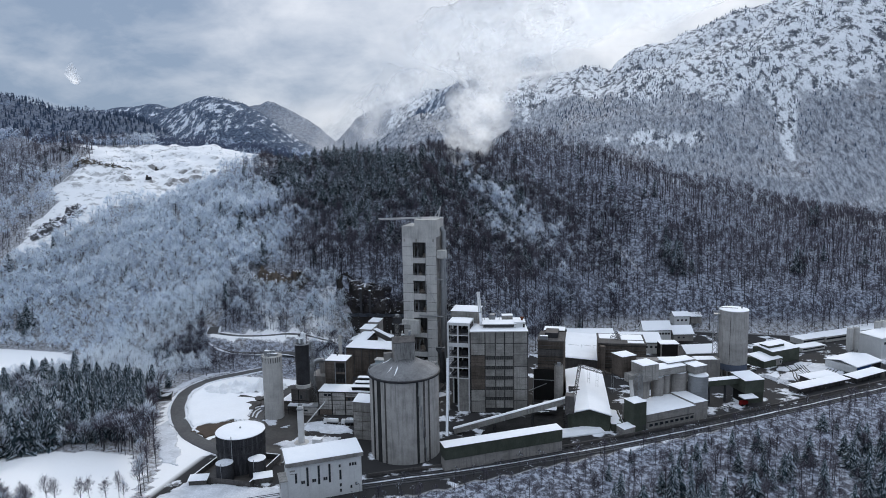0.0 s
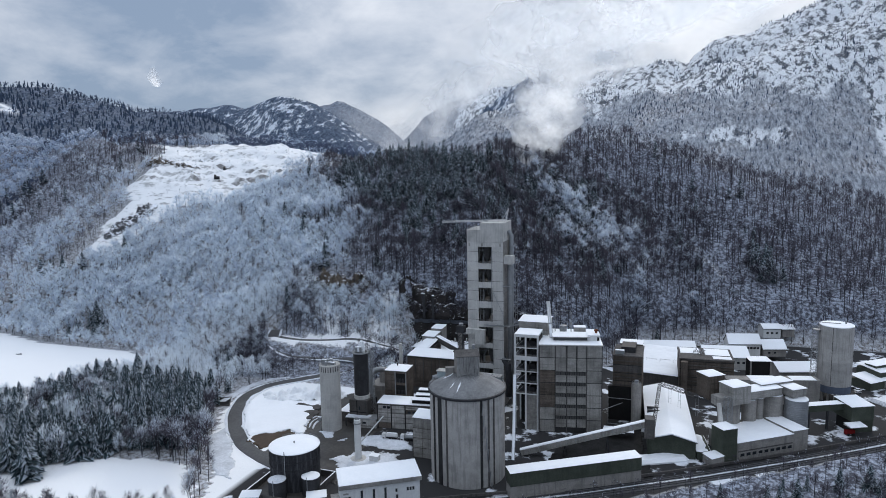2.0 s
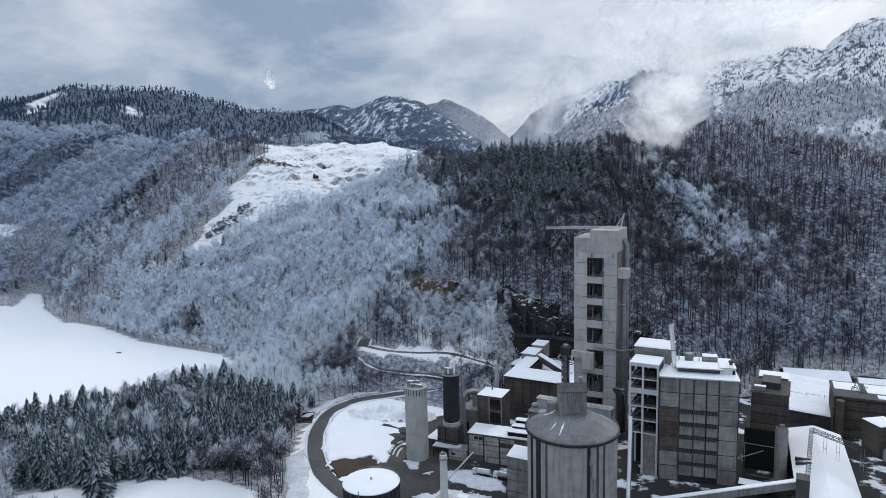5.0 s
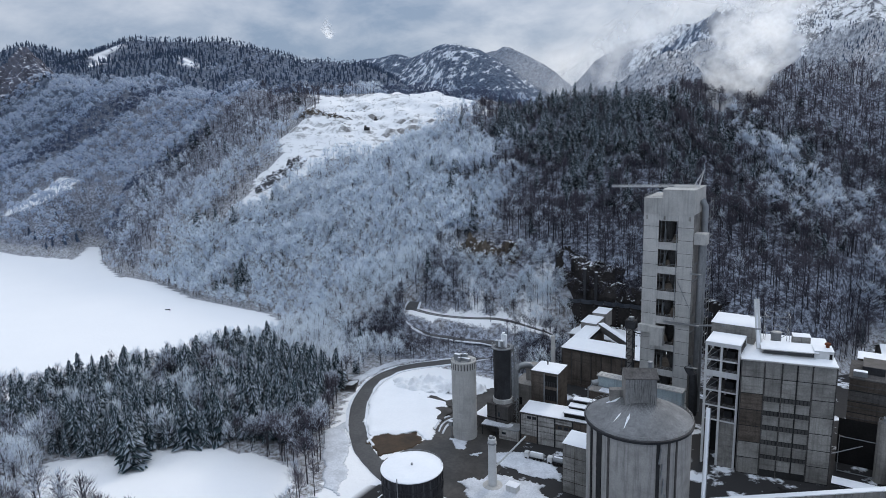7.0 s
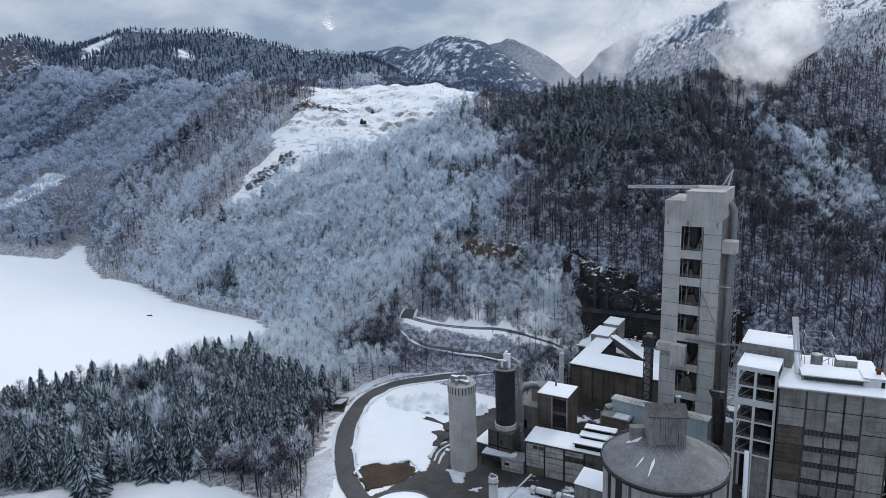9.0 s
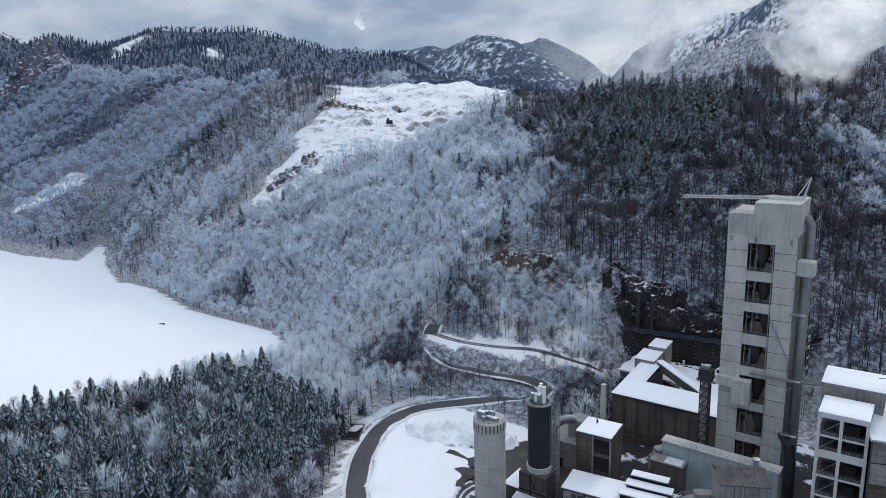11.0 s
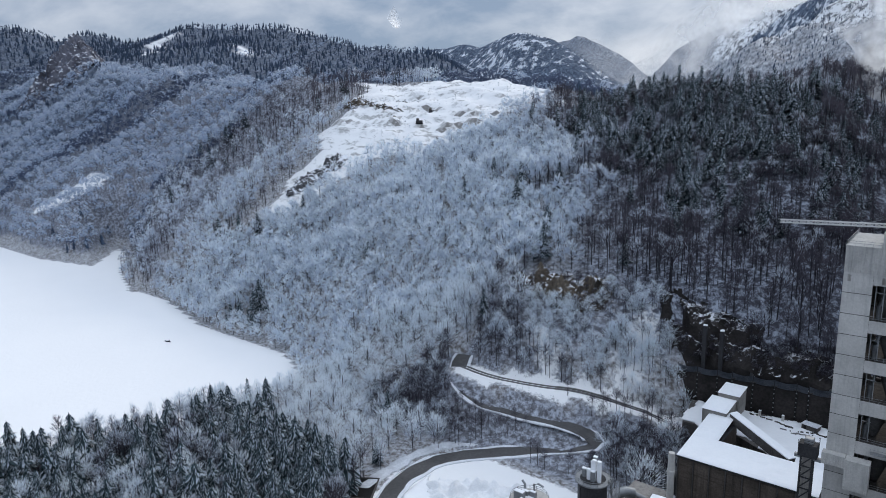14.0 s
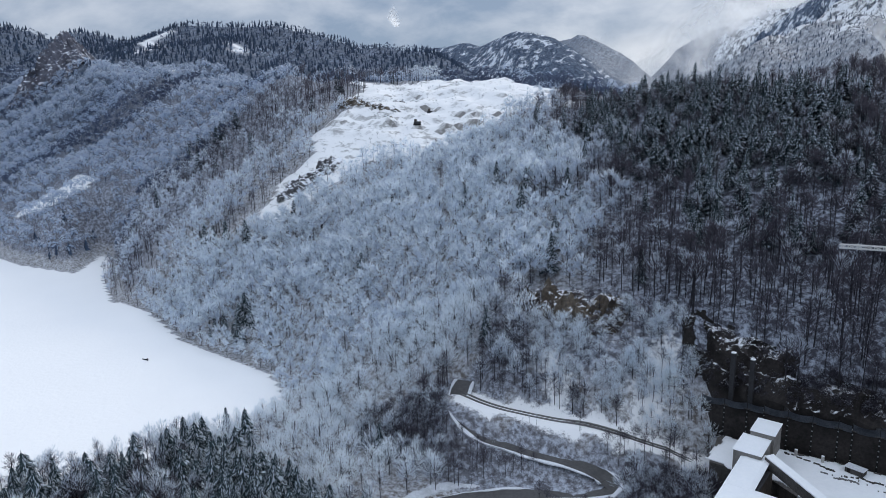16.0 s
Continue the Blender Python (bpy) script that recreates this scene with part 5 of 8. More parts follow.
def sooty_cone(m, cx, cy):
    """Soot round the lantern, streaked down the cone with the rain."""
    nodes, links = m.node_tree.nodes, m.node_tree.links
    bsdf = nodes["Principled BSDF"]
    old = bsdf.inputs["Base Color"].links[0].from_socket
    geo = nodes.new("ShaderNodeNewGeometry")
    off = nodes.new("ShaderNodeVectorMath")
    off.operation = "SUBTRACT"
    links.new(geo.outputs["Position"], off.inputs[0])
    off.inputs[1].default_value = (cx, cy, 0)
    flat = nodes.new("ShaderNodeVectorMath")
    flat.operation = "MULTIPLY"
    links.new(off.outputs[0], flat.inputs[0])
    flat.inputs[1].default_value = (1, 1, 0)
    unit = nodes.new("ShaderNodeVectorMath")
    unit.operation = "NORMALIZE"
    links.new(flat.outputs[0], unit.inputs[0])
    size = nodes.new("ShaderNodeVectorMath")
    size.operation = "LENGTH"
    links.new(flat.outputs[0], size.inputs[0])
    ray = nodes.new("ShaderNodeTexNoise")
    ray.inputs["Scale"].default_value, ray.inputs["Detail"].default_value = 26.0, 8.0
    links.new(unit.outputs[0], ray.inputs["Vector"])
    speck = nodes.new("ShaderNodeTexNoise")
    speck.inputs["Scale"].default_value, speck.inputs["Detail"].default_value = 1.6, 9.0
    links.new(geo.outputs["Position"], speck.inputs["Vector"])
    both = nodes.new("ShaderNodeMath")
    both.operation = "MULTIPLY_ADD"
    links.new(ray.outputs[0], both.inputs[0])
    both.inputs[1].default_value = 9.0
    grime = nodes.new("ShaderNodeMath")
    grime.operation = "MULTIPLY"
    links.new(speck.outputs[0], grime.inputs[0])
    grime.inputs[1].default_value = 6.0
    links.new(grime.outputs[0], both.inputs[2])
    reach = nodes.new("ShaderNodeMath")
    reach.operation = "SUBTRACT"
    links.new(size.outputs["Value"], reach.inputs[0])
    links.new(both.outputs[0], reach.inputs[1])
    fade = nodes.new("ShaderNodeMapRange")
    fade.inputs[1].default_value, fade.inputs[2].default_value, fade.inputs[3].default_value, fade.inputs[4].default_value = -4.0, 1.2, 0.92, 0.05
    links.new(reach.outputs[0], fade.inputs[0])
    mix = nodes.new("ShaderNodeMix")
    mix.data_type = "RGBA"
    links.new(fade.outputs[0], mix.inputs[0])
    links.new(old, mix.inputs[6])
    mix.inputs[7].default_value = (0.045, 0.045, 0.047, 1)
    links.new(mix.outputs[2], bsdf.inputs["Base Color"])
    return m


part("cone_roof", turned([(18.0, 46.5), (17.4, 47.0), (12.5, 49.4), (5.2, 53.4), (0, 55)], 96), sooty_cone(material("stained roof concrete", (0.30, 0.30, 0.30), (0.19, 0.19, 0.195), 0.7, 0.9, 0.12, 0.3, streak=0.3), 26.42, -87.63), silo, smooth=True)
for a, r0, r1, w in ((-193, 6.2, 11.0, 2.0), (-204, 6.5, 9.5, 1.4), (-136, 9.5, 13.5, 0.35), (-118, 9.0, 14.5, 0.55)):
    bm = bmesh.new()
    edge = [(r0, 0.1), (r0 * 0.7 + r1 * 0.3, 0.9), (r0 * 0.4 + r1 * 0.6, 0.6), (r1, 0.15)]
    loop = [(r, w * f) for r, f in edge] + [(r, -w * f * 0.8) for r, f in edge[::-1]]
    bm.faces.new([bm.verts.new((r, y, 53.4 - (math.hypot(r, y) - 5.2) * 4.0 / 7.3 + 0.14)) for r, y in loop])
    part("snow_patch", bm, SNOW, silo).matrix_basis = pose(0, 0, 0, 0, 0, a)
lantern = part("lantern", boxes(((-5.2, -4.1, 51.0), (5.0, 4.6, 62.4)), bevel=0.06), CONCRETE, silo)
o = part("lantern_sheet", ribbed(10.2, 11.4, 0.5), material("streaked sheet", (0.36, 0.355, 0.345), (0.24, 0.235, 0.23), 0.7, 1.2, 0.1, 0.1, streak=1.0, streak_color=(0.03, 0.03, 0.03), streak_scale=2.6), lantern)
o.location = (-5.2, -4.12, 51.0)
o = part("lantern_roof", gable(10.4, 8.9, 62.4, 2.0, 0.4, 0.25, "x"), DARK_CONCRETE, lantern)
o.location = (-5.3, -4.2, 0)
part("vent", turned([(0.6, 63.5), (0.6, 66.3), (0.9, 66.4), (0.9, 66.8), (0, 66.9)], 12, (3.4, 0.6)), STEEL, lantern)
part("access_gallery", boxes(((-9.5, 2, 50), (-4.6, 4.6, 55.5)), bevel=0.05), CONCRETE, silo)
rail_pts = [(17.9 * math.cos(radians(a)), 17.9 * math.sin(radians(a)), 46.7) for a in range(0, 361, 9)]
railing(silo, rail_pts, 1.2)
bm = bmesh.new()
for k in range(8):
    a = radians(-64 - k * 2)
    add_bar(bm, (17.9 * math.cos(a), 17.9 * math.sin(a), 0 + k * 5.5), (17.9 * math.cos(a + 0.03), 17.9 * math.sin(a + 0.03), 5.5 + k * 5.5), 0.25)
part("ladder", bm, STEEL, silo)
spout = thing("inclined_chute", "narrow snow-covered chute between silo and lift tower", "chute", (0, 0, 0))
part("trough", pipe([(50.5, -95, 12.5), (49.4, -88, 28), (48.0, -80, 48)], 0.75, 8), STEEL, spout)
part("snow_strip", pipe([(50.4, -95.5, 12.9), (49.3, -88.5, 28.4), (47.9, -80.5, 48.4)], 0.65, 8), SNOW, spout)

# ---- yard by the tank farm and the raw meal silos ----
ring = thing("meal_silo", "tall pale ribbed concrete silo with equipment on top", "silo", (-63.4, -59.2, 0))
part("wall", turned([(5.65, -0.5), (5.65, 34.0)], 64), PALE_CONCRETE, ring, smooth=True)
part("head_ring", turned([(5.65, 34.0), (5.85, 34.05), (5.85, 37.8), (0, 37.9)], 64), PALE_CONCRETE, ring)
hoop = part("hoop", turned([(5.64, 2.0), (5.73, 2.03), (5.73, 2.17), (5.64, 2.2)], 64), PALE_CONCRETE, ring)
for k in range(1, 15):
    again(hoop, (0, 0, k * 2.2))
slot = part("slot", boxes(((-0.22, -0.08, 34.4), (0.22, 0.04, 37.4))), DARK_CONCRETE, ring)
slot.matrix_basis = pose(5.8, 0, 0, 0, 0, 90)
for k in range(1, 26):
    a = k * 360 / 26
    again(slot, (5.8 * math.cos(radians(a)), 5.8 * math.sin(radians(a)), 0), a + 90)
railing(ring, [(5.5 * math.cos(radians(a)), 5.5 * math.sin(radians(a)), 37.9) for a in range(0, 361, 20)], 1.2)
random.seed(5)
for k in range(7):
    a, r = random.uniform(0, 6.28), random.uniform(0.5, 3.6)
    x, y, w, h = r * math.cos(a), r * math.sin(a), random.uniform(0.7, 1.8), random.uniform(1.0, 3.0)
    part("filter_unit", boxes(((x - w, y - w / 2, 37.9), (x + w, y + w / 2, 37.9 + h)), bevel=0.08), STEEL, ring)
    part("unit_snow", boxes(((x - w * 0.9, y - w * 0.45, 37.9 + h), (x + w * 0.9, y + w * 0.45, 38.1 + h)), bevel=0.08), SNOW, ring)
part("vent_pipe", pipe([(1, 1, 37.9), (1, 1, 42.5), (2.4, 1, 43.2), (4, 1, 42.8)], 0.3, 8), STEEL, ring, smooth=True)
part("vent_pipe", pipe([(-2, 1, 37.9), (-2, 1, 41.5), (-3, 1, 42.5)], 0.35, 8), STEEL, ring, smooth=True)
part("filler_box", boxes(((-6.6, -4.2, 5.2), (-4.6, -2.6, 7.4)), bevel=0.06), STEEL, ring)
part("filler_snow", snow_slab(2.2, 1.8, 7.4, 0.3, 2, (-6.7, -4.3)), SNOW, ring)
part("ladder", bars([((-5.9, -2.9, 0), (-5.9, -2.9, 5.2)), ((-5.5, -3.5, 0), (-5.5, -3.5, 5.2))], 0.1), STEEL, ring)

stack = thing("dark_silo", "dark steel tower silo on a square concrete base", "silo", (-51.5, -43.7, 0))
part("base", boxes(((-5.6, -5.6, 0), (5.6, 5.6, 14.2)), bevel=0.1), DARK_CONCRETE, stack)
part("base_beam", boxes(((-5.7, -5.75, 7.0), (5.7, -5.6, 7.5)), ((-1.0, -5.75, 0), (-0.5, -5.6, 14)), ((-5.75, -5.6, 7.0), (-5.6, 5.6, 7.5))), BLACK, stack)
part("base_window", boxes(((0.3, -5.7, 8.4), (1.3, -5.6, 10.6))), GLASS, stack)
part("collar", turned([(4.7, 14.2), (4.7, 16.2), (4.3, 16.4)], 40), PALE_CONCRETE, stack, smooth=True)
part("shell", turned([(4.15, 16.0), (4.15, 40.6), (4.3, 40.8), (4.3, 41.4), (0, 41.6)], 40), DARK_STEEL, stack, smooth=True)
for a in range(0, 360, 40):
    r = part("seam", boxes(((-0.12, -0.1, 16.4), (0.12, 0.1, 40.6))), material("pale seam", (0.16, 0.16, 0.165), None, 0.6) if a == 0 else stack.children[-1].data.materials[0], stack)
    r.matrix_basis = pose(4.2 * math.cos(radians(a)), 4.2 * math.sin(radians(a)), 0, 0, 0, a + 90)
railing(stack, [(4.9 * math.cos(radians(a)), 4.9 * math.sin(radians(a)), 41.4) for a in range(0, 361, 24)], 1.2)
part("top_deck", turned([(5.1, 41.0), (5.1, 41.4), (0, 41.5)], 32), STEEL, stack)
for k in range(12):
    a, r = random.uniform(0, 6.28), random.uniform(0.3, 3.6)
    x, y, h = r * math.cos(a), r * math.sin(a), random.uniform(1.6, 6.4)
    part("vent", boxes(((x - 0.55, y - 0.45, 41.4), (x + 0.55, y + 0.45, 41.4 + h)), bevel=0.1), SNOW if k % 2 else STEEL, stack)
    part("vent_snow", boxes(((x - 0.65, y - 0.55, 41.4 + h), (x + 0.65, y + 0.55, 41.75 + h)), bevel=0.12), SNOW, stack)
part("stair_frame", lattice((6.2, 1, 0), (6.2, 1, 42), 2.2, 2.8, 0.09, (0, 1, 0)), STEEL, stack)
part("feed_pipe", pipe([(5.2, 2.6, 6), (5.2, 2.6, 30), (4.6, 2.2, 42)], 0.35, 8), STEEL, stack, smooth=True)

canopy = thing("loading_canopy", "flat snow-dusted canopy beside the dark silo", "canopy", (-57.5, -54.5, 0), 8)
part("roof", boxes(((0, 0, 5.0), (15, 5.5, 5.4)), bevel=0.05), STEEL, canopy)
for x in (0.5, 7.5, 14.5):
    part("post", boxes(((x - 0.2, 0.2, 0), (x + 0.2, 0.6, 5.0))), DARK_STEEL, canopy)
part("roof_snow", snow_slab(14.8, 5.3, 5.4, 0.2, 6, (0.1, 0.1)), DIRTY_SNOW, canopy)
link = thing("low_link_building", "low grey building with snow roof between the silos", "building", (-58.5, -48, 0))
part("wall", boxes(((-6, 0, 0), (1.5, 12, 6)), bevel=0.06), DARK_CONCRETE, link)
part("roof_snow", snow_slab(8, 12.6, 6, 0.4, 8, (-6.3, -0.3)), SNOW, link)

white_stack = thing("white_stack", "slim white round stack on a snow-covered plinth", "stack", (-31.2, -90.4, 0))
part("shaft", turned([(1.75, 0), (1.75, 7.5), (1.7, 7.6), (1.7, 15), (1.65, 15.1), (1.65, 20.9), (0, 21.0)], 32), WHITE_PAINT, white_stack, smooth=True)
part("plinth", turned([(4.2, 0), (4.0, 0.5), (0, 0.6)], 32), PALE_CONCRETE, white_stack)
part("ring", turned([(1.95, 18.8), (1.95, 19.3), (1.7, 19.4)], 32), STEEL, white_stack)
part("filter_cap", boxes(((-1.0, -0.9, 20.9), (0.2, 0.4, 22.1)), ((0.3, -0.2, 20.9), (1.1, 0.9, 21.7)), bevel=0.08), STEEL, white_stack)
part("duct", pipe([(1.4, 1.2, 9), (10.5, 9, 20.5)], 0.34, 10), WHITE_PAINT, white_stack)
pump = thing("pump_hut", "small white hut with snow on its roof", "hut", (-24.6, -91.5, 0))
part("wall", boxes(((0, 0, 0), (4.6, 3.4, 3.0)), bevel=0.05), WHITE_PAINT, pump)
part("roof_snow", snow_slab(5.0, 3.8, 3.0, 0.35, 4, (-0.2, -0.2)), SNOW, pump)

tank = thing("storage_tank", "large round black tank with snow on its lid", "tank", (-48.6, -121.2, 0))
part("shell", turned([(11.6, -1), (11.6, 18.4)], 80), material("sooty tank steel", (0.05, 0.05, 0.055), (0.02, 0.02, 0.022), 0.7, 0.8, 0.1, 0.1, streak=0.7, streak_color=(0.14, 0.14, 0.15)), tank, smooth=True)
for z in (10.5, 14.2, 18.0):
    part("hoop", turned([(11.6, z), (11.85, z), (11.85, z + 0.3), (11.6, z + 0.3)], 80), DARK_STEEL, tank)
for a in range(0, 360, 12):
    part("stay", boxes(((-0.1, -0.1, 10.6), (0.1, 0.1, 18.0))), DARK_STEEL, tank).matrix_basis = pose(11.7 * math.cos(radians(a)), 11.7 * math.sin(radians(a)), 0, 0, 0, a)
part("lid_snow", turned([(11.9, 18.4), (11.85, 18.7), (11.0, 18.95), (6, 19.3), (0, 19.5)], 80), SNOW, tank, smooth=True)
part("lid_vent", turned([(0.4, 19.3), (0.4, 20.2), (0, 20.3)], 10), STEEL, tank)
part("gauge_pipe", bars([((2.0, -11.9, 0), (2.0, -11.9, 20.2))], 0.2, 8), STEEL, tank)
railing(tank, [(11.5 * math.cos(radians(a)), 11.5 * math.sin(radians(a)), 18.5) for a in range(30, 151, 10)], 1.1)
for (x, y, r, lid, say) in ((-48.7, -136.5, 4.0, DIRTY_SNOW, "small round black tank with a grey lid"), (-35.8, -129.0, 4.1, SNOW, "small round black tank with a snowy lid")):
    t = thing("small_tank", say, "tank", (x, y, 0), group="small tanks")
    part("shell", turned([(r, -1), (r, 8.6)], 40), DARK_STEEL, t, smooth=True)
    part("lid", turned([(r + 0.1, 8.5), (r + 0.05, 8.75), (r * 0.5, 8.95), (0, 9.0)], 40), lid, t, smooth=True)
    part("pipe", bars([((0.6, -r - 0.25, 0), (0.6, -r - 0.25, 9.8))], 0.13, 8), STEEL, t)
bund = thing("tank_bund", "dark concrete bund wall round the tanks, snow on top", "wall", (-48, -125, 0))
part("wall", boxes(((-15.5, -16, 0), (-15.0, 14, 2.6)), ((14.5, -16, 0), (15.0, 14, 2.6)), ((-15, 13.5, 0), (14.5, 14, 2.6)), ((-15, -16, 0), (14.5, -15.5, 2.6))), DARK_CONCRETE, bund)
part("wall_snow", boxes(((-15.6, -16, 2.6), (-14.9, 14, 2.85)), ((14.4, -16, 2.6), (15.1, 14, 2.85)), ((-14.9, 13.4, 2.6), (14.4, 14.1, 2.85)), bevel=0.1), SNOW, bund)
part("bund_floor", boxes(((-15, -15.5, 0.05), (14.5, 13.5, 0.2))), ASPHALT, bund)
for x, y, turn, say in ((-32.5, -138, 30, "low shed with a snow roof"), (-62, -146, 20, "small lean-to with a snow roof")):
    s = thing("yard_shed", say, "shed", (x, y, 0), turn)
    part("wall", boxes(((0, 0, 0), (8, 5, 2.6)), bevel=0.05), DARK_CONCRETE, s)
    part("roof_snow", snow_slab(9, 6, 2.6, 0.35, 5, (-0.5, -0.5), (0, 0.1)), SNOW, s)

# white office-like building by the railway
white = thing("white_building", "white plastered building with tall slit windows and snow roof", "building", (-8.2, -151.5, 0), 33)
part("wall", boxes(((0, 0, -1), (33, 13, 17.2)), bevel=0.06), WHITE_PAINT, white)
part("roof", boxes(((-0.8, -0.9, 17.2), (33.8, 14, 19.0)), bevel=0.08), PANEL, white, "grey roof fascia")
part("roof_snow", snow_slab(34.4, 14.8, 19.0, 0.5, 15, (-0.7, -0.8), (0, 0.06)), SNOW, white)
window_row(white, [(x, -0.02, 7.0) for x in (8.6, 13.6, 18.4)], 0.8, 8.6, PANEL)
window_row(white, [(x, -0.02, 9.2) for x in (3.6,)] + [(23.2, -0.02, 7.5)], 0.8, 4.4, PANEL, name="window")
window_row(white, [(x, -0.02, 13.2) for x in (27.8, 29.0, 30.2, 23.0)] + [(x, -0.02, 8.4) for x in (6.2, 7.0, 11.0, 11.9, 16.0, 16.9)] + [(23.2, -0.02, 4.2), (23.2, -0.02, 1.6), (28.0, -0.02, 2.6), (30.3, -0.02, 3.6)], 0.7, 1.3, PANEL)
part("porch", boxes(((-3.0, 0.5, 0), (0, 9, 10.5)), bevel=0.06), WHITE_PAINT, white)
part("porch_roof", boxes(((-3.6, 0.0, 10.5), (0, 9.6, 10.9))), PANEL, white)
window_row(white, [(-3.02, y, 7.0) for y in (2.5, 6.0)], 1.0, 1.8, PANEL, "y")
part("sign_bar", boxes(((1.0, -0.06, 14.6), (3.2, 0, 15.3)), ((1.0, -0.06, 13.4), (4.2, 0, 13.7))), PANEL, white, "unreadable grey sign bars")
box_b = thing("switch_building", "grey panelled block with snow roof beside the silo", "building", (-5.2, -80, 0))
part("wall", boxes(((0, 0, 0), (15, 9, 21.0))), BROWN_PANEL, box_b)
for k in range(3):
    for j in range(4):
        part("panel", boxes(((0.2 + k * 4.95, -0.12, 0.2 + j * 5.2), (4.95 + k * 4.95, 0.05, 5.1 + j * 5.2)), bevel=0.05), PANEL, box_b)
        part("panel", boxes(((-0.12, 0.2 + k * 2.95, 0.2 + j * 5.2), (0.05, 2.95 + k * 2.95, 5.1 + j * 5.2)), bevel=0.05), PANEL, box_b)
part("roof_snow", snow_slab(15.4, 9.4, 21.0, 0.5, 16, (-0.2, -0.2), (0, 0.16)), SNOW, box_b)

# long workshop with banded walls
shop = thing("workshop", "long grey banded workshop with a snow-covered roof", "building", (-38.5, -51.0, 0), 7)
part("wall", boxes(((0, 0.1, 0), (41, 13, 14.2))), DARK_CONCRETE, shop)
for k in range(5):
    part("pillar", boxes(((k * 8.1 - 0.2, -0.3, 0), (k * 8.1 + 0.2, 0.15, 14.2))), JOINT, shop)
    for j, (z0, z1) in enumerate(((0.3, 3.4), (3.6, 6.4), (6.6, 9.0), (9.2, 11.4), (11.6, 13.6))):
        part("panel", boxes(((k * 8.1 + 0.35, -0.05, z0), (k * 8.1 + 7.75, 0.12, z1)), bevel=0.04), BROWN_PANEL if k > 2 or (k * 3 + j * 5) % 7 == 0 else STREAKED, shop)
window_row(shop, [(x, -0.06, 11.9) for x in (4.2, 6.6)] + [(x, -0.06, 9.6) for x in (18.6, 21.4, 24.0, 27.0)], 1.7, 1.1, DARK_STEEL)
part("roof", boxes(((-0.4, -0.6, 14.2), (41.4, 13.4, 14.6))), DARK_CONCRETE, shop)
part("roof_snow", snow_slab(41.2, 13.4, 14.6, 0.5, 17, (-0.3, -0.3)), SNOW, shop)
for x, y, w, d, h in ((20, 1.2, 18, 4, 2.4), (21, 6.0, 15, 3.4, 3.6), (22, 10, 12, 3, 5.2)):
    rc = thing("roof_canopy", "long roof canopy with snow over dark openings", "canopy", (-38.5, -51.0, 15.0), 7, "workshop canopies")
    # black block paints in the shade beneath each canopy roof
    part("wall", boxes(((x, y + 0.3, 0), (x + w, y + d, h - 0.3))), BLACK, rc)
    part("roof", boxes(((x - 0.4, y - 0.6, h - 0.3), (x + w + 0.4, y + d + 0.4, h))), STEEL, rc)
    part("roof_snow", snow_slab(w + 0.6, d + 0.8, h, 0.35, int(y), (x - 0.3, y - 0.5)), SNOW, rc)
annex = thing("workshop_annex", "grey lean-to annex at the workshop's end", "building", (-48.2, -54.0, 0), 7)
part("wall", boxes(((0, 0, 0), (9.4, 7, 5.2)), bevel=0.05), STREAKED, annex)
part("roof", boxes(((-0.3, -0.3, 5.2), (9.7, 7.3, 5.5))), STEEL, annex)
part("window", boxes(((1.4, -0.08, 2.6), (3.4, 0, 3.7))), GLASS, annex)

filt = thing("filter_house", "brown sheet-clad filter house with a snow roof", "building", (-41.5, -33.5, 0), 4)
part("wall", boxes(((0, 0, 0), (13.4, 13, 27.6))), BROWN_PANEL, filt)
for z in (13.6, 20.6):
    part("panel", boxes(((0.2, -0.15, z), (6.2, 0.05, z + 6.6)), bevel=0.05), BROWN_PANEL, filt)
    # black sheet behind the bars paints in the shade of the opening
    part("louvre", boxes(((7.0, -0.1, z + 0.6), (12.8, 0.05, z + 6.0))), BLACK, filt)
    part("louvre_bars", boxes(*[((7.2 + k * 0.9, -0.25, z + 0.6), (7.55 + k * 0.9, -0.1, z + 3.0)) for k in range(6)]), DARK_STEEL, filt)
part("post", boxes(((6.3, -0.3, 0), (6.8, 0.1, 27.4)), ((12.9, -0.3, 0), (13.4, 0.1, 27.4))), STEEL, filt)
part("roof", boxes(((-0.4, -0.4, 27.6), (13.8, 13.4, 28.0))), DARK_CONCRETE, filt)
part("roof_snow", snow_slab(13.6, 13.2, 28.0, 0.4, 18, (-0.1, -0.1)), SNOW, filt)
part("vent", turned([(0.35, 28), (0.35, 30), (0, 30.1)], 10, (5, 9)), DARK_STEEL, filt)
thin = thing("thin_stack", "thin pale stack behind the filter house", "stack", (-40.8, -10, 0))
part("shaft", turned([(1.1, 0), (1.1, 31), (1.3, 31.1), (1.3, 32), (1.1, 32.1), (1.0, 38), (0, 38.1)], 20), PALE_CONCRETE, thin, smooth=True)
low = thing("blower_house", "low grey blower house with a fat bent duct", "building", (-61, -16, 0))
part("wall", boxes(((0, 0, 0), (17, 14, 11.5)), bevel=0.05), CONCRETE, low)
part("wall", boxes(((5, 6, 11.5), (17, 14, 19.0)), bevel=0.05), CONCRETE, low)
part("duct", pipe([(3.5, -4, 4), (3.5, -4, 17), (3.9, -3.2, 20), (5.2, -1.5, 21.6), (7.5, 1, 22), (9, 3, 21)], 1.7, 16), STEEL, low, smooth=True)
part("duct", pipe([(9, 3, 21), (13, 3, 20.5), (14, 2, 18)], 0.8, 12), STEEL, low, smooth=True)
part("door", boxes(((4, -0.06, 0.1), (5.6, 0, 4))), BLACK, low)
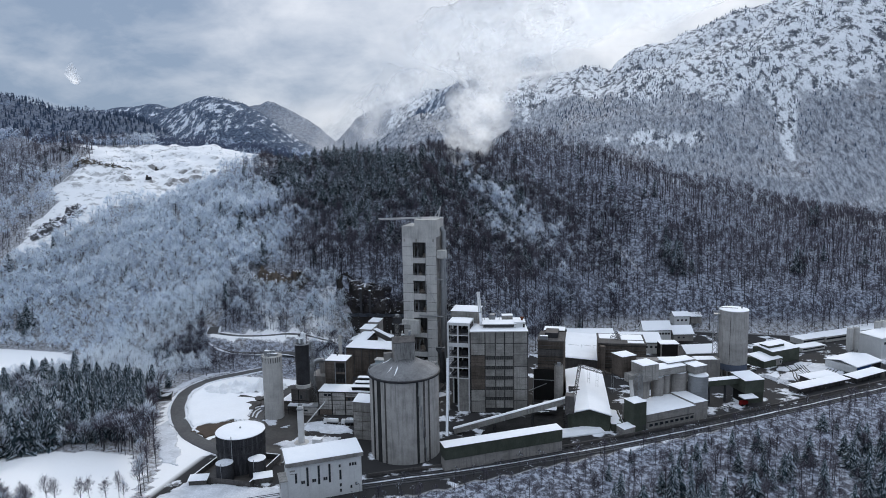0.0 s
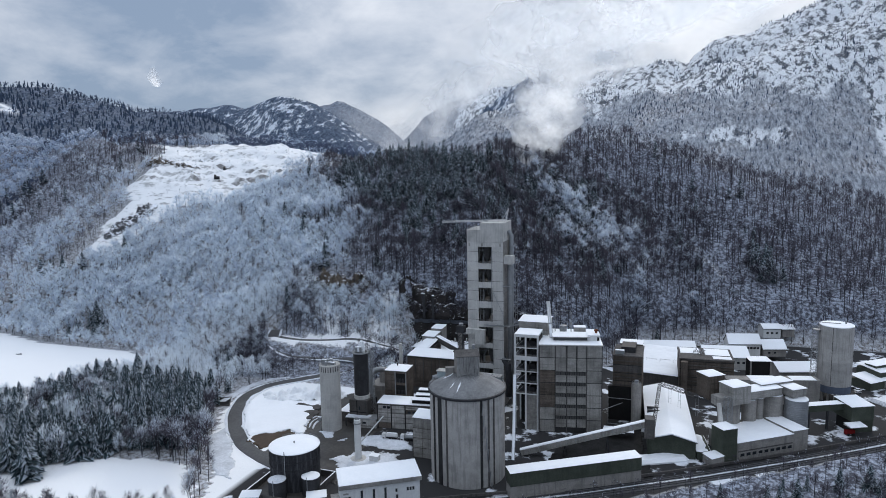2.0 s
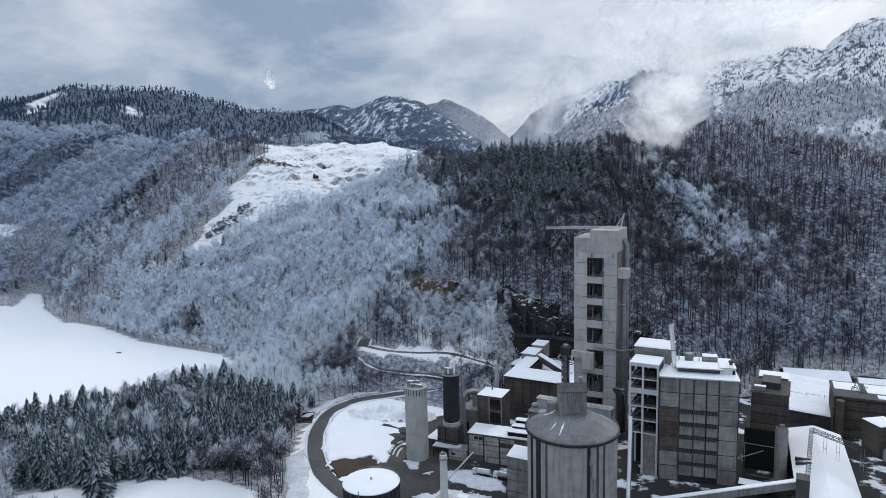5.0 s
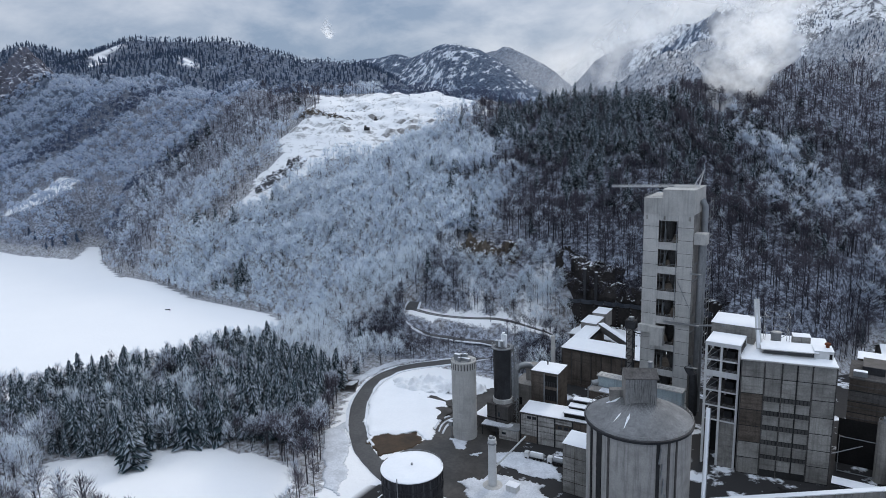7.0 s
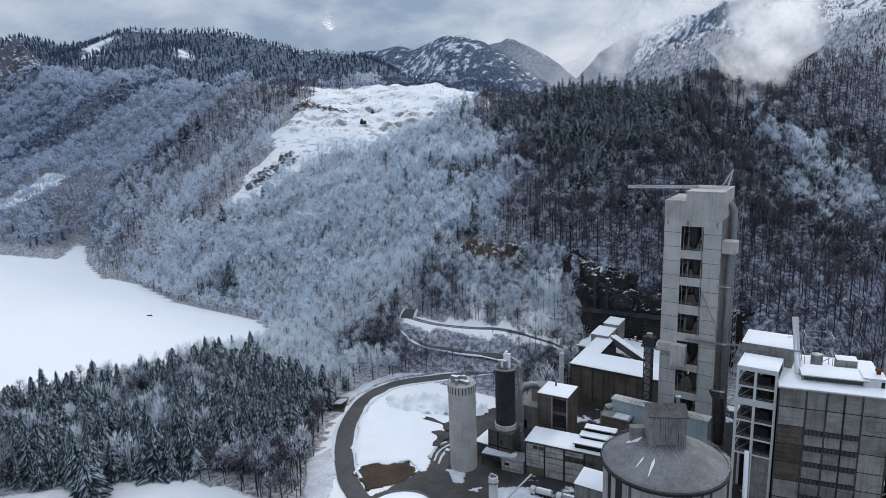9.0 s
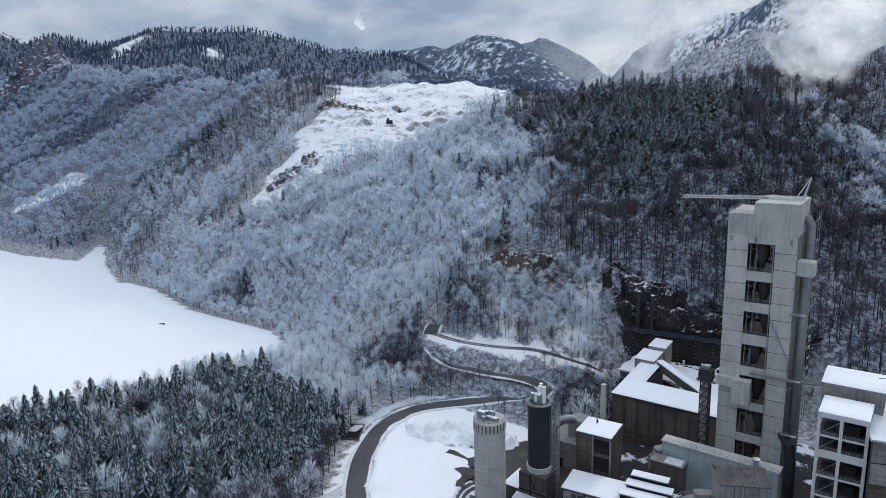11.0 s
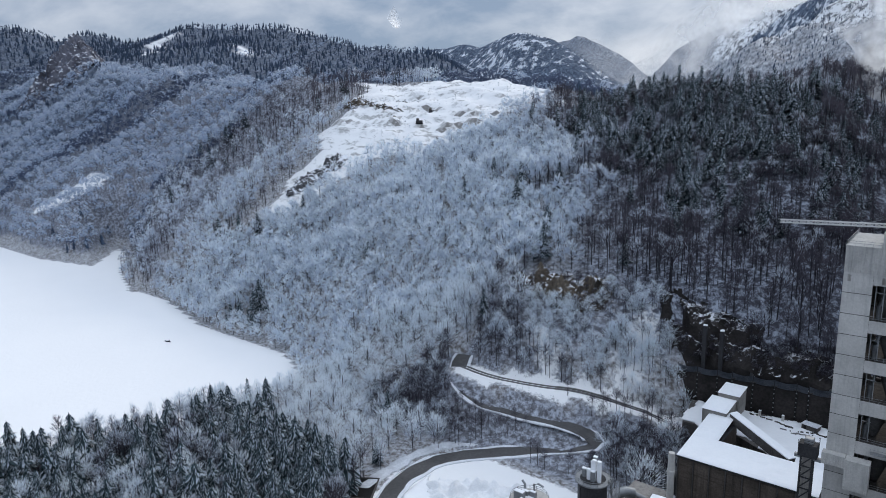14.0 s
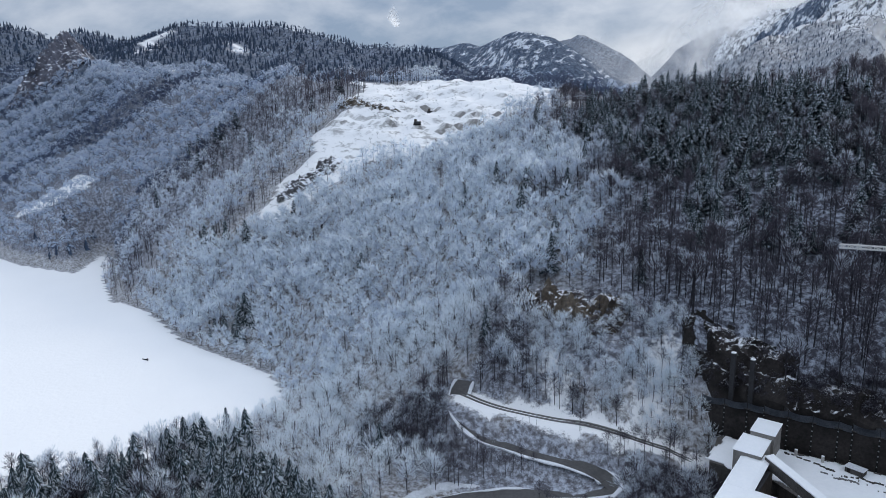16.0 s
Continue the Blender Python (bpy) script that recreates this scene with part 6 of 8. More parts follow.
part("window", boxes(((12, -0.06, 5), (13.4, 0, 8))), GLASS, low)

hall = thing("raw_meal_hall", "dark brown hall with a broad snow-covered roof", "hall", (-49.0, 20.4, 1.9), 0)
part("wall", boxes(((0, 0, -2.5), (45, 17.6, 18.6)), ((0, 17.6, -2.5), (9.3, 40, 18.6))), BROWN_PANEL, hall)
for k in range(9):
    part("pillar", boxes(((k * 5.6 - 0.2, -0.4, 0), (k * 5.6 + 0.2, 0.05, 18.3))), DARK_CONCRETE, hall)
    if k < 8:
        part("panel", boxes(((k * 5.6 + 0.4, -0.12, 4), (k * 5.6 + 5.2, 0.05, 17.6)), bevel=0.05), BROWN_PANEL, hall)
part("roof", boxes(((-0.7, -0.9, 18.6), (46, 18.2, 19.1)), ((-0.7, 18.2, 18.6), (9.8, 40.5, 19.1))), DARK_STEEL, hall)
part("roof_snow", snow_slab(46.2, 17.5, 19.1, 0.6, 19, (-0.5, -0.7), (0, 0.05)), SNOW, hall)
part("roof_snow", snow_slab(9.5, 26, 19.9, 0.6, 20, (-0.5, 14), (0, 0.06)), SNOW, hall)
terrace_poly = [(-62, 61.6), (-39.4, 61.6), (-14, 45.6), (-5, 39.6), (6, 39.6), (6, 90.0), (-20, 89.5), (-50, 87.0), (-66, 85.0)]
bm = bmesh.new()
low_ring, top_ring = ([bm.verts.new((x, y, z)) for x, y in terrace_poly] for z in (0.5, 13.8))
bm.faces.new(top_ring)
for a in range(len(terrace_poly)):
    b = (a + 1) % len(terrace_poly)
    bm.faces.new((low_ring[a], low_ring[b], top_ring[b], top_ring[a]))
me = bpy.data.meshes.new("terrace")
bm.to_mesh(me)
bm.free()
me.materials.append(DARK_CONCRETE)
tagged(new("terrace", me), "concrete-edged terrace between the hall and the rock wall", "terrace", kind="structure")
patch("terrace_snow", [(-64, 62), (-38, 62), (-13, 46), (-4, 40.5), (5, 40.5), (5, 89.5), (-20, 88.8), (-50, 86.4), (-64, 84.5)], SNOW, "trodden snow lying on the terrace", 14.15, 0.15, seed=31, rough=0.25)
patch("mud_strip", [(-46, 83.4), (-38, 82.8), (-30, 80.4), (-17, 79.2), (-4, 78.6), (-4, 79.4), (-17, 80.2), (-30, 81.6), (-38, 84.0), (-46, 84.6)], SLUSH, "dark thawed strip across the terrace", 14.75, 0.05, 0.5, 32)
for y in (75.2, 77.0):
    patch("wheel_track", [(-40, y + 1.6), (-6, y), (4, y - 0.4), (4, y - 1.0), (-6, y - 0.6), (-40, y + 1.0)], MUD, "dark wheel rut in the terrace snow", 14.75, 0.02, 0.4, 33)
for x, y in ((-37.0, 84.6), (-28.0, 85.2)):
    b = thing("marker_post", "short pale concrete post with snow on top", "post", (x, y, 13.8), 0, "terrace posts")
    part("shaft", boxes(((-0.5, -0.4, 0), (0.5, 0.4, 2.9)), bevel=0.08), PALE_CONCRETE, b)
    part("cap_snow", boxes(((-0.55, -0.45, 2.9), (0.55, 0.45, 3.2)), bevel=0.12), SNOW, b)
hut_t = thing("terrace_hut", "small dark hut with snow at the foot of the rock wall", "hut", (-20.5, 83.0, 13.8), -14)
part("wall", boxes(((0, 0, 0), (6.0, 3.6, 2.6)), bevel=0.05), DARK_CONCRETE, hut_t)
part("door", boxes(((0.8, -0.05, 0.3), (1.8, 0.0, 2.2))), BLACK, hut_t)
part("roof_snow", snow_slab(6.6, 4.2, 2.6, 0.35, 35, (-0.3, -0.3)), DIRTY_SNOW, hut_t)
gallery = thing("belt_gallery", "stepped belt gallery with snow climbing to the hillside", "gallery", (-52.2, 55.5, 0))
part("lower_box", boxes(((0, 0, 14), (9.5, 13, 25.0)), bevel=0.06), CONCRETE, gallery)
part("lower_snow", snow_slab(10, 13.6, 25.0, 0.55, 21, (-0.3, -0.3), (0, 0.05)), SNOW, gallery)
part("upper_box", boxes(((2.2, 13, 18), (10.5, 24, 27.6)), bevel=0.06), CONCRETE, gallery)
part("upper_snow", snow_slab(8.8, 11.4, 27.6, 0.55, 22, (2.0, 12.8), (0, 0.05)), SNOW, gallery)
slant = thing("slanting_gallery", "narrow sloping gallery with snow beside the hall", "gallery", (-41, 56, 0))
bm = bmesh.new()
add_box(bm, (0, -1.6, -2.2), (30, 1.6, 1.6), Matrix.Translation((0, 2, 23.5)) @ Euler((0, radians(9), radians(-32))).to_matrix().to_4x4())
part("box", bm, DARK_CONCRETE, slant)
bm = bmesh.new()
add_box(bm, (0, -1.8, 1.6), (30, 1.8, 2.0), Matrix.Translation((0, 2, 23.5)) @ Euler((0, radians(9), radians(-32))).to_matrix().to_4x4())
part("box_snow", bm, SNOW, slant)
teal = thing("cooler_building", "pale blue-grey cooler building below the tower", "building", (-13.9, -19.0, 0), -2)
part("wall", boxes(((0, 0, 0), (39, 4.6, 25.4)), bevel=0.05), material("pale blue sheet", (0.36, 0.42, 0.44), (0.27, 0.32, 0.34), 0.7, 1.0, 0.1, 0.1, streak=0.4), teal)
part("roof", boxes(((-0.4, -0.4, 25.4), (39.4, 4.9, 25.9)), bevel=0.05), PALE_CONCRETE, teal, "bare pale roof")
railing(teal, [(0, -0.2, 25.9), (39, -0.2, 25.9)], 1.2)
part("bent_duct", pipe([(-3, -1, 14), (-3, -1, 19), (-2.2, 0, 21.2), (0.5, 1.5, 22)], 1.5, 14), STEEL, teal, smooth=True)
beige = thing("fan_house", "brownish fan house box beside the silo", "building", (-15.9, -25.0, 0))
part("wall", boxes(((0, 0, 0), (11.3, 5.3, 20.0)), bevel=0.06), BROWN_PANEL, beige)
part("roof", boxes(((-0.3, -0.3, 20.0), (11.6, 5.6, 20.4))), CONCRETE, beige)
part("roof_snow", snow_slab(6.0, 4.8, 20.4, 0.25, 44, (4.6, 0.2)), DIRTY_SNOW, beige)

# tank lorries and cars in the yard
def vehicle(at, turn, kind, paint, label):
    v = thing("tank_lorry" if kind == "lorry" else "car", label, "lorry" if kind == "lorry" else "car", at, turn, "parked vehicles")
    length = 8.6 if kind == "lorry" else 4.4
    for x in ((0.9, 4.6, 6.2, 7.6) if kind == "lorry" else (0.85, 3.5)):
        for y in (0.1, 2.2 if kind == "lorry" else 1.6):
            bm = bmesh.new()
            add_bar(bm, (x, y - 0.12, 0.5 if kind == "lorry" else 0.33), (x, y + 0.14, 0.5 if kind == "lorry" else 0.33), 0.5 if kind == "lorry" else 0.33, 14)
            w = part("wheel", bm, BLACK, v)
    if kind == "lorry":
        part("cab", boxes(((0, 0.05, 0.6), (2.1, 2.4, 3.2)), bevel=0.2), WHITE_PAINT, v)
        part("windscreen", boxes(((-0.04, 0.3, 1.9), (0.05, 2.15, 2.9))), GLASS, v)
        part("chassis", boxes(((2.1, 0.3, 0.6), (8.6, 2.15, 1.0))), DARK_STEEL, v)
        part("tank", pipe([(2.5, 1.22, 2.2), (2.8, 1.22, 2.2), (8.4, 1.22, 2.2), (8.6, 1.22, 2.2)], 1.2, 18), paint, v, smooth=True)
        part("tank_snow", boxes(((2.8, 0.7, 3.32), (8.4, 1.75, 3.5)), bevel=0.08), SNOW, v)
    else:
        part("body", boxes(((0, 0, 0.3), (4.4, 1.75, 0.95)), bevel=0.15), paint, v)
        part("cabin", boxes(((1.0, 0.1, 0.95), (3.6, 1.65, 1.5)), bevel=0.2), GLASS, v)
        part("roof_snow", boxes(((1.2, 0.15, 1.5), (3.5, 1.6, 1.66)), bevel=0.07), SNOW, v)
    return v


vehicle((-30, -64.6, 0), 6, "lorry", WHITE_PAINT, "white tank lorry parked along the workshop wall")
vehicle((-19.5, -63.6, 0), 6, "lorry", STEEL, "silver tank lorry parked along the workshop wall")
for x, y, a, p, say in ((-8, -66.5, 10, WHITE_PAINT, "white car with snow on its roof"), (-7, -70, 8, BLUE_BAND, "blue-grey car with snow on its roof"), (196, 4.5, 35, WHITE_PAINT, "white car standing in the dark yard"), (183, 9, 60, STEEL, "silver car beside the loading hall"),
                       (228, 88, 20, WHITE_PAINT, "white car by the snow-covered kerb"), (227, 83.5, 22, STEEL, "silver car by the snow-covered kerb"), (225, 92, 20, DARK_STEEL, "dark car by the snow-covered kerb"), (264, 122, 40, WHITE_PAINT, "white van-like car behind the green hall")):
    vehicle((x, y, 0.02), a, "car", p, say)

# ---- halls and silos along the railway ----
brown = thing("kiln_house", "soot-brown kiln house with banded walls", "building", (86.4, 0, 0))
part("wall", boxes(((0, 0.1, 0), (15.8, 22, 37.6))), BROWN_PANEL, brown)
for j in range(8):
    part("panel", boxes(((0.15, -0.08, 0.3 + j * 4.7), (15.65, 0.12, 4.6 + j * 4.7)), bevel=0.05), BROWN_PANEL if j % 3 else DARK_CONCRETE, brown)
for j in range(15):
    part("ledge", boxes(((-0.15, -0.4, 1.9 + j * 2.35), (15.95, 0.0, 2.2 + j * 2.35))), JOINT if j % 2 else DARK_CONCRETE, brown)
part("roof", boxes(((-0.4, -0.4, 37.6), (16.2, 22.4, 38.2))), DARK_CONCRETE, brown)
part("hatch", boxes(((4, 6, 38.2), (12, 18, 41.5)), bevel=0.1), DARK_STEEL, brown)
part("roof_box", boxes(((1, 1.5, 38.2), (6, 4, 40.4)), bevel=0.1), STEEL, brown)
part("roof_box_snow", snow_slab(5, 2.5, 40.4, 0.25, 3, (1, 1.5)), SNOW, brown)
part("rear_roof", boxes(((2, 24, 34), (15, 34, 38.6)), bevel=0.05), BROWN_PANEL, brown)
part("rear_snow", snow_slab(13.6, 10.6, 38.6, 0.4, 6, (1.7, 23.7)), SNOW, brown)
pit_frame = thing("open_pit_frame", "dark open bay with thin steel rails", "bay", (84, -31, 0))
# black sheet paints in the shade deep inside the bay
part("back_panel", boxes(((0, 30, 0), (14, 30.4, 20))), BLACK, pit_frame)
part("frame", bars([((1, 20, 1), (1, 20, 17)), ((1, 20, 16.5), (15, 20, 16.5)), ((1, 20, 1.5), (15, 20, 1.5)), ((-1, 12, 12), (9, 18, 15))], 0.2), STEEL, pit_frame)
part("low_roof", boxes(((0, 2, 4), (16, 8, 4.6))), DARK_STEEL, pit_frame)
part("low_snow", snow_slab(16, 6, 4.6, 0.35, 8, (0, 2)), SNOW, pit_frame)
dust = thing("dust_silo", "slim grey round silo with a railed top", "silo", (100.0, -9.5, 0))
part("shell", turned([(2.7, 0), (2.7, 25), (2.2, 25.6), (0, 25.8)], 32), CONCRETE, dust, smooth=True)
railing(dust, [(2.5 * math.cos(radians(a)), 2.5 * math.sin(radians(a)), 25.2) for a in range(0, 361, 30)], 1.2)
part("filter", boxes(((-1, -1, 25.6), (1, 1, 27.4)), bevel=0.1), STEEL, dust)

shed = thing("clinker_shed", "long olive-green shed under a broad snow roof", "shed", (107.6, -44.0, 0), 4)
part("wall", gable_walls(22.8, 78, 8.8, 3.0), GREEN_SHEET, shed)
for k in range(12):
    o = part("cladding", ribbed(1.88, 8.6, 0.47, 0.07), GREEN_SHEET, shed)
    o.location = (k * 1.9, -0.02, 0.1)
part("roof", gable(22.8, 78, 8.8, 3.0, 0.7, 0.3), DARK_STEEL, shed)
part("roof_snow", gable(22.8, 78, 9.1, 3.05, 0.6, 0.55), SNOW, shed)
for y in (33, 37.5):
    part("roof_hatch", boxes(((0.8, y, 9.6), (9, y + 1.4, 11.6)), bevel=0.1), DARK_STEEL, shed)
lean = thing("shed_annex", "low annex with a snow roof beside the shed", "shed", (131.0, -42.0, 0), 8)
part("wall", boxes(((0, 0, 0), (6.5, 21, 4.4))), GREEN_SHEET, lean)
part("roof_snow", snow_slab(7.2, 22, 4.4, 0.5, 9, (-0.3, -0.5), (-0.08, 0)), SNOW, lean)
apron = thing("snow_bank", "smooth white snow bank in front of the shed", "snow bank", (104, -58, 0), 28)
part("bank", snow_slab(27, 9, 0, 2.2, 31, (0, 0)), SNOW, apron)

belt = thing("conveyor_bridge", "long inclined grey conveyor bridge with snow on top", "conveyor", (0, 0, 0))
A, B = Vector((46.5, -62, 1.6)), Vector((108.5, -49, 19.4))
m = Matrix.Translation(A) @ (B - A).to_track_quat("X", "Z").to_matrix().to_4x4()
L = (B - A).length
bm = bmesh.new()
add_box(bm, (0, -1.5, -1.5), (L, 1.5, 1.3), m)
part("casing", bm, PANEL, belt)
for k in range(14):
    bm = bmesh.new()
    add_box(bm, (k * L / 14, -1.6, -1.6), (k * L / 14 + 0.25, 1.6, 1.4), m)
    part("rib", bm, STEEL, belt)
bm = bmesh.new()
add_box(bm, (0, -1.3, 1.3), (L, 1.3, 1.65), m)
part("casing_snow", bm, SNOW, belt)
for f in (0.35, 0.68):
    p = A.lerp(B, f)
    part("trestle", bars([((p.x - 1, p.y - 1.4, 0), (p.x, p.y - 1, p.z - 1.4)), ((p.x + 1, p.y + 1.4, 0), (p.x, p.y + 1, p.z - 1.4)), ((p.x - 1, p.y + 1.4, 0), (p.x, p.y + 1, p.z - 1.4)), ((p.x + 1, p.y - 1.4, 0), (p.x, p.y - 1, p.z - 1.4))], 0.2), DARK_STEEL, belt)
part("head_house", boxes(((106.2, -52, 12), (111, -46, 22)), bevel=0.1), DARK_CONCRETE, belt)
belt2 = thing("belt_walkway", "thin lattice belt walkway over the snow roof", "conveyor", (0, 0, 0))
part("girder", lattice((112, 4, 22), (146, -14, 19), 1.6, 2.4, 0.09), DARK_STEEL, belt2)
part("girder", lattice((110, -46, 14), (112, 4, 22), 1.6, 2.4, 0.09), DARK_STEEL, belt2)
for x, y in ((117, 1.5), (122, -1), (131, -6)):
    part("post", bars([((x, y, 9), (x, y, 21)), ((x + 1.2, y - 0.5, 9), (x + 1.2, y - 0.5, 21)), ((x, y, 15), (x + 1.2, y - 0.5, 15))], 0.1), STEEL, belt2)

long_wall = thing("olive_belt_hall", "long olive-green belt hall with a thin line of snow", "hall", (52.3, -108.0, 0), 32)
part("wall", boxes(((0, 0, 6), (63.5, 6.5, 12.4)), bevel=0.05), GREEN_SHEET, long_wall)
part("plinth", boxes(((0, 0.3, -1), (63.5, 6.2, 6))), CONCRETE, long_wall)
for k in range(21):
    o = part("cladding", ribbed(3.0, 6.2, 0.6, 0.06), GREEN_SHEET, long_wall)
    o.location = (k * 3.02 + 0.03, -0.03, 6.1)
part("roof_snow", snow_slab(63.9, 7.2, 12.4, 0.45, 41, (-0.2, -0.4), (0, 0.05)), SNOW, long_wall)
pile = thing("snow_heap", "uneven heap of cleared snow behind the belt hall", "snow heap", (57, -92, 0), 30)
bm = snow_slab(30, 9, 0, 1.6, 44, (0, 0), step=1.0)
part("heap", bm, SNOW, pile)

# packing plant
pack = thing("packing_hall", "grey packing hall with a snow roof along the railway", "hall", (149.6, -38.5, 0), 36)
part("wall", boxes(((0, 0, 0), (34, 21, 9.4)), bevel=0.06), CONCRETE, pack)
part("band", boxes(((0.5, -0.12, 4.6), (33.5, 0.02, 5.2))), DARK_CONCRETE, pack)
window_row(pack, [(3 + k * 3.6, -0.06, 2.2) for k in range(9)], 2.4, 1.6, PANEL)
part("roof_snow", snow_slab(34.6, 21.4, 9.4, 0.55, 51, (-0.3, -0.3)), SNOW, pack)
part("end_block", boxes(((34.05, 0.3, 0), (43.5, 19, 10.6)), bevel=0.06), CONCRETE, pack)
part("end_snow", snow_slab(9.8, 19.4, 10.6, 0.5, 52, (33.9, 0.1)), SNOW, pack)
corner = thing("corner_tower", "square olive tower with a snow cap and chute", "tower", (142.6, -43.6, 0), 36)
part("wall", boxes(((0, 0, 0), (8.4, 8.6, 17.2)), bevel=0.06), GREEN_SHEET, corner)
part("roof_snow", snow_slab(8.9, 9.1, 17.2, 0.5, 53, (-0.25, -0.25)), SNOW, corner)
part("porch", boxes(((-7.2, -1.5, 0), (-0.1, 5.5, 4.2)), bevel=0.06), CONCRETE, corner)
part("porch_snow", snow_slab(7.6, 7.4, 4.2, 0.4, 54, (-7.4, -1.7), (0.08, 0)), SNOW, corner)
part("chute", pipe([(6, 8.6, 14), (8.2, 13, 22), (8.4, 14, 25)], 1.1, 8), PALE_CONCRETE, corner)
for (x, y, r, h, say) in ((147.2, -10.0, 5.6, 21.2, "tall round cement silo with pale top"), (157.4, -5.6, 3.6, 21.0, "slender cement silo in the row"), (162.4, -1.2, 2.5, 20.6, "slim cement silo in the row"), (169.6, 4.2, 5.4, 21.6, "broad cement silo in the row")):
    s = thing("cement_silo", say, "silo", (x, y, 0), group="cement silos")
    part("shell", turned([(r, 0), (r, h), (r * 0.96, h + 0.3), (0, h + 0.5)], 40), CONCRETE, s, smooth=True)
    part("top_snow", turned([(r * 0.95, h + 0.3), (r * 0.9, h + 0.6), (0, h + 0.8)], 40), SNOW, s, smooth=True)
corr = thing("corrugated_silo", "round ribbed metal silo with a snowy top", "silo", (181.2, 3.0, 0))
prof = [(5.6, 0)]
for k in range(22):
    prof += [(5.6, k * 0.95 + 0.1), (5.75, k * 0.95 + 0.3), (5.75, k * 0.95 + 0.6), (5.6, k * 0.95 + 0.8)]
part("shell", turned(prof, 44), STEEL, corr, smooth=True)
part("top", turned([(5.8, 20.9), (5.6, 21.3), (0, 22.4)], 44), SNOW, corr, smooth=True)
head = thing("silo_head_house", "grey head house with snow roofs above the cement silos", "building", (147.7, -20.1, 0), 36)
part("box", boxes(((1, 0, 21.5), (12, 11, 31)), bevel=0.08), PANEL, head)
part("box_snow", snow_slab(11.6, 11.6, 31, 0.5, 55, (0.7, -0.3)), SNOW, head)
part("side_box", boxes(((-5.5, 2, 20.8), (1, 9, 25.6)), bevel=0.08), PANEL, head)
part("gallery", boxes(((12, 2, 22.5), (34, 10, 26.6)), bevel=0.08), PANEL, head)
part("gallery_snow", snow_slab(22, 8.6, 26.6, 0.45, 56, (12.2, 1.7), (0, 0.05)), SNOW, head)
part("upper_gallery", boxes(((24, 6, 20), (44, 14, 28.0)), bevel=0.08), PANEL, head)
part("upper_snow", snow_slab(20.8, 8.8, 28.0, 0.55, 57, (23.7, 5.7)), SNOW, head)
part("right_box", boxes(((36, -3, 22.2), (45, 6, 26.6)), bevel=0.08), PANEL, head)
part("right_snow", snow_slab(9.6, 9.6, 26.6, 0.5, 58, (35.7, -3.3)), SNOW, head)
part("back_box", boxes(((-3, 14, 20), (7, 24, 33)), bevel=0.08), BROWN_PANEL, head)
part("back_snow", snow_slab(10.6, 10.6, 33, 0.5, 59, (-3.3, 13.7)), SNOW, head)
part("stair_frame", lattice((-3, -1, 0), (-3, -1, 27), 3.0, 3.0, 0.1, (0, 1, 0)), STEEL, head)

# buildings against the hillside
dark_b = thing("crusher_building", "dark brown crusher building with ribbed bands", "building", (123.0, 58, 0), 3)
part("wall", boxes(((0, 0.1, 0), (32, 26, 21.5))), BROWN_PANEL, dark_b)
for k in range(4):
    for j in range(4):
        part("panel", boxes(((k * 8 + 0.2, -0.06, 0.4 + j * 5.2), (k * 8 + 7.8, 0.12, 5.3 + j * 5.2)), bevel=0.05), BROWN_PANEL, dark_b)
for j in range(8):
    part("ledge", boxes(((-0.2, -0.45, 2.2 + j * 2.6), (32.2, 0.0, 2.55 + j * 2.6))), JOINT if j % 2 else DARK_CONCRETE, dark_b)
part("parapet", boxes(((-0.4, -0.4, 21.5), (32.4, 26.4, 22.3))), DARK_CONCRETE, dark_b)
for x, y, w, d in ((1, 12, 12, 13), (16, 10, 15, 15), (20, 2, 11, 6)):
    part("roof_snow", snow_slab(w, d, 22.3, 0.35, int(x), (x, y)), SNOW, dark_b)
part("side_silo", turned([(1.9, 0), (1.9, 20), (2.1, 20.1), (2.1, 21), (0, 21.3)], 20, (2.6, -3)), BROWN_PANEL, dark_b, smooth=True)
part("roof_tangle", bars([((8 + k * 0.9, 8 + (k * 7) % 9, 22.3), (9 + (k * 5) % 8, 9 + (k * 3) % 8, 25.5)) for k in range(10)], 0.2), STEEL, dark_b)
arch = thing("lean_store", "broad low store under one sloping sheet of snow", "hall", (98.5, 70, 0), 0)
bm = bmesh.new()
fa, fb = [[bm.verts.new((x, y, z)) for x, y, z in ((0, 0, 0), (24.5, 0, 0), (24.5, 40, 0), (0, 40, 0))], [bm.verts.new((x, y, z)) for x, y, z in ((0, 0, 7.5), (24.5, 0, 6.0), (24.5, 40, 13.6), (0, 40, 14.8))]]
for k in range(4):
    bm.faces.new((fa[k], fa[(k + 1) % 4], fb[(k + 1) % 4], fb[k]))
bm.faces.new(fb)
part("wall", bm, DARK_CONCRETE, arch)
part("roof_snow", snow_slab(25.2, 41, 7.2, 0.6, 33, (-0.3, -0.6), (-0.05, 0.20)), SNOW, arch)
for x in (3, 12, 21):
    part("snow_guard", bars([((x, 16, 10.4), (x, 16, 12.6)), ((x, 16, 12.4), (x + 7, 16, 12.0))], 0.1), STEEL, arch)


def house(name, label, at, turn, w, d, h, rise, wall, ridge="x", windows=(), seed=0, category="building"):
    b = thing(name, label, category, at, turn)
    part("wall", gable_walls(w, d, h, rise, ridge), wall, b)
    part("roof", gable(w, d, h, rise, 0.7, 0.25, ridge), DARK_STEEL, b)
    part("roof_snow", gable(w, d, h + 0.25, rise, 0.6, 0.5, ridge), SNOW, b)
    if windows:
        window_row(b, [(x, -0.03, z) for x, z in windows], 1.6, 1.4, PANEL)
    return b


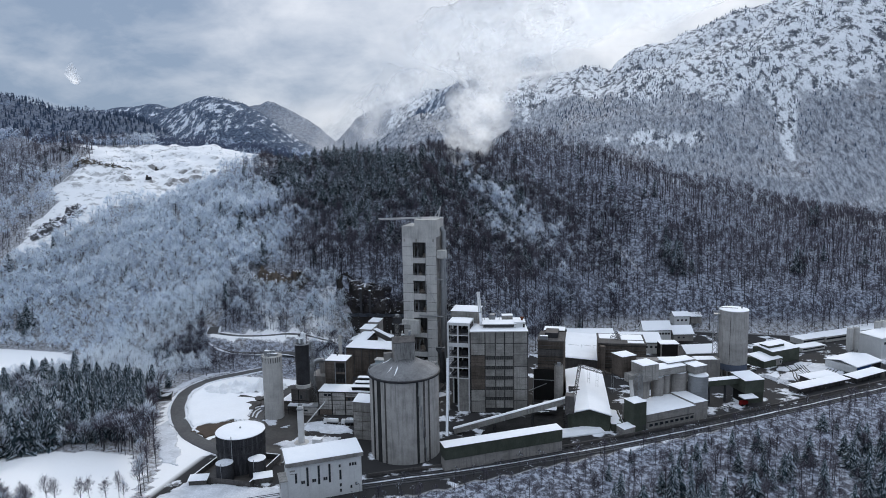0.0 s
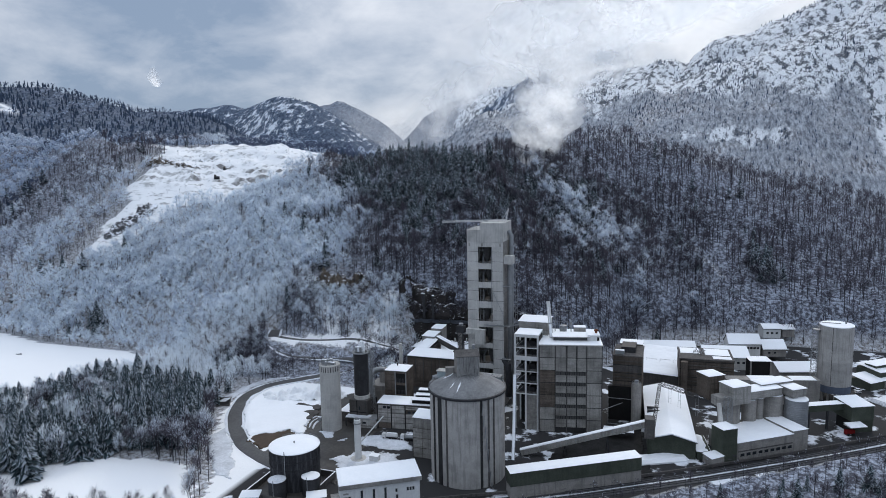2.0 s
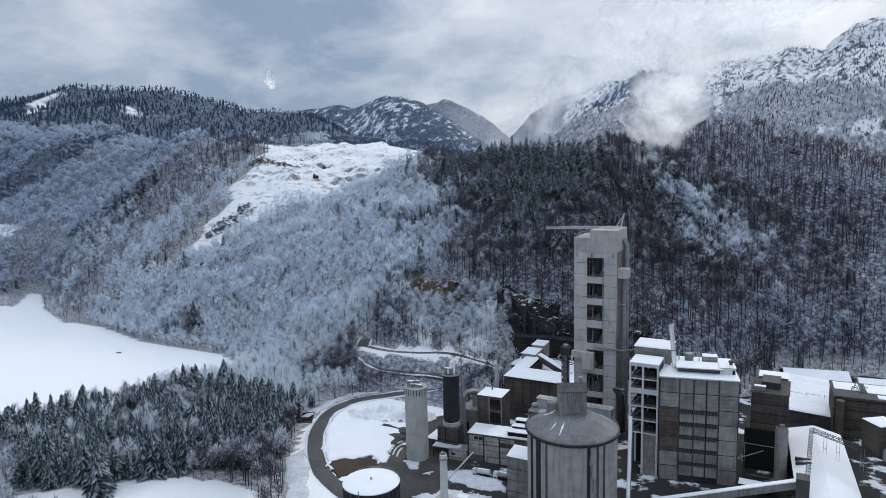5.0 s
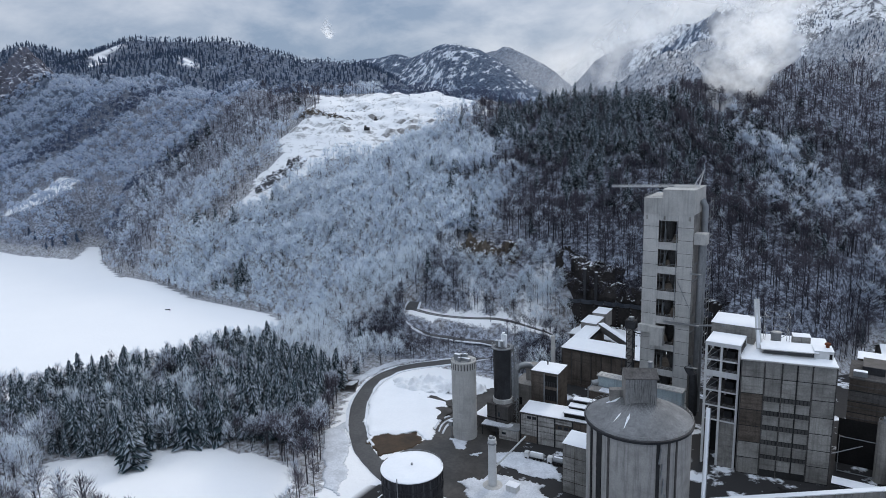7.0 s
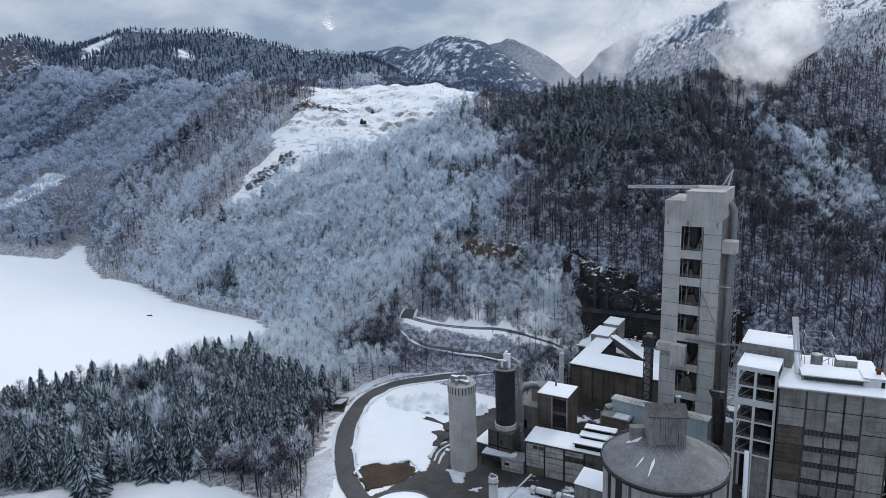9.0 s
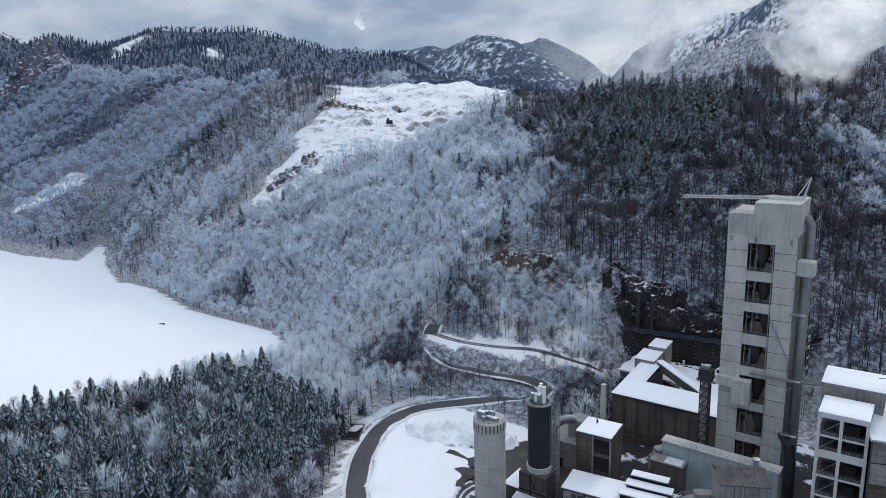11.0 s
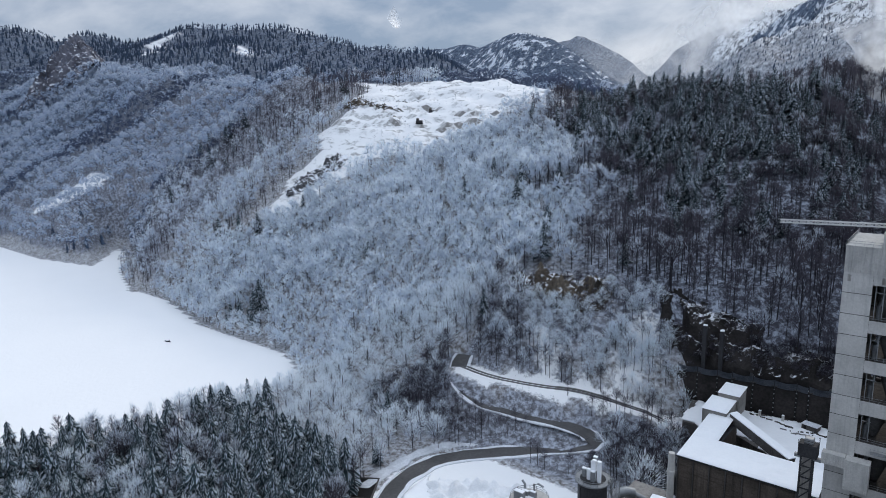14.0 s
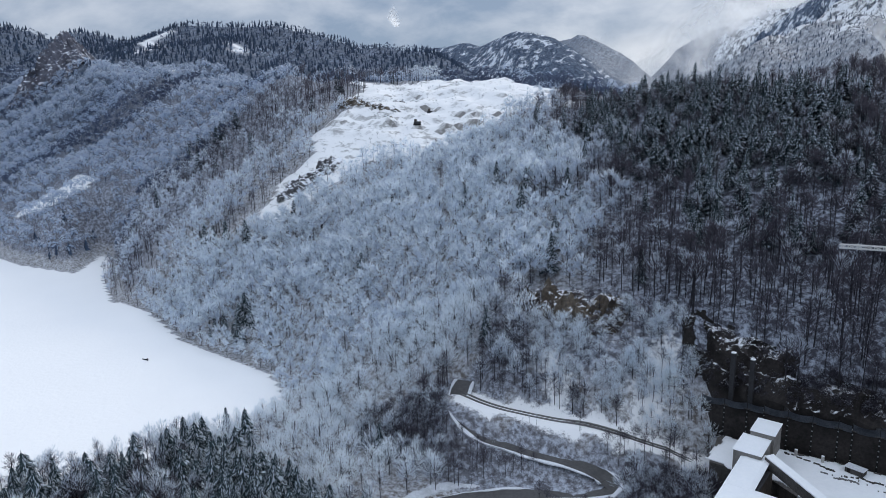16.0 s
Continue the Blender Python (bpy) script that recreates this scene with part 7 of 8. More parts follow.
house("store_hall", "long dark store hall with a snow roof at the hill foot", (100, 118, 0), 10, 36, 26, 7.5, 5.0, DARK_CONCRETE, "x")
house("carpentry_hall", "pale hall with a snow roof and two dark windows", (140, 112, 0), 8, 30, 26, 8.5, 4.6, PALE_CONCRETE, "x", [(19, 4.5), (22.5, 4.5), (26, 4.5)])
house("office_house", "white office house with a row of dark windows", (157.5, 136, 4), 13, 22, 12, 9.0, 5.5, WHITE_PAINT, "x", [(1.8 + k * 2.3, 5.2) for k in range(9)])
house("side_house", "small house with a broad snow roof", (181, 140, 4), 16, 16, 14, 5.5, 5.0, CONCRETE, "x", [(4, 2.2), (8, 2.2)])
house("upper_house", "white house with a flat snow roof on the slope", (186, 186, 6), 14, 13, 12, 7.5, 2.4, WHITE_PAINT, "x", [(3, 3.5), (6.5, 3.5), (10, 3.5)])
house("upper_barn", "long barn with a snow roof on the slope", (200, 190, 7), 14, 9, 11, 6.0, 2.2, CONCRETE, "x")
house("lower_house", "pale workshop house with a snow roof", (186, 96, 0), 18, 28, 18, 6.4, 4.0, CONCRETE, "x", [(5, 2.4), (10, 2.4)])
house("gate_house", "small white gate house under snow", (203, 104, 0), 22, 18, 14, 5.0, 3.0, WHITE_PAINT, "x", [(4, 2.0), (9, 2.0)])
mid = thing("dark_gatehouse", "dark open steel house with a snow roof", "building", (166, 74, 0), 12)
# solid black box paints in the shaded inside of the open house
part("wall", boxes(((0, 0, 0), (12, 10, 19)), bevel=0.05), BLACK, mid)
part("frame", boxes(((-0.4, -0.4, 0), (0.4, 0.4, 19)), ((11.6, -0.4, 0), (12.4, 0.4, 19)), ((-0.4, -0.4, 9), (12.4, 0.2, 9.6))), CONCRETE, mid)
part("roof_snow", snow_slab(13.4, 11.4, 19, 0.5, 61, (-0.7, -0.7)), SNOW, mid)
long_flat = thing("conveyor_hall", "long low conveyor hall with pale roof patches", "building", (150, 44, 0), 14)
part("wall", boxes(((0, 0, 0), (54, 8, 15)), bevel=0.06), CONCRETE, long_flat)
part("roof_snow", snow_slab(16, 8.2, 15, 0.4, 62, (14, 0)), SNOW, long_flat)
part("roof_snow", snow_slab(14, 8.2, 15, 0.4, 63, (38, 0)), SNOW, long_flat)

# the far round silo on its legs, and the truck-loading hopper in front
rsilo = thing("cement_tower_silo", "tall grey round silo with blue band and snow top", "silo", (212.3, 71.6, 0))
part("shell", turned([(9.3, 9.8), (9.3, 24.6), (9.35, 24.8), (9.3, 25.0), (9.3, 46.3), (0, 46.4)], 64), SILO_CONCRETE, rsilo, smooth=True)
part("band", turned([(9.36, 5.4), (9.36, 9.8)], 64), BLUE_BAND, rsilo, "blue-grey painted band", smooth=True)
# black disc paints in the shade under the silo
part("underside", turned([(9.3, 5.4), (0, 5.6)], 64), BLACK, rsilo)
for a in range(0, 360, 24):
    part("leg", boxes(((-0.5, -0.5, -0.5), (0.5, 0.5, 5.6))), CONCRETE, rsilo).matrix_basis = pose(8.5 * math.cos(radians(a)), 8.5 * math.sin(radians(a)), 0, 0, 0, a)
part("seam", boxes(((-0.14, -0.1, 10), (0.14, 0.1, 46))), DARK_CONCRETE, rsilo).matrix_basis = pose(9.3 * math.cos(radians(-112)), 9.3 * math.sin(radians(-112)), 0, 0, 0, -22)
part("top_snow", turned([(9.4, 46.3), (9.3, 46.7), (6, 46.95), (0, 47.0)], 64), SNOW, rsilo, smooth=True)
part("roof_beam", bars([((-15, 2, 47.2), (2, -1, 47.4))], 0.25), STEEL, rsilo)
part("roof_vent", turned([(0.5, 47), (0.5, 49), (0, 49.2)], 10, (5, 1)), STEEL, rsilo)
part("stair_tower", lattice((-11.6, -1, 0), (-11.6, -1, 45), 3.0, 3.0, 0.11, (0, 1, 0)), STEEL, rsilo)
part("platform", boxes(((-13, -3, 43), (-9, 1, 43.3))), STEEL, rsilo)
hop = thing("loading_hopper", "olive loading hopper house with a snow roof and long arm", "building", (204.5, 12.5, 0), 26)
part("house", boxes(((6, 0, 6.5), (19, 14, 14.5)), bevel=0.06), GREEN_SHEET, hop)
part("house_base", boxes(((9, 0.5, 0), (19, 13.5, 6.5))), GREEN_SHEET, hop)
# black block paints in the shade of the loading opening
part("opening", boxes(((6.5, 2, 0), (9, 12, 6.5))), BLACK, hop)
part("house_snow", snow_slab(13.6, 14.6, 14.5, 0.5, 65, (5.7, -0.3), (0, 0.08)), SNOW, hop)
part("arm", boxes(((-26, 6, 10.8), (6, 11, 14.3)), bevel=0.06), GREEN_SHEET, hop)
part("arm_snow", snow_slab(32, 5.4, 14.3, 0.45, 66, (-26, 5.8)), SNOW, hop)
part("lean_to", boxes(((1.5, -5.5, 5.2), (11, 0, 5.6))), PALE_CONCRETE, hop)
part("lean_to_snow", snow_slab(9.8, 5.8, 5.6, 0.4, 67, (1.3, -5.8), (0, 0.12)), SNOW, hop)
for x in (-25, -14, -3):
    part("leg", boxes(((x, 7, 0), (x + 1, 8, 10.8))), DARK_STEEL, hop)
red = thing("red_loader", "red loading machine under the hopper", "machine", (207, 10.5, 0), 26)
part("body", boxes(((0, 0, 0.8), (5, 2.4, 3.0)), bevel=0.2), material("red paint", (0.25, 0.02, 0.02), (0.14, 0.012, 0.012), 0.5), red)
for x in (1.0, 4.0):
    part("wheel", bars([((x, -0.1, 0.7), (x, 2.5, 0.7))], 0.7, 14), BLACK, red)

# right-hand yard
green = thing("green_workshop", "dark green workshop with stepped snow roofs", "building", (237.0, 91.5, 0), 38)
part("wall", boxes(((12, 3, 0), (40, 20, 9.6)), bevel=0.06), GREEN_SHEET, green)
part("front_wall", boxes(((0, 0, 0), (18, 14, 5.0)), bevel=0.06), GREEN_SHEET, green)
part("bright_wall", boxes(((12.2, -0.1, 0.3), (18, 0.0, 4.8))), CONCRETE, green)
part("roof_snow", snow_slab(29, 17.8, 9.6, 0.5, 71, (11.6, 2.6), (0, 0.1)), SNOW, green)
part("front_snow", snow_slab(18.8, 15, 5.0, 0.5, 72, (-0.4, -0.6), (0.03, 0.12)), SNOW, green)
part("raised_roof", boxes(((14, 8, 9.6), (30, 16, 12.4)), bevel=0.06), GREEN_SHEET, green)
part("raised_snow", snow_slab(17, 8.8, 12.4, 0.5, 73, (13.6, 7.6)), SNOW, green)
window_row(green, [(16.6, -0.12, 1.6), (19.5, 2.95, 1.6), (21.8, 2.95, 1.6)], 1.4, 2.0, WHITE_PAINT)
blue = thing("blue_hall", "white hall with a blue front and snow roof", "hall", (294.5, 88.5, 0), 41)
part("wall", boxes(((0, 0, 0), (29, 22, 5.2)), bevel=0.05), WHITE_PAINT, blue)
part("front_panel", boxes(((0.5, -0.12, 0.2), (17, 0.0, 4.4))), BLUE_PAINT, blue, "blue painted front")
# black panel paints in the shade of the open front
part("dark_opening", boxes(((17.5, -0.1, 0.2), (28.5, 0.0, 4.4))), BLACK, blue)
o = part("roof_snow", gable(29, 22, 5.3, 2.0, 0.8, 0.5, "x"), SNOW, blue)
for (x, y, turn, w, say) in ((246.3, 37.6, 37, 47, "long low shelter with a snow roof beside the tracks"), (287.5, 66.0, 41, 34, "low snow-roofed shelter at the yard's end"), (258, 60, 33, 26, "narrow snow-covered platform in the yard")):
    s = thing("low_shelter", say, "shelter", (x, y, 0), turn, "yard shelters")
    part("wall", boxes(((1, 3, 0), (w - 1, 9, 3.4))), DARK_CONCRETE, s)
    for k in range(6):
        part("post", boxes(((0.6 + k * (w - 1.6) / 5, 0.4, 0), (0.95 + k * (w - 1.6) / 5, 0.75, 3.6))), DARK_STEEL, s)
    part("roof", boxes(((0, 0, 3.5), (w, 9.5, 3.85))), DARK_STEEL, s)
    part("roof_snow", snow_slab(w, 9.4, 3.85, 0.5, int(x), (0, 0), (0, 0.03)), SNOW, s)
plant2 = thing("mixing_plant", "white panelled mixing plant with a snow roof", "building", (324.0, 129.5, 0), 40)
part("wall", boxes(((0, 0, 0), (40, 17, 15.5))), WHITE_PAINT, plant2)
for k in range(6):
    for j in range(3):
        part("panel", boxes(((k * 6.6 + 0.1, -0.1, j * 5.1 + 0.1), (k * 6.6 + 6.5, 0.05, j * 5.1 + 5.0)), bevel=0.04), WHITE_PAINT, plant2)
part("window", boxes(((3, -0.16, 10.6), (6, -0.1, 12.4))), GLASS, plant2)
part("roof_snow", snow_slab(40.6, 17.6, 15.5, 0.5, 75, (-0.3, -0.3), (0, 0.06)), SNOW, plant2)
for x, y in ((303.6, 131.5), (308.8, 134.8), (331, 158), (336, 162)):
    s = thing("twin_silo", "slim pale silo with a railed top on legs", "silo", (x, y, 0), 0.0, "slim silos")
    part("shell", turned([(0.5, 3), (2.2, 6.5), (2.2, 22), (0, 22.6)], 24), PALE_CONCRETE, s, smooth=True)
    for a in range(45, 360, 90):
        part("leg", bars([((1.9 * math.cos(radians(a)), 1.9 * math.sin(radians(a)), 0), (1.9 * math.cos(radians(a)), 1.9 * math.sin(radians(a)), 7))], 0.18), STEEL, s)
    railing(s, [(2.1 * math.cos(radians(a)), 2.1 * math.sin(radians(a)), 22.2) for a in range(0, 361, 40)], 1.2)
for x, y, w, d, h in ((280, 160, 34, 12, 4.4), (300, 172, 40, 13, 4.6), (318, 150, 30, 10, 4.2), (332, 196, 50, 14, 5.0), (274, 139, 24, 9, 3.2), (360, 150, 46, 18, 6.0)):
    s = thing("flat_store", "low white store with a flat snow roof", "building", (x, y, 0), 34, "flat stores")
    part("wall", boxes(((0, 0, 0), (w, d, h)), bevel=0.05), PALE_CONCRETE, s)
    part("window_band", boxes(((1, -0.08, h * 0.45), (w - 1, 0, h * 0.75))), GLASS, s)
    part("roof_snow", snow_slab(w + 0.8, d + 0.8, h, 0.5, w, (-0.4, -0.4)), SNOW, s)

# ---- woods ----
rng = np.random.default_rng(7)


class Builder:
    """Gathers triangles with a material slot each."""
    def __init__(self):
        self.v, self.f, self.m = [], [], []

    def tri(self, a, b, c, slot):
        n = len(self.v)
        self.v += [a, b, c]
        self.f.append((n, n + 1, n + 2))
        self.m.append(slot)

    def sliver(self, a, d, length, width, slot, facing=None):
        """A thin blade from a along d, turned to face a way if one is given."""
        d = d / np.linalg.norm(d)
        s = np.cross(d, rng.normal(size=3) if facing is None else facing + rng.normal(0, 0.3, 3))
        s = s / np.linalg.norm(s) * width / 2
        self.tri(a - s, a + s, a + d * length, slot)

    def cone(self, a, b, ra, rb, sides, slot):
        d = (b - a) / np.linalg.norm(b - a)
        s = np.cross(d, (0.31, 0.95, 0.02))
        s /= np.linalg.norm(s)
        t = np.cross(d, s)
        ring = lambda p, r: [p + r * (math.cos(k * 2 * math.pi / sides) * s + math.sin(k * 2 * math.pi / sides) * t) for k in range(sides)]
        lo, hi = ring(a, ra), ring(b, rb)
        for k in range(sides):
            j = (k + 1) % sides
            self.tri(lo[k], lo[j], hi[j], slot)
            if rb > 1e-3:
                self.tri(lo[k], hi[j], hi[k], slot)

    def arrays(self):
        return np.array(self.v, float), np.array(self.f, int), np.array(self.m, int)


def bare_tree(detail, frost, spread=1.0):
    """A leafless tree 1 m high: a trunk, rising limbs and a domed, uneven head of fine twigs, snow on their upper
    sides, which also paints in the clumps' shading; slots: bark, twig, rimed twig, snowy twig.
    """
    b = Builder()
    snowy = frost > 0.4
    base = 0.24 if snowy else 0.46
    top = np.array([rng.normal(0, 0.02), rng.normal(0, 0.02), 0.80 if snowy else 0.86])
    b.cone(np.zeros(3), top, (0.014, 0.016, 0.014, 0.011)[detail], 0.004, 4 if detail > 2 else 3, 0)
    sprays = (6, 9, 13, 17)[detail]
    twigs = ((5, 11, 15, 19) if snowy else (5, 9, 12, 16))[detail]
    thin = 1.0 if snowy else 0.6
    for k in range(sprays):
        q = (k + rng.random()) / sprays
        a = k * 2.4 + rng.normal(0, 0.4)
        out = spread * (0.21 if snowy else 0.17) * (1 - q ** 2.4) * (0.55 + 0.55 * rng.random())
        c = np.array([math.cos(a) * out, math.sin(a) * out, base + 0.14 + (0.76 - base) * q + rng.normal(0, 0.02)])
        p0 = top * ((base + 0.36 * q) / top[2])
        if detail > 1:
            b.cone(p0, c, 0.0050, 0.0, 3, 0)
        r = (0.130 if snowy else 0.108) * (1 - 0.27 * q) * (0.8 + 0.4 * rng.random()) * (0.8 + 0.2 * spread)
        axis = (c - p0) / np.linalg.norm(c - p0)
        if snowy and detail < 3:
            # the thicket of small twigs inside the head, coloured pale to lighten its shadow
            for _ in range(2):
                o = rng.normal(0, 0.55, (3, 3)) * r + c - axis * r * 0.25
                b.tri(o[0], o[1], o[2], 3 if frost > 0.9 and rng.random() < 0.35 else 2)
        for j in range(twigs):
            v = rng.normal(size=3)
            v /= np.linalg.norm(v)
            f = rng.random() ** 0.45
            p = c + v * r * f * (1, 1, 0.85) - axis * r * 0.3
            t = v * 0.7 + axis * 0.9 + (0, 0, 0.2)
            n = r * (0.65 + 0.6 * rng.random())
            w = thin * (0.050, 0.027, 0.019, 0.0135)[detail] * (0.6 + 0.8 * rng.random())
            # snow on upper twigs, graded to paint in each clump's shading too
            g = frost + 0.36 * v[2] * f + rng.normal(0, 0.09) + 0.25 * (q - 0.5)
            b.sliver(p, t, n, w, 3 if g > 0.64 else 2 if g > 0.34 else 1, v + (0, 0, 0.35))
    return b.arrays()


def far_crown(frost, spread=1.0):
    """A leafless tree seen from far off, 1 m high: a stem and a ragged dome of small clumps."""
    b = Builder()
    b.cone(np.zeros(3), np.array([0, 0, 0.7]), 0.016, 0.0, 3, 0)
    for k in range(26):
        u = (k + 0.5) / 26
        a = k * 2.4 + rng.normal(0, 0.3)
        up = 1 - 1.25 * u
        ring = math.sqrt(max(0.0, 1 - up * up)) if up > -0.4 else 0.9
        n = np.array([math.cos(a) * ring, math.sin(a) * ring, up])
        c = n * (0.23 * spread, 0.23 * spread, 0.30) * (0.7 + 0.45 * rng.random()) + (0, 0, 0.62)
        s = np.cross(n, (0.3, 0.2, 1.0))
        s = s / np.linalg.norm(s) * 0.075 * (0.6 + 0.7 * rng.random())
        t = np.cross(n, s)
        j = rng.normal(0, 0.022, (3, 3))
        # pale top, dark base: snow plus painted-in shading of the crown
        g = frost + 0.30 * up + rng.normal(0, 0.11)
        b.tri(c - s - t * 0.5 + j[0], c + s - t * 0.5 + j[1], c + t * 1.1 + n * 0.03 + j[2], 3 if g > 0.74 else 2 if g > 0.36 else 1)
    return b.arrays()


def conifer(detail, slim=1.0):
    """A spruce 1 m high: drooping branches in tiers, snow lying along them; slots: bark, needles, snow."""
    b = Builder()
    b.cone(np.zeros(3), np.array([0, 0, 0.97]), 0.014, 0.002, 3, 0)
    tiers = (4, 8, 13, 17)[detail]
    fan = (4, 5, 7, 9)[detail]
    for k in range(tiers):
        z = 0.08 + 0.90 * k / tiers
        r = (0.21 * (1 - (z - 0.08) / 0.94) ** 0.8 + 0.012) * slim * (0.8 + 0.35 * rng.random())
        for j in range(fan):
            a = (j + 0.5 * (k % 2)) * 2 * math.pi / fan + rng.normal(0, 0.25)
            rr = r * (0.6 + 0.65 * rng.random())
            o = np.array([math.cos(a), math.sin(a), 0])
            s = np.array([-math.sin(a), math.cos(a), 0])
            p0 = np.array([0, 0, z + 0.035 + 0.02 * rng.random()])
            tip = o * rr + (0, 0, z - 0.025 - 0.045 * rng.random())
            mid = o * rr * 0.55 + (0, 0, z + 0.004)
            w = rr * (0.36 if fan > 6 else 0.62)
            b.tri(p0, mid - s * w, tip, 1)
            b.tri(p0, tip, mid + s * w, 1)
            for side in (-1, 1):
                if rng.random() < (0.2, 0.4, 0.95, 0.9)[detail]:
                    up = np.array([0, 0, 0.006])
                    u = s * side * w * (0.30 + 0.4 * rng.random())
                    b.tri(p0 * 0.35 + mid * 0.65 - s * w * 0.26 + u * 0.7 + up, tip * 0.97 + mid * 0.03 + up + u * 0.35, mid * 0.8 + tip * 0.2 + s * w * 0.30 + u + up, 2)
    b.sliver(np.array([0, 0, 0.94]), np.array([0, 0, 1.0]), 0.08, 0.02, 1)
    return b.arrays()


def spike(wide):
    """A far-off spruce 1 m high: three ragged skirts of branches."""
    b = Builder()
    for z, r, h in ((0.02, 0.2, 0.42), (0.28, 0.15, 0.40), (0.54, 0.1, 0.46)):
        for k in range(5):
            a = k * 1.257 + rng.normal(0, 0.3)
            q = r * wide * (0.7 + 0.6 * rng.random())
            b.tri(np.array([0, 0, z + h]), np.array([math.cos(a - 0.75) * q * 0.6, math.sin(a - 0.75) * q * 0.6, z + 0.03]), np.array([math.cos(a + 0.4) * q, math.sin(a + 0.4) * q, z - 0.03 * rng.random()]), 1)
    return b.arrays()


def mesh_from(name, v, f, m, mats):
    me = bpy.data.meshes.new(name)
    me.vertices.add(len(v))
    me.vertices.foreach_set("co", np.ascontiguousarray(v, np.float32).ravel())
    me.loops.add(f.size)
    me.loops.foreach_set("vertex_index", np.ascontiguousarray(f, np.int32).ravel())
    me.polygons.add(len(f))
    me.polygons.foreach_set("loop_start", np.arange(len(f), dtype=np.int32) * 3)
    for mat in mats:
        me.materials.append(mat)
    me.polygons.foreach_set("material_index", np.ascontiguousarray(m, np.int32))
    me.update()
    return me


def planted(name, shapes, spots, mats, label, category):
    """All trees at spots (x, y, z, height, kind) as one mesh of kind stuff."""
    vs, fs, ms, n = [], [], [], 0
    kinds = spots[:, 4].astype(int)
    for k, (v, f, m) in enumerate(shapes):
        s = spots[kinds == k]
        if not len(s):
            continue
        a = rng.uniform(0, 2 * math.pi, len(s))
        h = s[:, 3]
        w = h * rng.uniform(0.85, 1.2, len(s))
        c, d = np.cos(a), np.sin(a)
        x = (v[None, :, 0] * c[:, None] - v[None, :, 1] * d[:, None]) * w[:, None] + s[:, 0:1]
        y = (v[None, :, 0] * d[:, None] + v[None, :, 1] * c[:, None]) * w[:, None] + s[:, 1:2]
        z = v[None, :, 2] * h[:, None] + s[:, 2:3]
        vs.append(np.stack([x, y, z], -1).reshape(-1, 3))
        fs.append((f[None] + (np.arange(len(s)) * len(v))[:, None, None] + n).reshape(-1, 3))
        ms.append(np.tile(m, len(s)))
        n += len(s) * len(v)
    if not vs:
        return None
    ob = new(name, mesh_from(name, np.vstack(vs), np.vstack(fs), np.concatenate(ms), mats))
    return tagged(ob, label, category, kind="stuff")


def scattered(x0, x1, y0, y1, gap):
    X, Y = np.meshgrid(np.arange(x0, x1, gap), np.arange(y0, y1, gap))
    X = X.ravel() + rng.uniform(-0.48, 0.48, X.size) * gap
    Y = Y.ravel() + rng.uniform(-0.48, 0.48, Y.size) * gap
    return X, Y


ROCKS = [(-182, 96), (-165, 112), (-128, 112), (-100, 104), (-44, 100), (-50, 90), (-90, 80), (-118, 80), (-156, 88)]
SPRUCE_HILL = [(-236, 250), (-244, 300), (-150, 306), (-60, 302), (-50, 283), (-56, 236), (-62, 199), (-78, 150), (-112, 178), (-186, 200)]
HAIRPIN = [(-205, 5), (-165, 75), (-30, 78), (-55, 20), (-90, 10)]
BEHIND = [(-60, 58), (-72, 80), (-50, 92), (0, 96), (28, 90), (30, 58)]
road_line = [tuple(p) for p in WAYS[0][0][::2]]
track_line = [tuple(p) for p in WAYS[1][0][::2]]


def wooded(x, y):
    bare = inside(x, y, LAKE) | in_quarry(x, y) | inside(x, y, CLEARING) | inside(x, y, FLAT) | inside(x, y, BEHIND)
    bare |= (line_distance(x, y, road_line) < 7.0) | (line_distance(x, y, track_line) < 5.5)
    bare |= line_distance(x, y, RAIL) < 9
    bare |= inside(x, y, [(-92, -124), (-122, -88), (-150, -50), (-156, -20), (-138, 10), (-60, 14), (-60, -150)])
    return ~bare


def conifer_share(x, y):
    s = 0.006 + 0.07 * np.clip(fractal(x / 55, y / 55, 21), 0, 1)
    stand = inside(x, y, [(-270, -75), (-236, -40), (-176, -35), (-150, -60), (-118, -104), (-164, -132), (-200, -165), (-300, -190)])
    s = np.where(stand, (0.78 + 0.5 * fractal(x / 26, y / 26, 5)) * np.where(line_distance(x, y, LAKE + LAKE[:1]) < 17, 0.25, 1.0), s)
    s = np.where(inside(x + 22 * fractal(x / 26, y / 26, 14), y + 16 * fractal(x / 26, y / 26, 15), SPRUCE_HILL), 0.50 + 0.45 * fractal(x / 32, y / 32, 6), s)
    s = np.where(inside(x, y, [(-62, 199), (-56, 236), (-50, 283), (40, 320), (60, 200), (-20, 150), (-78, 150)]), 0.30 + 0.35 * fractal(x / 30, y / 30, 7), s)
    south = (y + 130) * 0.823 - (x - 15) * 0.568
    s = np.where((south < -8) & (x > -40), (south < -26) * (0.10 + 0.45 * np.clip(fractal(x / 30, y / 30, 8), 0, 1) * smooth_step((x - 40) / 120) + 0.25 * (south < -50) * smooth_step((x - 100) / 60)), s)
    s = np.where(inside(x, y, [(-385, 46), (-350, 44), (-345, 60), (-380, 66)]) | inside(x, y, [(-478, 104), (-425, 108), (-425, 120), (-475, 118)]), 0.85, s)
    s = np.where((x < -640) & (y > 180), 0.22, s)
    s = np.where(inside(x, y, HAIRPIN) | inside(x, y, SCREE), 0.0, s)
    return np.clip(s, 0, 0.95)


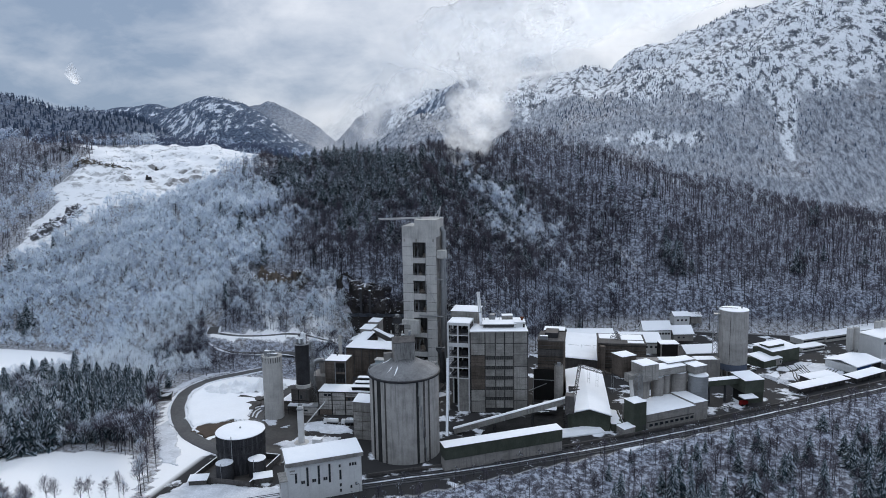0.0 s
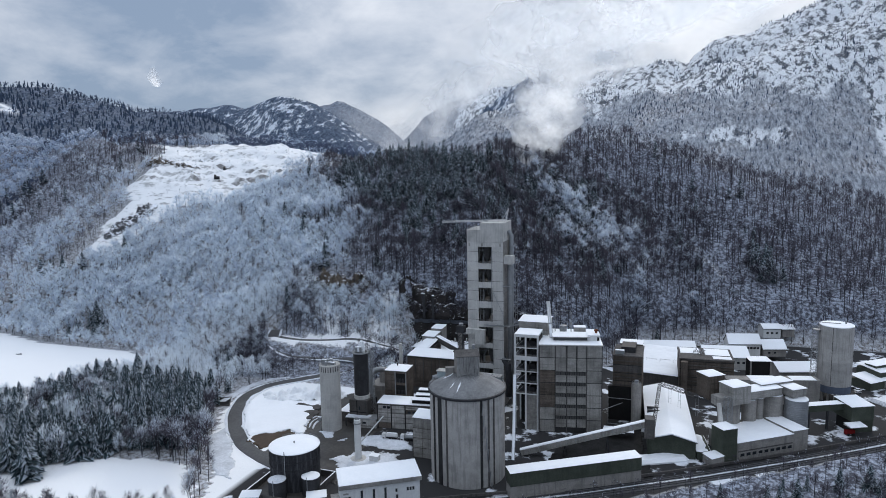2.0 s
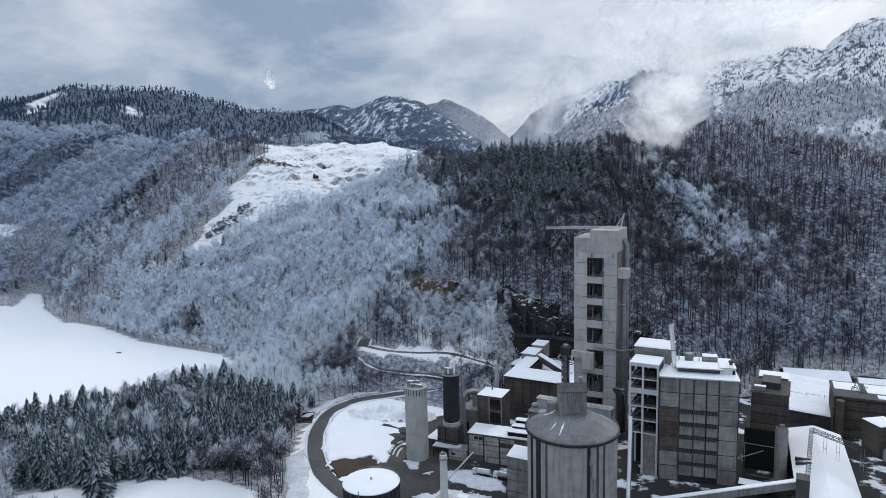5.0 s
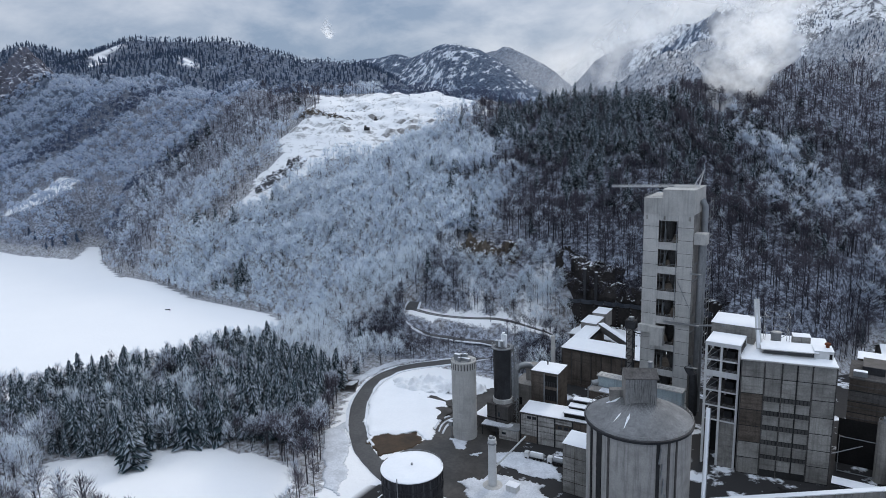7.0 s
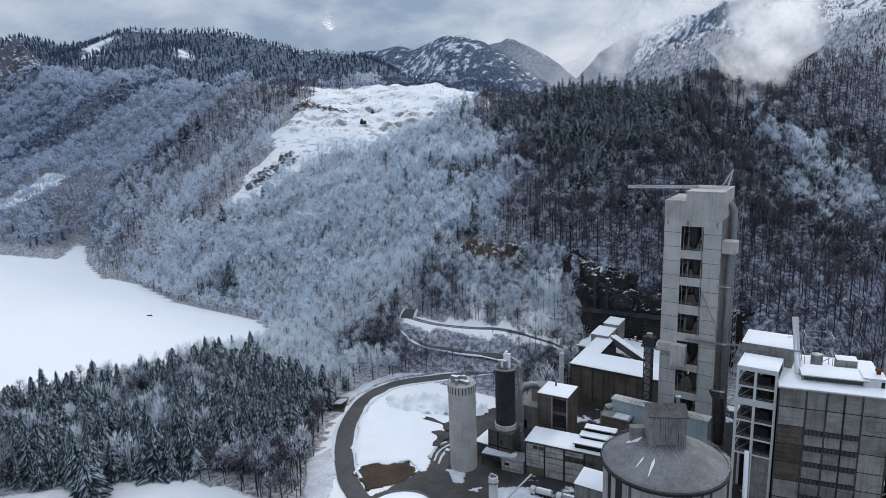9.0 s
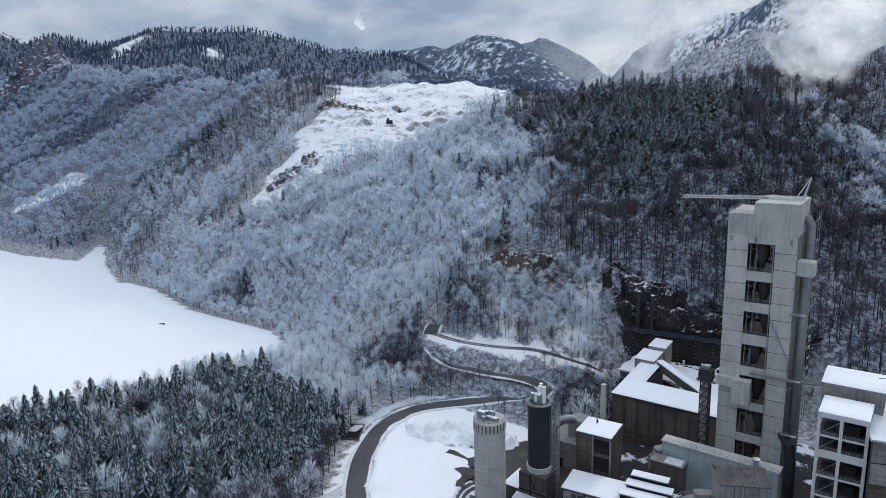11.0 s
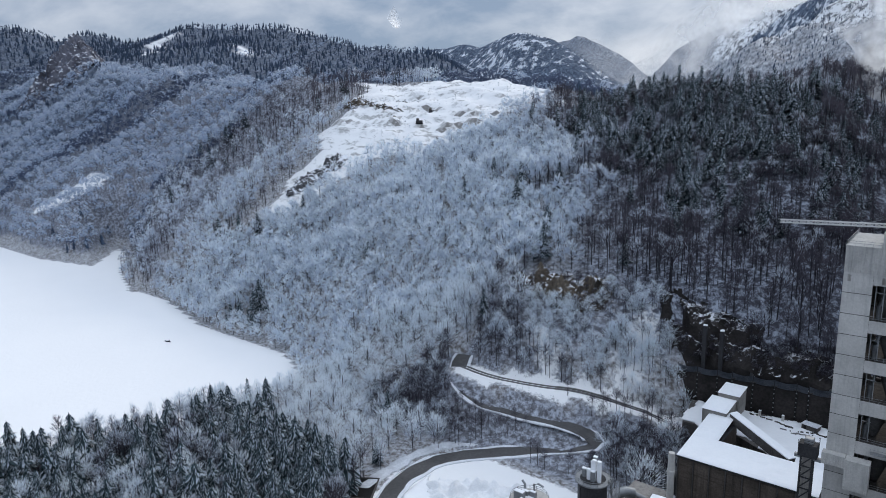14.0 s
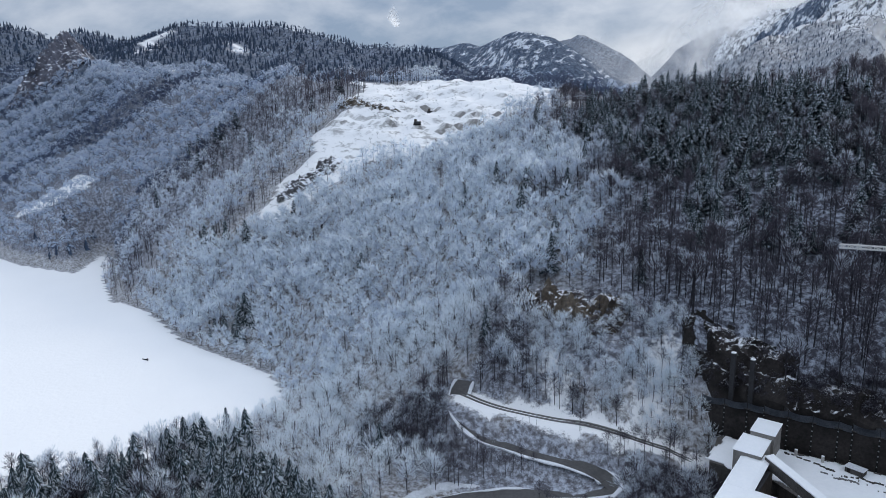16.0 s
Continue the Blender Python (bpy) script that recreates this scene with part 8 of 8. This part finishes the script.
BROWN_SPUR = [(-660, 350), (-552, 352), (-400, 260), (-424, 242), (-486, 254), (-468, 205), (-462, 165), (-442, 130), (-452, 108), (-486, 120), (-506, 190), (-520, 250), (-610, 322)]
RAVINE = [(136, 283), (160, 246), (150, 230)]


def frosting(x, y, z):
    """How much snow hangs in the crowns: most on the slope above the lake, little on the dark hill."""
    hill = dark_side(x, y) * np.maximum(smooth_step((z - 3) / 30), (x > 0) & (y > 20))
    f = 0.94 - 0.79 * hill - 0.12 * smooth_step((z - 115) / 35)
    f = f + 0.24 * np.exp(-(line_distance(x, y, [(0, 305), (30, 262), (60, 222)]) / 58) ** 2) * hill + 0.13 * np.exp(-(line_distance(x, y, [(-14, 280), (4, 232), (24, 200), (26, 165)]) / 30) ** 2) * hill
    f = np.where(inside(x + 8 * fractal(x / 20, y / 20, 35), y, BROWN_SPUR), np.minimum(f, 0.30 + 0.3 * (x < -470)), f)
    south = (y + 130) * 0.823 - (x - 15) * 0.568
    f = f - 0.16 * inside(x, y, [(-200, 5), (-170, 80), (-20, 85), (-40, 20), (-90, 0)]) - 0.84 * ((south < -4) & (x > -60)) - (0.20 * smooth_step((15 - y) / 45) + 0.26 * smooth_step((-40 - y) / 30) + 0.22 * smooth_step((x + 185) / 30) * smooth_step((-20 - y) / 30)) * (x < -60) - 0.50 * smooth_step((-470 - x) / 70) + 0.13 * fractal(x / 45, y / 45, 31)
    return np.clip(f, 0.0, 1.0)


EYES = np.array([[124, -402], [104, -334], [75, -273], [42, -224], [8, -179]])


def nearest_eye(x, y):
    return np.min([np.hypot(x - a, y - b) for a, b in EYES], axis=0)


def in_sight(x, y):
    """Ground that any part of the walk looks at."""
    out = np.zeros(np.shape(x), bool)
    for (a, b), yaw in zip(EYES, (13.6, 28.6, 34.1, 39.3, 39.6)):
        d = np.degrees(np.arctan2(-(x - a), y - b)) - yaw
        out |= abs(d) < 38
    return out


FROSTS = (-0.08, 0.26, 0.64, 1.02)
bare_mats, fir_mats = [BARK, TWIG, RIME, FROST], [BARK, NEEDLE, DUSTED]


def crest_line(x):
    return np.interp(x, [-700, -300, -173, -86, -20, 60, 214, 330, 520], [480, 330, 300, 292, 420, 465, 450, 470, 560])


X, Y = scattered(-660, 520, -330, 520, 7.8)
X2, Y2 = scattered(-310, -110, -195, -35, 6.5)
X3, Y3 = scattered(-205, -30, 0, 100, 3.9)
X4, Y4 = scattered(-250, 150, 92, 330, 5.9)
m = inside(X3, Y3, HAIRPIN) | (inside(X3, Y3, SCREE) & (rng.random(len(X3)) < 0.8))
m4 = dark_side(X4, Y4) > 0.55
X, Y = np.r_[X, X2, X3[m], X4[m4]], np.r_[Y, Y2, Y3[m], Y4[m4]]
filling = np.arange(len(X)) >= len(X) - m4.sum()
d = nearest_eye(X, Y)
keep = wooded(X, Y) & in_sight(X, Y) & (d < 800)
X, Y, d, filling = X[keep], Y[keep], d[keep], filling[keep]
Z = ground_level(X, Y)
rocky = inside(X, Y, ROCKS) | inside(X, Y, SCREE)
keep = ~(rocky & (rng.random(len(X)) < np.where(inside(X, Y, SCREE), 0.12, 0.72)))
# the far side of the wooded crest is never seen
keep &= Y < crest_line(X) + 14
keep &= rng.random(len(X)) < 0.96
fir = rng.random(len(X)) < conifer_share(X, Y)
keep &= ~filling | fir | (rng.random(len(X)) < 0.42)
keep &= (line_distance(X, Y, RAVINE) > 7) | (rng.random(len(X)) < 0.3)
# trees on the camera's line of sight to the road and the track are thinned
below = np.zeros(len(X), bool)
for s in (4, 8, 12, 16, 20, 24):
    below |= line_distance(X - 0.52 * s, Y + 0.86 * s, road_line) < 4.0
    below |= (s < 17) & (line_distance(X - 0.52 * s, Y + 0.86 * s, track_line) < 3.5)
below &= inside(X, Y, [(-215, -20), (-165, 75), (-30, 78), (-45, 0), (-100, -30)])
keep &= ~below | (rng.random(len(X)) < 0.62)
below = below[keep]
X, Y, Z, d, filling = X[keep], Y[keep], Z[keep], d[keep], filling[keep]
fir = fir[keep]
slim_hill = smooth_step((X + 110) / 110) * smooth_step((Z - 12) / 30)
tall = np.where(fir, rng.uniform(np.where((X < -110) & (Y < -30), 14, 10), 25, len(X)), rng.uniform(16, 22.5, len(X)) * (1 + 0.2 * fractal(X / 30, Y / 30, 51)) + 2.5 * slim_hill)
tall = np.where(fir & (dark_side(X, Y) > 0.4) & (Y > 90), rng.uniform(9, 22, len(X)), tall)
tall = np.where(~fir & inside(X, Y, SPRUCE_HILL), 0.72 * tall, tall)
tall *= np.where((line_distance(X, Y, LAKE + LAKE[:1]) < 14) & (Y > -30), 0.75, 1.0)
# trees in the line of sight to the road are kept lower
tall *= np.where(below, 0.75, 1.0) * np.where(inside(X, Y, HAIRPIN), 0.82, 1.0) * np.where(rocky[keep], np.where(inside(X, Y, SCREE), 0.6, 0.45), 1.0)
south = (Y + 130) * 0.823 - (X - 15) * 0.568
bank = (south < -4) & (X > -60)
tall *= np.where(bank, 0.50 + 0.3 * smooth_step((-south - 20) / 40), 1.0)
fr = frosting(X, Y, Z) + rng.normal(0, 0.09, len(X))
level = np.digitize(fr, [0.25, 0.5, 0.70])
level = np.where(inside(X, Y, HAIRPIN), np.array([0, 0, 1, 1, 2])[rng.integers(0, 5, len(X))], level)
level = np.where(inside(X, Y, SCREE), np.array([1, 2, 3, 3])[rng.integers(0, 4, len(X))], level)
# those left in that line of sight stay bare and leafless
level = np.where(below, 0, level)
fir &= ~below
level = np.where(filling & (level < 2), np.where(inside(X, Y, SPRUCE_HILL), 1, 0), level)


def split_parts(shape, mats):
    """Trunk and crown of a tree as two meshes to share."""
    v, f, m = shape
    out = []
    for name, sel in (("trunk", m == 0), ("crown", m > 0)):
        used, back = np.unique(f[sel], return_inverse=True)
        out.append(mesh_from(name, v[used], back.reshape(-1, 3), m[sel], mats))
    return out


def standing_tree(name, meshes, spot, label, group):
    x, y, z, h = spot
    tree = tagged(new(name), label, "tree", group)
    w = h * rng.uniform(0.85, 1.15)
    tree.matrix_basis = pose(x, y, z, 0, 0, rng.uniform(0, 360)) @ Matrix.Diagonal((w, w, h, 1))
    for key, me in zip(("trunk", "crown"), meshes):
        new(key, me).parent = tree


# trees by the hairpin road and along the railway stand on their own
single = (inside(X, Y, [(-200, 8), (-160, 78), (-30, 80), (-52, 20), (-90, 10)]) | inside(X, Y, [(-172, -60), (-140, -10), (-132, 20), (-160, 28), (-190, -30)])
          | inside(X, Y, [(-165, -128), (-120, -90), (-100, -112), (-150, -134)]))
order = np.flatnonzero(single)[:300]
single = np.zeros(len(X), bool)
single[order] = True
bare_sets = [split_parts(bare_tree(3, FROSTS[k % 4], 0.9 + 0.25 * rng.random()), bare_mats) for k in range(12)]
fir_sets = [split_parts(conifer(3, 0.95 + 0.12 * k), fir_mats) for k in range(4)]
BARE_LABELS = ("bare dark leafless tree above thin snow", "leafless tree with a little snow on its twigs", "leafless tree with rime-grey snowy twigs", "leafless tree white with snow on every twig")
for i in order:
    spot = (X[i], Y[i], Z[i] - 0.3, tall[i])
    if fir[i]:
        standing_tree("spruce", fir_sets[int(rng.integers(0, 4))], spot, "dark green spruce with snow along its branches", "trees by the hairpin road")
    else:
        standing_tree("bare_tree", bare_sets[int(level[i] + 4 * rng.integers(0, 3))], spot, BARE_LABELS[level[i]], "trees by the hairpin road")
# lone spruces on the hill, in the clearing and above the lake
for x, y, h in ((-241, 179, 24), (-182, -152, 27), (-176, -158, 24), (-206, 120, 17), (46, 172, 22), (58, 180, 20), (187, 258, 27), (193, 252, 30), (184, 268, 24), (198, 262, 22), (191, 244, 25), (187, 290, 22), (300, 262, 26), (306, 268, 21), (51, 322, 24), (352, 396, 28), (344, 388, 24)):
    standing_tree("spruce", fir_sets[int(rng.integers(0, 4))], (x, y, float(ground_level(np.array([x]), np.array([y]))[0]) - 0.3, h), "tall dark spruce standing alone on the snowy slope", "lone spruces")

# dark brush round the rock and above the pillared wall
BX, BY = scattered(-190, 30, 76, 118, 3.2)
m = (inside(BX, BY, [(-76, 90), (-112, 84), (-150, 86), (-186, 96), (-170, 112), (-120, 114), (-60, 116), (20, 114), (24, 96), (-20, 92.5), (-50, 90), (-73, 87)])) & (rng.random(len(BX)) < 0.7)
BX, BY = BX[m], BY[m]
BZ = ground_level(BX, BY) - 0.3
# bushes that cling to the steep face behind the wall's coping
CX = rng.uniform(-76, 22, 420)
CT = rng.uniform(0.0, 1.0, 420)
CY = np.interp(CX, [-73, -50, -20, 14], [85, 88, 90.5, 92.5]) + 3.2 + 9.0 * CT
BX, BY, BZ = np.r_[BX, CX], np.r_[BY, CY], np.r_[BZ, 29.0 + 10 * CT]
planted("brush", [bare_tree(2, f, 1.3) for f in (-0.2, -0.1, 0.15)], np.c_[BX, BY, BZ, rng.uniform(4, 9, len(BX)), rng.integers(0, 3, len(BX))], bare_mats, "dark leafless brush about the rock face", "brush")

BX, BY = scattered(-205, -30, 0, 80, 3.4)
m = inside(BX, BY, HAIRPIN) & (line_distance(BX, BY, road_line) > 5.2) & (line_distance(BX, BY, track_line) > 5.5) & ~inside(BX, BY, FLAT) & (rng.random(len(BX)) < 0.75)
BX, BY = BX[m], BY[m]
planted("brush", [bare_tree(0, f, 1.3) for f in (-0.1, 0.15, 0.4)], np.c_[BX, BY, ground_level(BX, BY) - 0.2, rng.uniform(1.5, 5, len(BX)), rng.integers(0, 3, len(BX))], bare_mats, "low leafless brush beside the hairpin road", "brush")
BX, BY = scattered(20, 420, -240, 130, 4.6)
side = (BY + 130) * 0.823 - (BX - 15) * 0.568
m = (side < -6) & (side > -95) & in_sight(BX, BY) & (rng.random(len(BX)) < 0.8)
BX, BY = BX[m], BY[m]
planted("brush", [bare_tree(0, f, 1.3) for f in (-0.2, -0.1, 0.2)], np.c_[BX, BY, ground_level(BX, BY) - 0.3, rng.uniform(3, 8, len(BX)), rng.integers(0, 3, len(BX))], bare_mats, "dark leafless brush on the railway bank", "brush")

for near, far, detail in ((0, 330, 3), (330, 540, 2), (540, 9999, 1)):
    sel = np.where(filling, detail == 2, (d >= near) & (d < far)) & ~single
    shapes = [bare_tree(detail, FROSTS[k % 4], (0.55 if k % 4 < 2 else 1.2) + 0.35 * rng.random()) for k in range(16)]
    m = sel & ~fir
    kind = level[m] + 4 * rng.integers(0, 4, m.sum())
    planted("bare_wood", shapes, np.c_[X[m], Y[m], Z[m] - 0.3, tall[m], kind], bare_mats, "leafless wood with snow in its branches", "woods")
    shapes = [conifer(detail, 0.95 + 0.15 * k) for k in range(4)]
    m = sel & fir
    planted("spruce_wood", shapes, np.c_[X[m], Y[m], Z[m] - 0.3, tall[m], rng.integers(0, 4, m.sum())], fir_mats, "dark spruces dusted with snow", "woods")
# materials of the far trees, with haze tinted into their colours
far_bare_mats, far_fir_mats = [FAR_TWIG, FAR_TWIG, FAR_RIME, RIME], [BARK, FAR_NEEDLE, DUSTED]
# hillside across the lake and the long ridge behind
X, Y = scattered(-2300, -640, 40, 1000, 9.2)
X2, Y2 = scattered(-660, 0, 430, 1150, 10.0)
X, Y = np.r_[X, X2], np.r_[Y, Y2]
keep = in_sight(X, Y) & ~inside(X, Y, LAKE) & ~in_quarry(X, Y) & (nearest_eye(X, Y) < 2150)
X, Y = X[keep], Y[keep]
Z = ground_level(X, Y)
keep = (Z > 6) & (rng.random(len(X)) < 0.92)
# snowy glades on the hillside and the ridge
for glade in GLADES:
    keep &= ~inside(X, Y, glade) | (rng.random(len(X)) < 0.22)
X, Y, Z = X[keep], Y[keep], Z[keep]
back = (Y > 560) | (Z > 235)
fir = rng.random(len(X)) < np.clip(0.0 + 0.62 * back + (0.16 + 0.2 * back) * fractal(X / 120, Y / 120, 41), 0.01, 0.8)
shapes = [far_crown((0.08, 0.36, 0.66)[k % 3], 0.9 + 0.3 * rng.random()) for k in range(12)]
m = ~fir
# Pale crowns at the far left imitate haze; elsewhere they mark snowier trees.
pale = np.clip(np.digitize(2.6 * fractal((X - 0.6 * Y) / 75, Y / 420, 43, 3) + 0.4 * fractal(X / 160, Y / 160, 44) - 0.9 * back - 1.05 * smooth_step((Z - 80) / 60) * smooth_step((X + 1150) / 200) + 0.8 * smooth_step((110 - Z) / 80) + 0.75 * smooth_step((-820 - X) / 200) * ~back + rng.normal(0, 0.13, len(X)), [-0.25, 0.30]), 0, 2)
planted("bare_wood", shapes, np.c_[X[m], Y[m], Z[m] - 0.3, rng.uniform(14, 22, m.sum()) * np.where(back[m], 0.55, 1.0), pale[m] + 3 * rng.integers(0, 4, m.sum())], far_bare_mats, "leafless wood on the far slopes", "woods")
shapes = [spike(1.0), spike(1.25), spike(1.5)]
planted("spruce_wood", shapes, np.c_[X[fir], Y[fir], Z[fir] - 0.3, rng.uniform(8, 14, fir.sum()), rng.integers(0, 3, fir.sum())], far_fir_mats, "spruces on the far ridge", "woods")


# trees clinging to the rock peak
X, Y = scattered(-1376, -1220, 250, 440, 8.0)
rise = np.clip(line_distance(X, Y, PEAK + PEAK[:1]) / 70, 0, 1)
Z = ground_level(X, Y) + 55 * rise - 3
m = inside(X, Y, PEAK) & (rng.random(len(X)) < 0.9 - 0.35 * rise)
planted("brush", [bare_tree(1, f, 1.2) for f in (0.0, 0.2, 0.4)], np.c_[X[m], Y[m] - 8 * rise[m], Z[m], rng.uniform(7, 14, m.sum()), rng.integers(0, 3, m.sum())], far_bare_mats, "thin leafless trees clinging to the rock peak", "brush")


# low bushes scattered over the quarry floor
X, Y = scattered(-540, -285, 190, 425, 9.0)
Z = ground_level(X, Y)
m = in_quarry(X, Y) & (rng.random(len(X)) < 0.22 + 0.35 * fractal(X / 30, Y / 30, 66) + 0.7 * (line_distance(X, Y, [(-505, 296), (-428, 290)]) < 9))
planted("bush", [bare_tree(1, 0.1, 1.6), bare_tree(1, 0.4, 1.6)], np.c_[X[m], Y[m], Z[m] - 0.4, rng.uniform(2.5, 6.5, m.sum()), rng.integers(0, 2, m.sum())], bare_mats, "low leafless bushes on the snowy quarry floor", "bushes")


# trees on the ribs of the high mountains
X, Y = scattered(-1900, 2300, 1150, 2600, 11.0)
X2, Y2 = scattered(-2500, -1500, 2150, 3050, 14.0)
X, Y = np.r_[X, X2], np.r_[Y, Y2]
Z = ground_level(X, Y)
rib = fractal(X / 38, Y / 150, 91, 4) + 0.5 * fractal(X / 210, Y / 210, 92)
line = 330 + 90 * fractal(X / 330, Y / 330, 93)
keep = in_sight(X, Y) & (Z > 60) & (line_distance(X, Y, GULLY) > 16) & (rng.random(len(X)) < np.clip(np.where(Z < line, 0.28, 0.16 + 0.62 * rib - 0.0006 * (Z - line)), 0.0, 0.8))
X, Y, Z = X[keep], Y[keep], Z[keep]
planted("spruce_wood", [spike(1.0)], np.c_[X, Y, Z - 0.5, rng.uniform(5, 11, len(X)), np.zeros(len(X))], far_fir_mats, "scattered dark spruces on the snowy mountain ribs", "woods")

# ---- steam and low cloud ----
def vapour(name, density, scale):
    """Thin white vapour: ragged patches between which one sees through."""
    m = bpy.data.materials.new(name)
    m.use_nodes = True
    nodes, links = m.node_tree.nodes, m.node_tree.links
    nodes.remove(nodes["Principled BSDF"])
    out = nodes["Material Output"]
    clear, white, through_light = (nodes.new("ShaderNodeBsdf" + k) for k in ("Transparent", "Diffuse", "Translucent"))
    white.inputs[0].default_value = through_light.inputs[0].default_value = (0.93, 0.94, 0.95, 1)
    body = nodes.new("ShaderNodeMixShader")
    links.new(white.outputs[0], body.inputs[1])
    links.new(through_light.outputs[0], body.inputs[2])
    body.inputs[0].default_value = 0.78
    geo = nodes.new("ShaderNodeNewGeometry")
    noise = nodes.new("ShaderNodeTexNoise")
    noise.inputs["Scale"].default_value, noise.inputs["Detail"].default_value, noise.inputs["Roughness"].default_value = scale, 4.0, 0.52
    links.new(geo.outputs["Position"], noise.inputs["Vector"])
    thick = nodes.new("ShaderNodeMapRange")
    thick.inputs[1].default_value, thick.inputs[2].default_value = 0.34, 0.70
    links.new(noise.outputs[0], thick.inputs[0])
    edge = nodes.new("ShaderNodeAttribute")
    edge.attribute_name = "thickness"
    share = nodes.new("ShaderNodeMath")
    share.operation = "MULTIPLY"
    links.new(thick.outputs[0], share.inputs[0])
    links.new(edge.outputs["Fac"], share.inputs[1])
    share2 = nodes.new("ShaderNodeMath")
    share2.operation = "MULTIPLY"
    links.new(share.outputs[0], share2.inputs[0])
    share2.inputs[1].default_value = density
    mix = nodes.new("ShaderNodeMixShader")
    links.new(share2.outputs[0], mix.inputs[0])
    links.new(clear.outputs[0], mix.inputs[1])
    links.new(body.outputs[0], mix.inputs[2])
    links.new(mix.outputs[0], out.inputs["Surface"])
    return m


def billow(name, mat, axis, shells, around, along, label, lumps, seed, fade=0.4):
    """Nested billowing half tubes round a curved axis of (x, y, z, rx, rz), thinning out towards their edges and ends."""
    p = np.array(axis, float)
    s = np.linspace(0, 1, along)
    k = np.linspace(0, 1, len(p))
    c = np.stack([np.interp(s, k, p[:, i]) for i in range(5)], -1)
    for _ in range(4):
        c[1:-1] = (c[:-2] + 2 * c[1:-1] + c[2:]) / 4
    level = abs(p[-1, 0] - p[0, 0]) > abs(p[-1, 2] - p[0, 2])
    vs, fs, th = [], [], []
    for n, f in enumerate(shells):
        A, S = np.meshgrid(np.linspace(-0.5 * math.pi, 0.5 * math.pi, around), s)
        w = f * (1 + lumps * fractal(np.cos(A) * 1.3 + 6.0 * S + 3 * n, np.sin(A) * 1.3 + 11.0 * S, seed + n, 4))
        deep, wide = -np.cos(A) * c[:, 3:4] * 0.6 * w, np.sin(A) * w
        x, y, z = c[:, 0:1] + (0 if level else wide * c[:, 3:4]), c[:, 1:2] + deep, c[:, 2:3] + (wide * c[:, 4:5] if level else 0 * A)
        base = sum(len(v) for v in vs)
        vs.append(np.stack([x + 0 * A, y, z], -1).reshape(-1, 3))
        ends = np.clip(np.minimum(S / 0.05 if not level else S / 0.3, (1 - S) / fade), 0, 1)
        th.append((ends ** 1.2 * np.clip(np.cos(A) * 1.15 - 0.15, 0, 1)).ravel())
        i = (np.arange(along - 1)[:, None] * around + np.arange(around - 1)[None]).ravel()
        q = np.stack([i, i + 1, i + around + 1, i + around], -1) + base
        fs.append(np.vstack([q[:, [0, 1, 2]], q[:, [0, 2, 3]]]))
    v, f = np.vstack(vs), np.vstack(fs)
    me = mesh_from(name, v, f, np.zeros(len(f), int), [mat])
    me.polygons.foreach_set("use_smooth", np.ones(len(f), bool))
    me.attributes.new("thickness", "FLOAT", "POINT").data.foreach_set("value", np.concatenate(th).astype(np.float32))
    ob = tagged(new(name, me), label, "cloud", kind="stuff")
    ob.visible_shadow = False
    return ob


billow("steam_plume", vapour("steam", 1.45, 0.035), [(-22, 310, 124, 8, 8), (-22, 322, 142, 16, 16), (-20, 334, 164, 27, 27), (-15, 342, 190, 40, 40), (-4, 346, 220, 55, 55), (16, 350, 254, 74, 74), (46, 356, 288, 96, 96), (88, 362, 322, 118, 118), (140, 370, 356, 140, 140)],
       (0.6, 0.85, 1.1), 36, 90, "white steam plume drifting up from the wooded hill", 0.22, 71, 0.6)
billow("low_cloud", vapour("cloud", 1.7, 0.004), [(-720, 2080, 560, 60, 70), (-440, 2030, 600, 150, 120), (-60, 1980, 640, 180, 150), (220, 1960, 680, 180, 150), (460, 1940, 740, 150, 140), (820, 1900, 850, 110, 100)],
       (0.55, 0.8, 1.05), 40, 70, "low cloud lying over the mountain crest", 0.2, 81)
# sheet of mist that also stands in for haze before the last ranges
billow("valley_mist", vapour("mist", 0.40, 0.002), [(-2050, 3130, 330, 60, 120), (-1750, 3260, 330, 60, 190), (-1400, 3400, 330, 60, 230), (-1000, 3500, 360, 60, 260), (-500, 3560, 400, 60, 260)],
       (1.0,), 24, 40, "pale mist in the far valley, also serving as haze", 0.15, 83)
billow("cloud_puff", vapour("puff", 1.4, 0.03), [(-2300, 2312, 540, 14, 14), (-2305, 2308, 560, 34, 34), (-2308, 2306, 590, 40, 40), (-2312, 2302, 615, 22, 22), (-2310, 2302, 650, 9, 9)],
       (0.7, 1.0), 24, 40, "small ragged white cloud over the far ridge", 0.4, 87, 0.4)
billow("cloud_bank", vapour("bank", 0.8, 0.006), [(-1180, 2330, 190, 40, 60), (-1000, 2330, 250, 60, 110), (-860, 2330, 350, 60, 130), (-700, 2320, 450, 60, 110), (-560, 2310, 520, 60, 90), (-440, 2300, 540, 40, 70)],
       (0.7, 1.0), 24, 50, "thin grey cloud clinging to the far mountainside", 0.35, 89, 0.4)
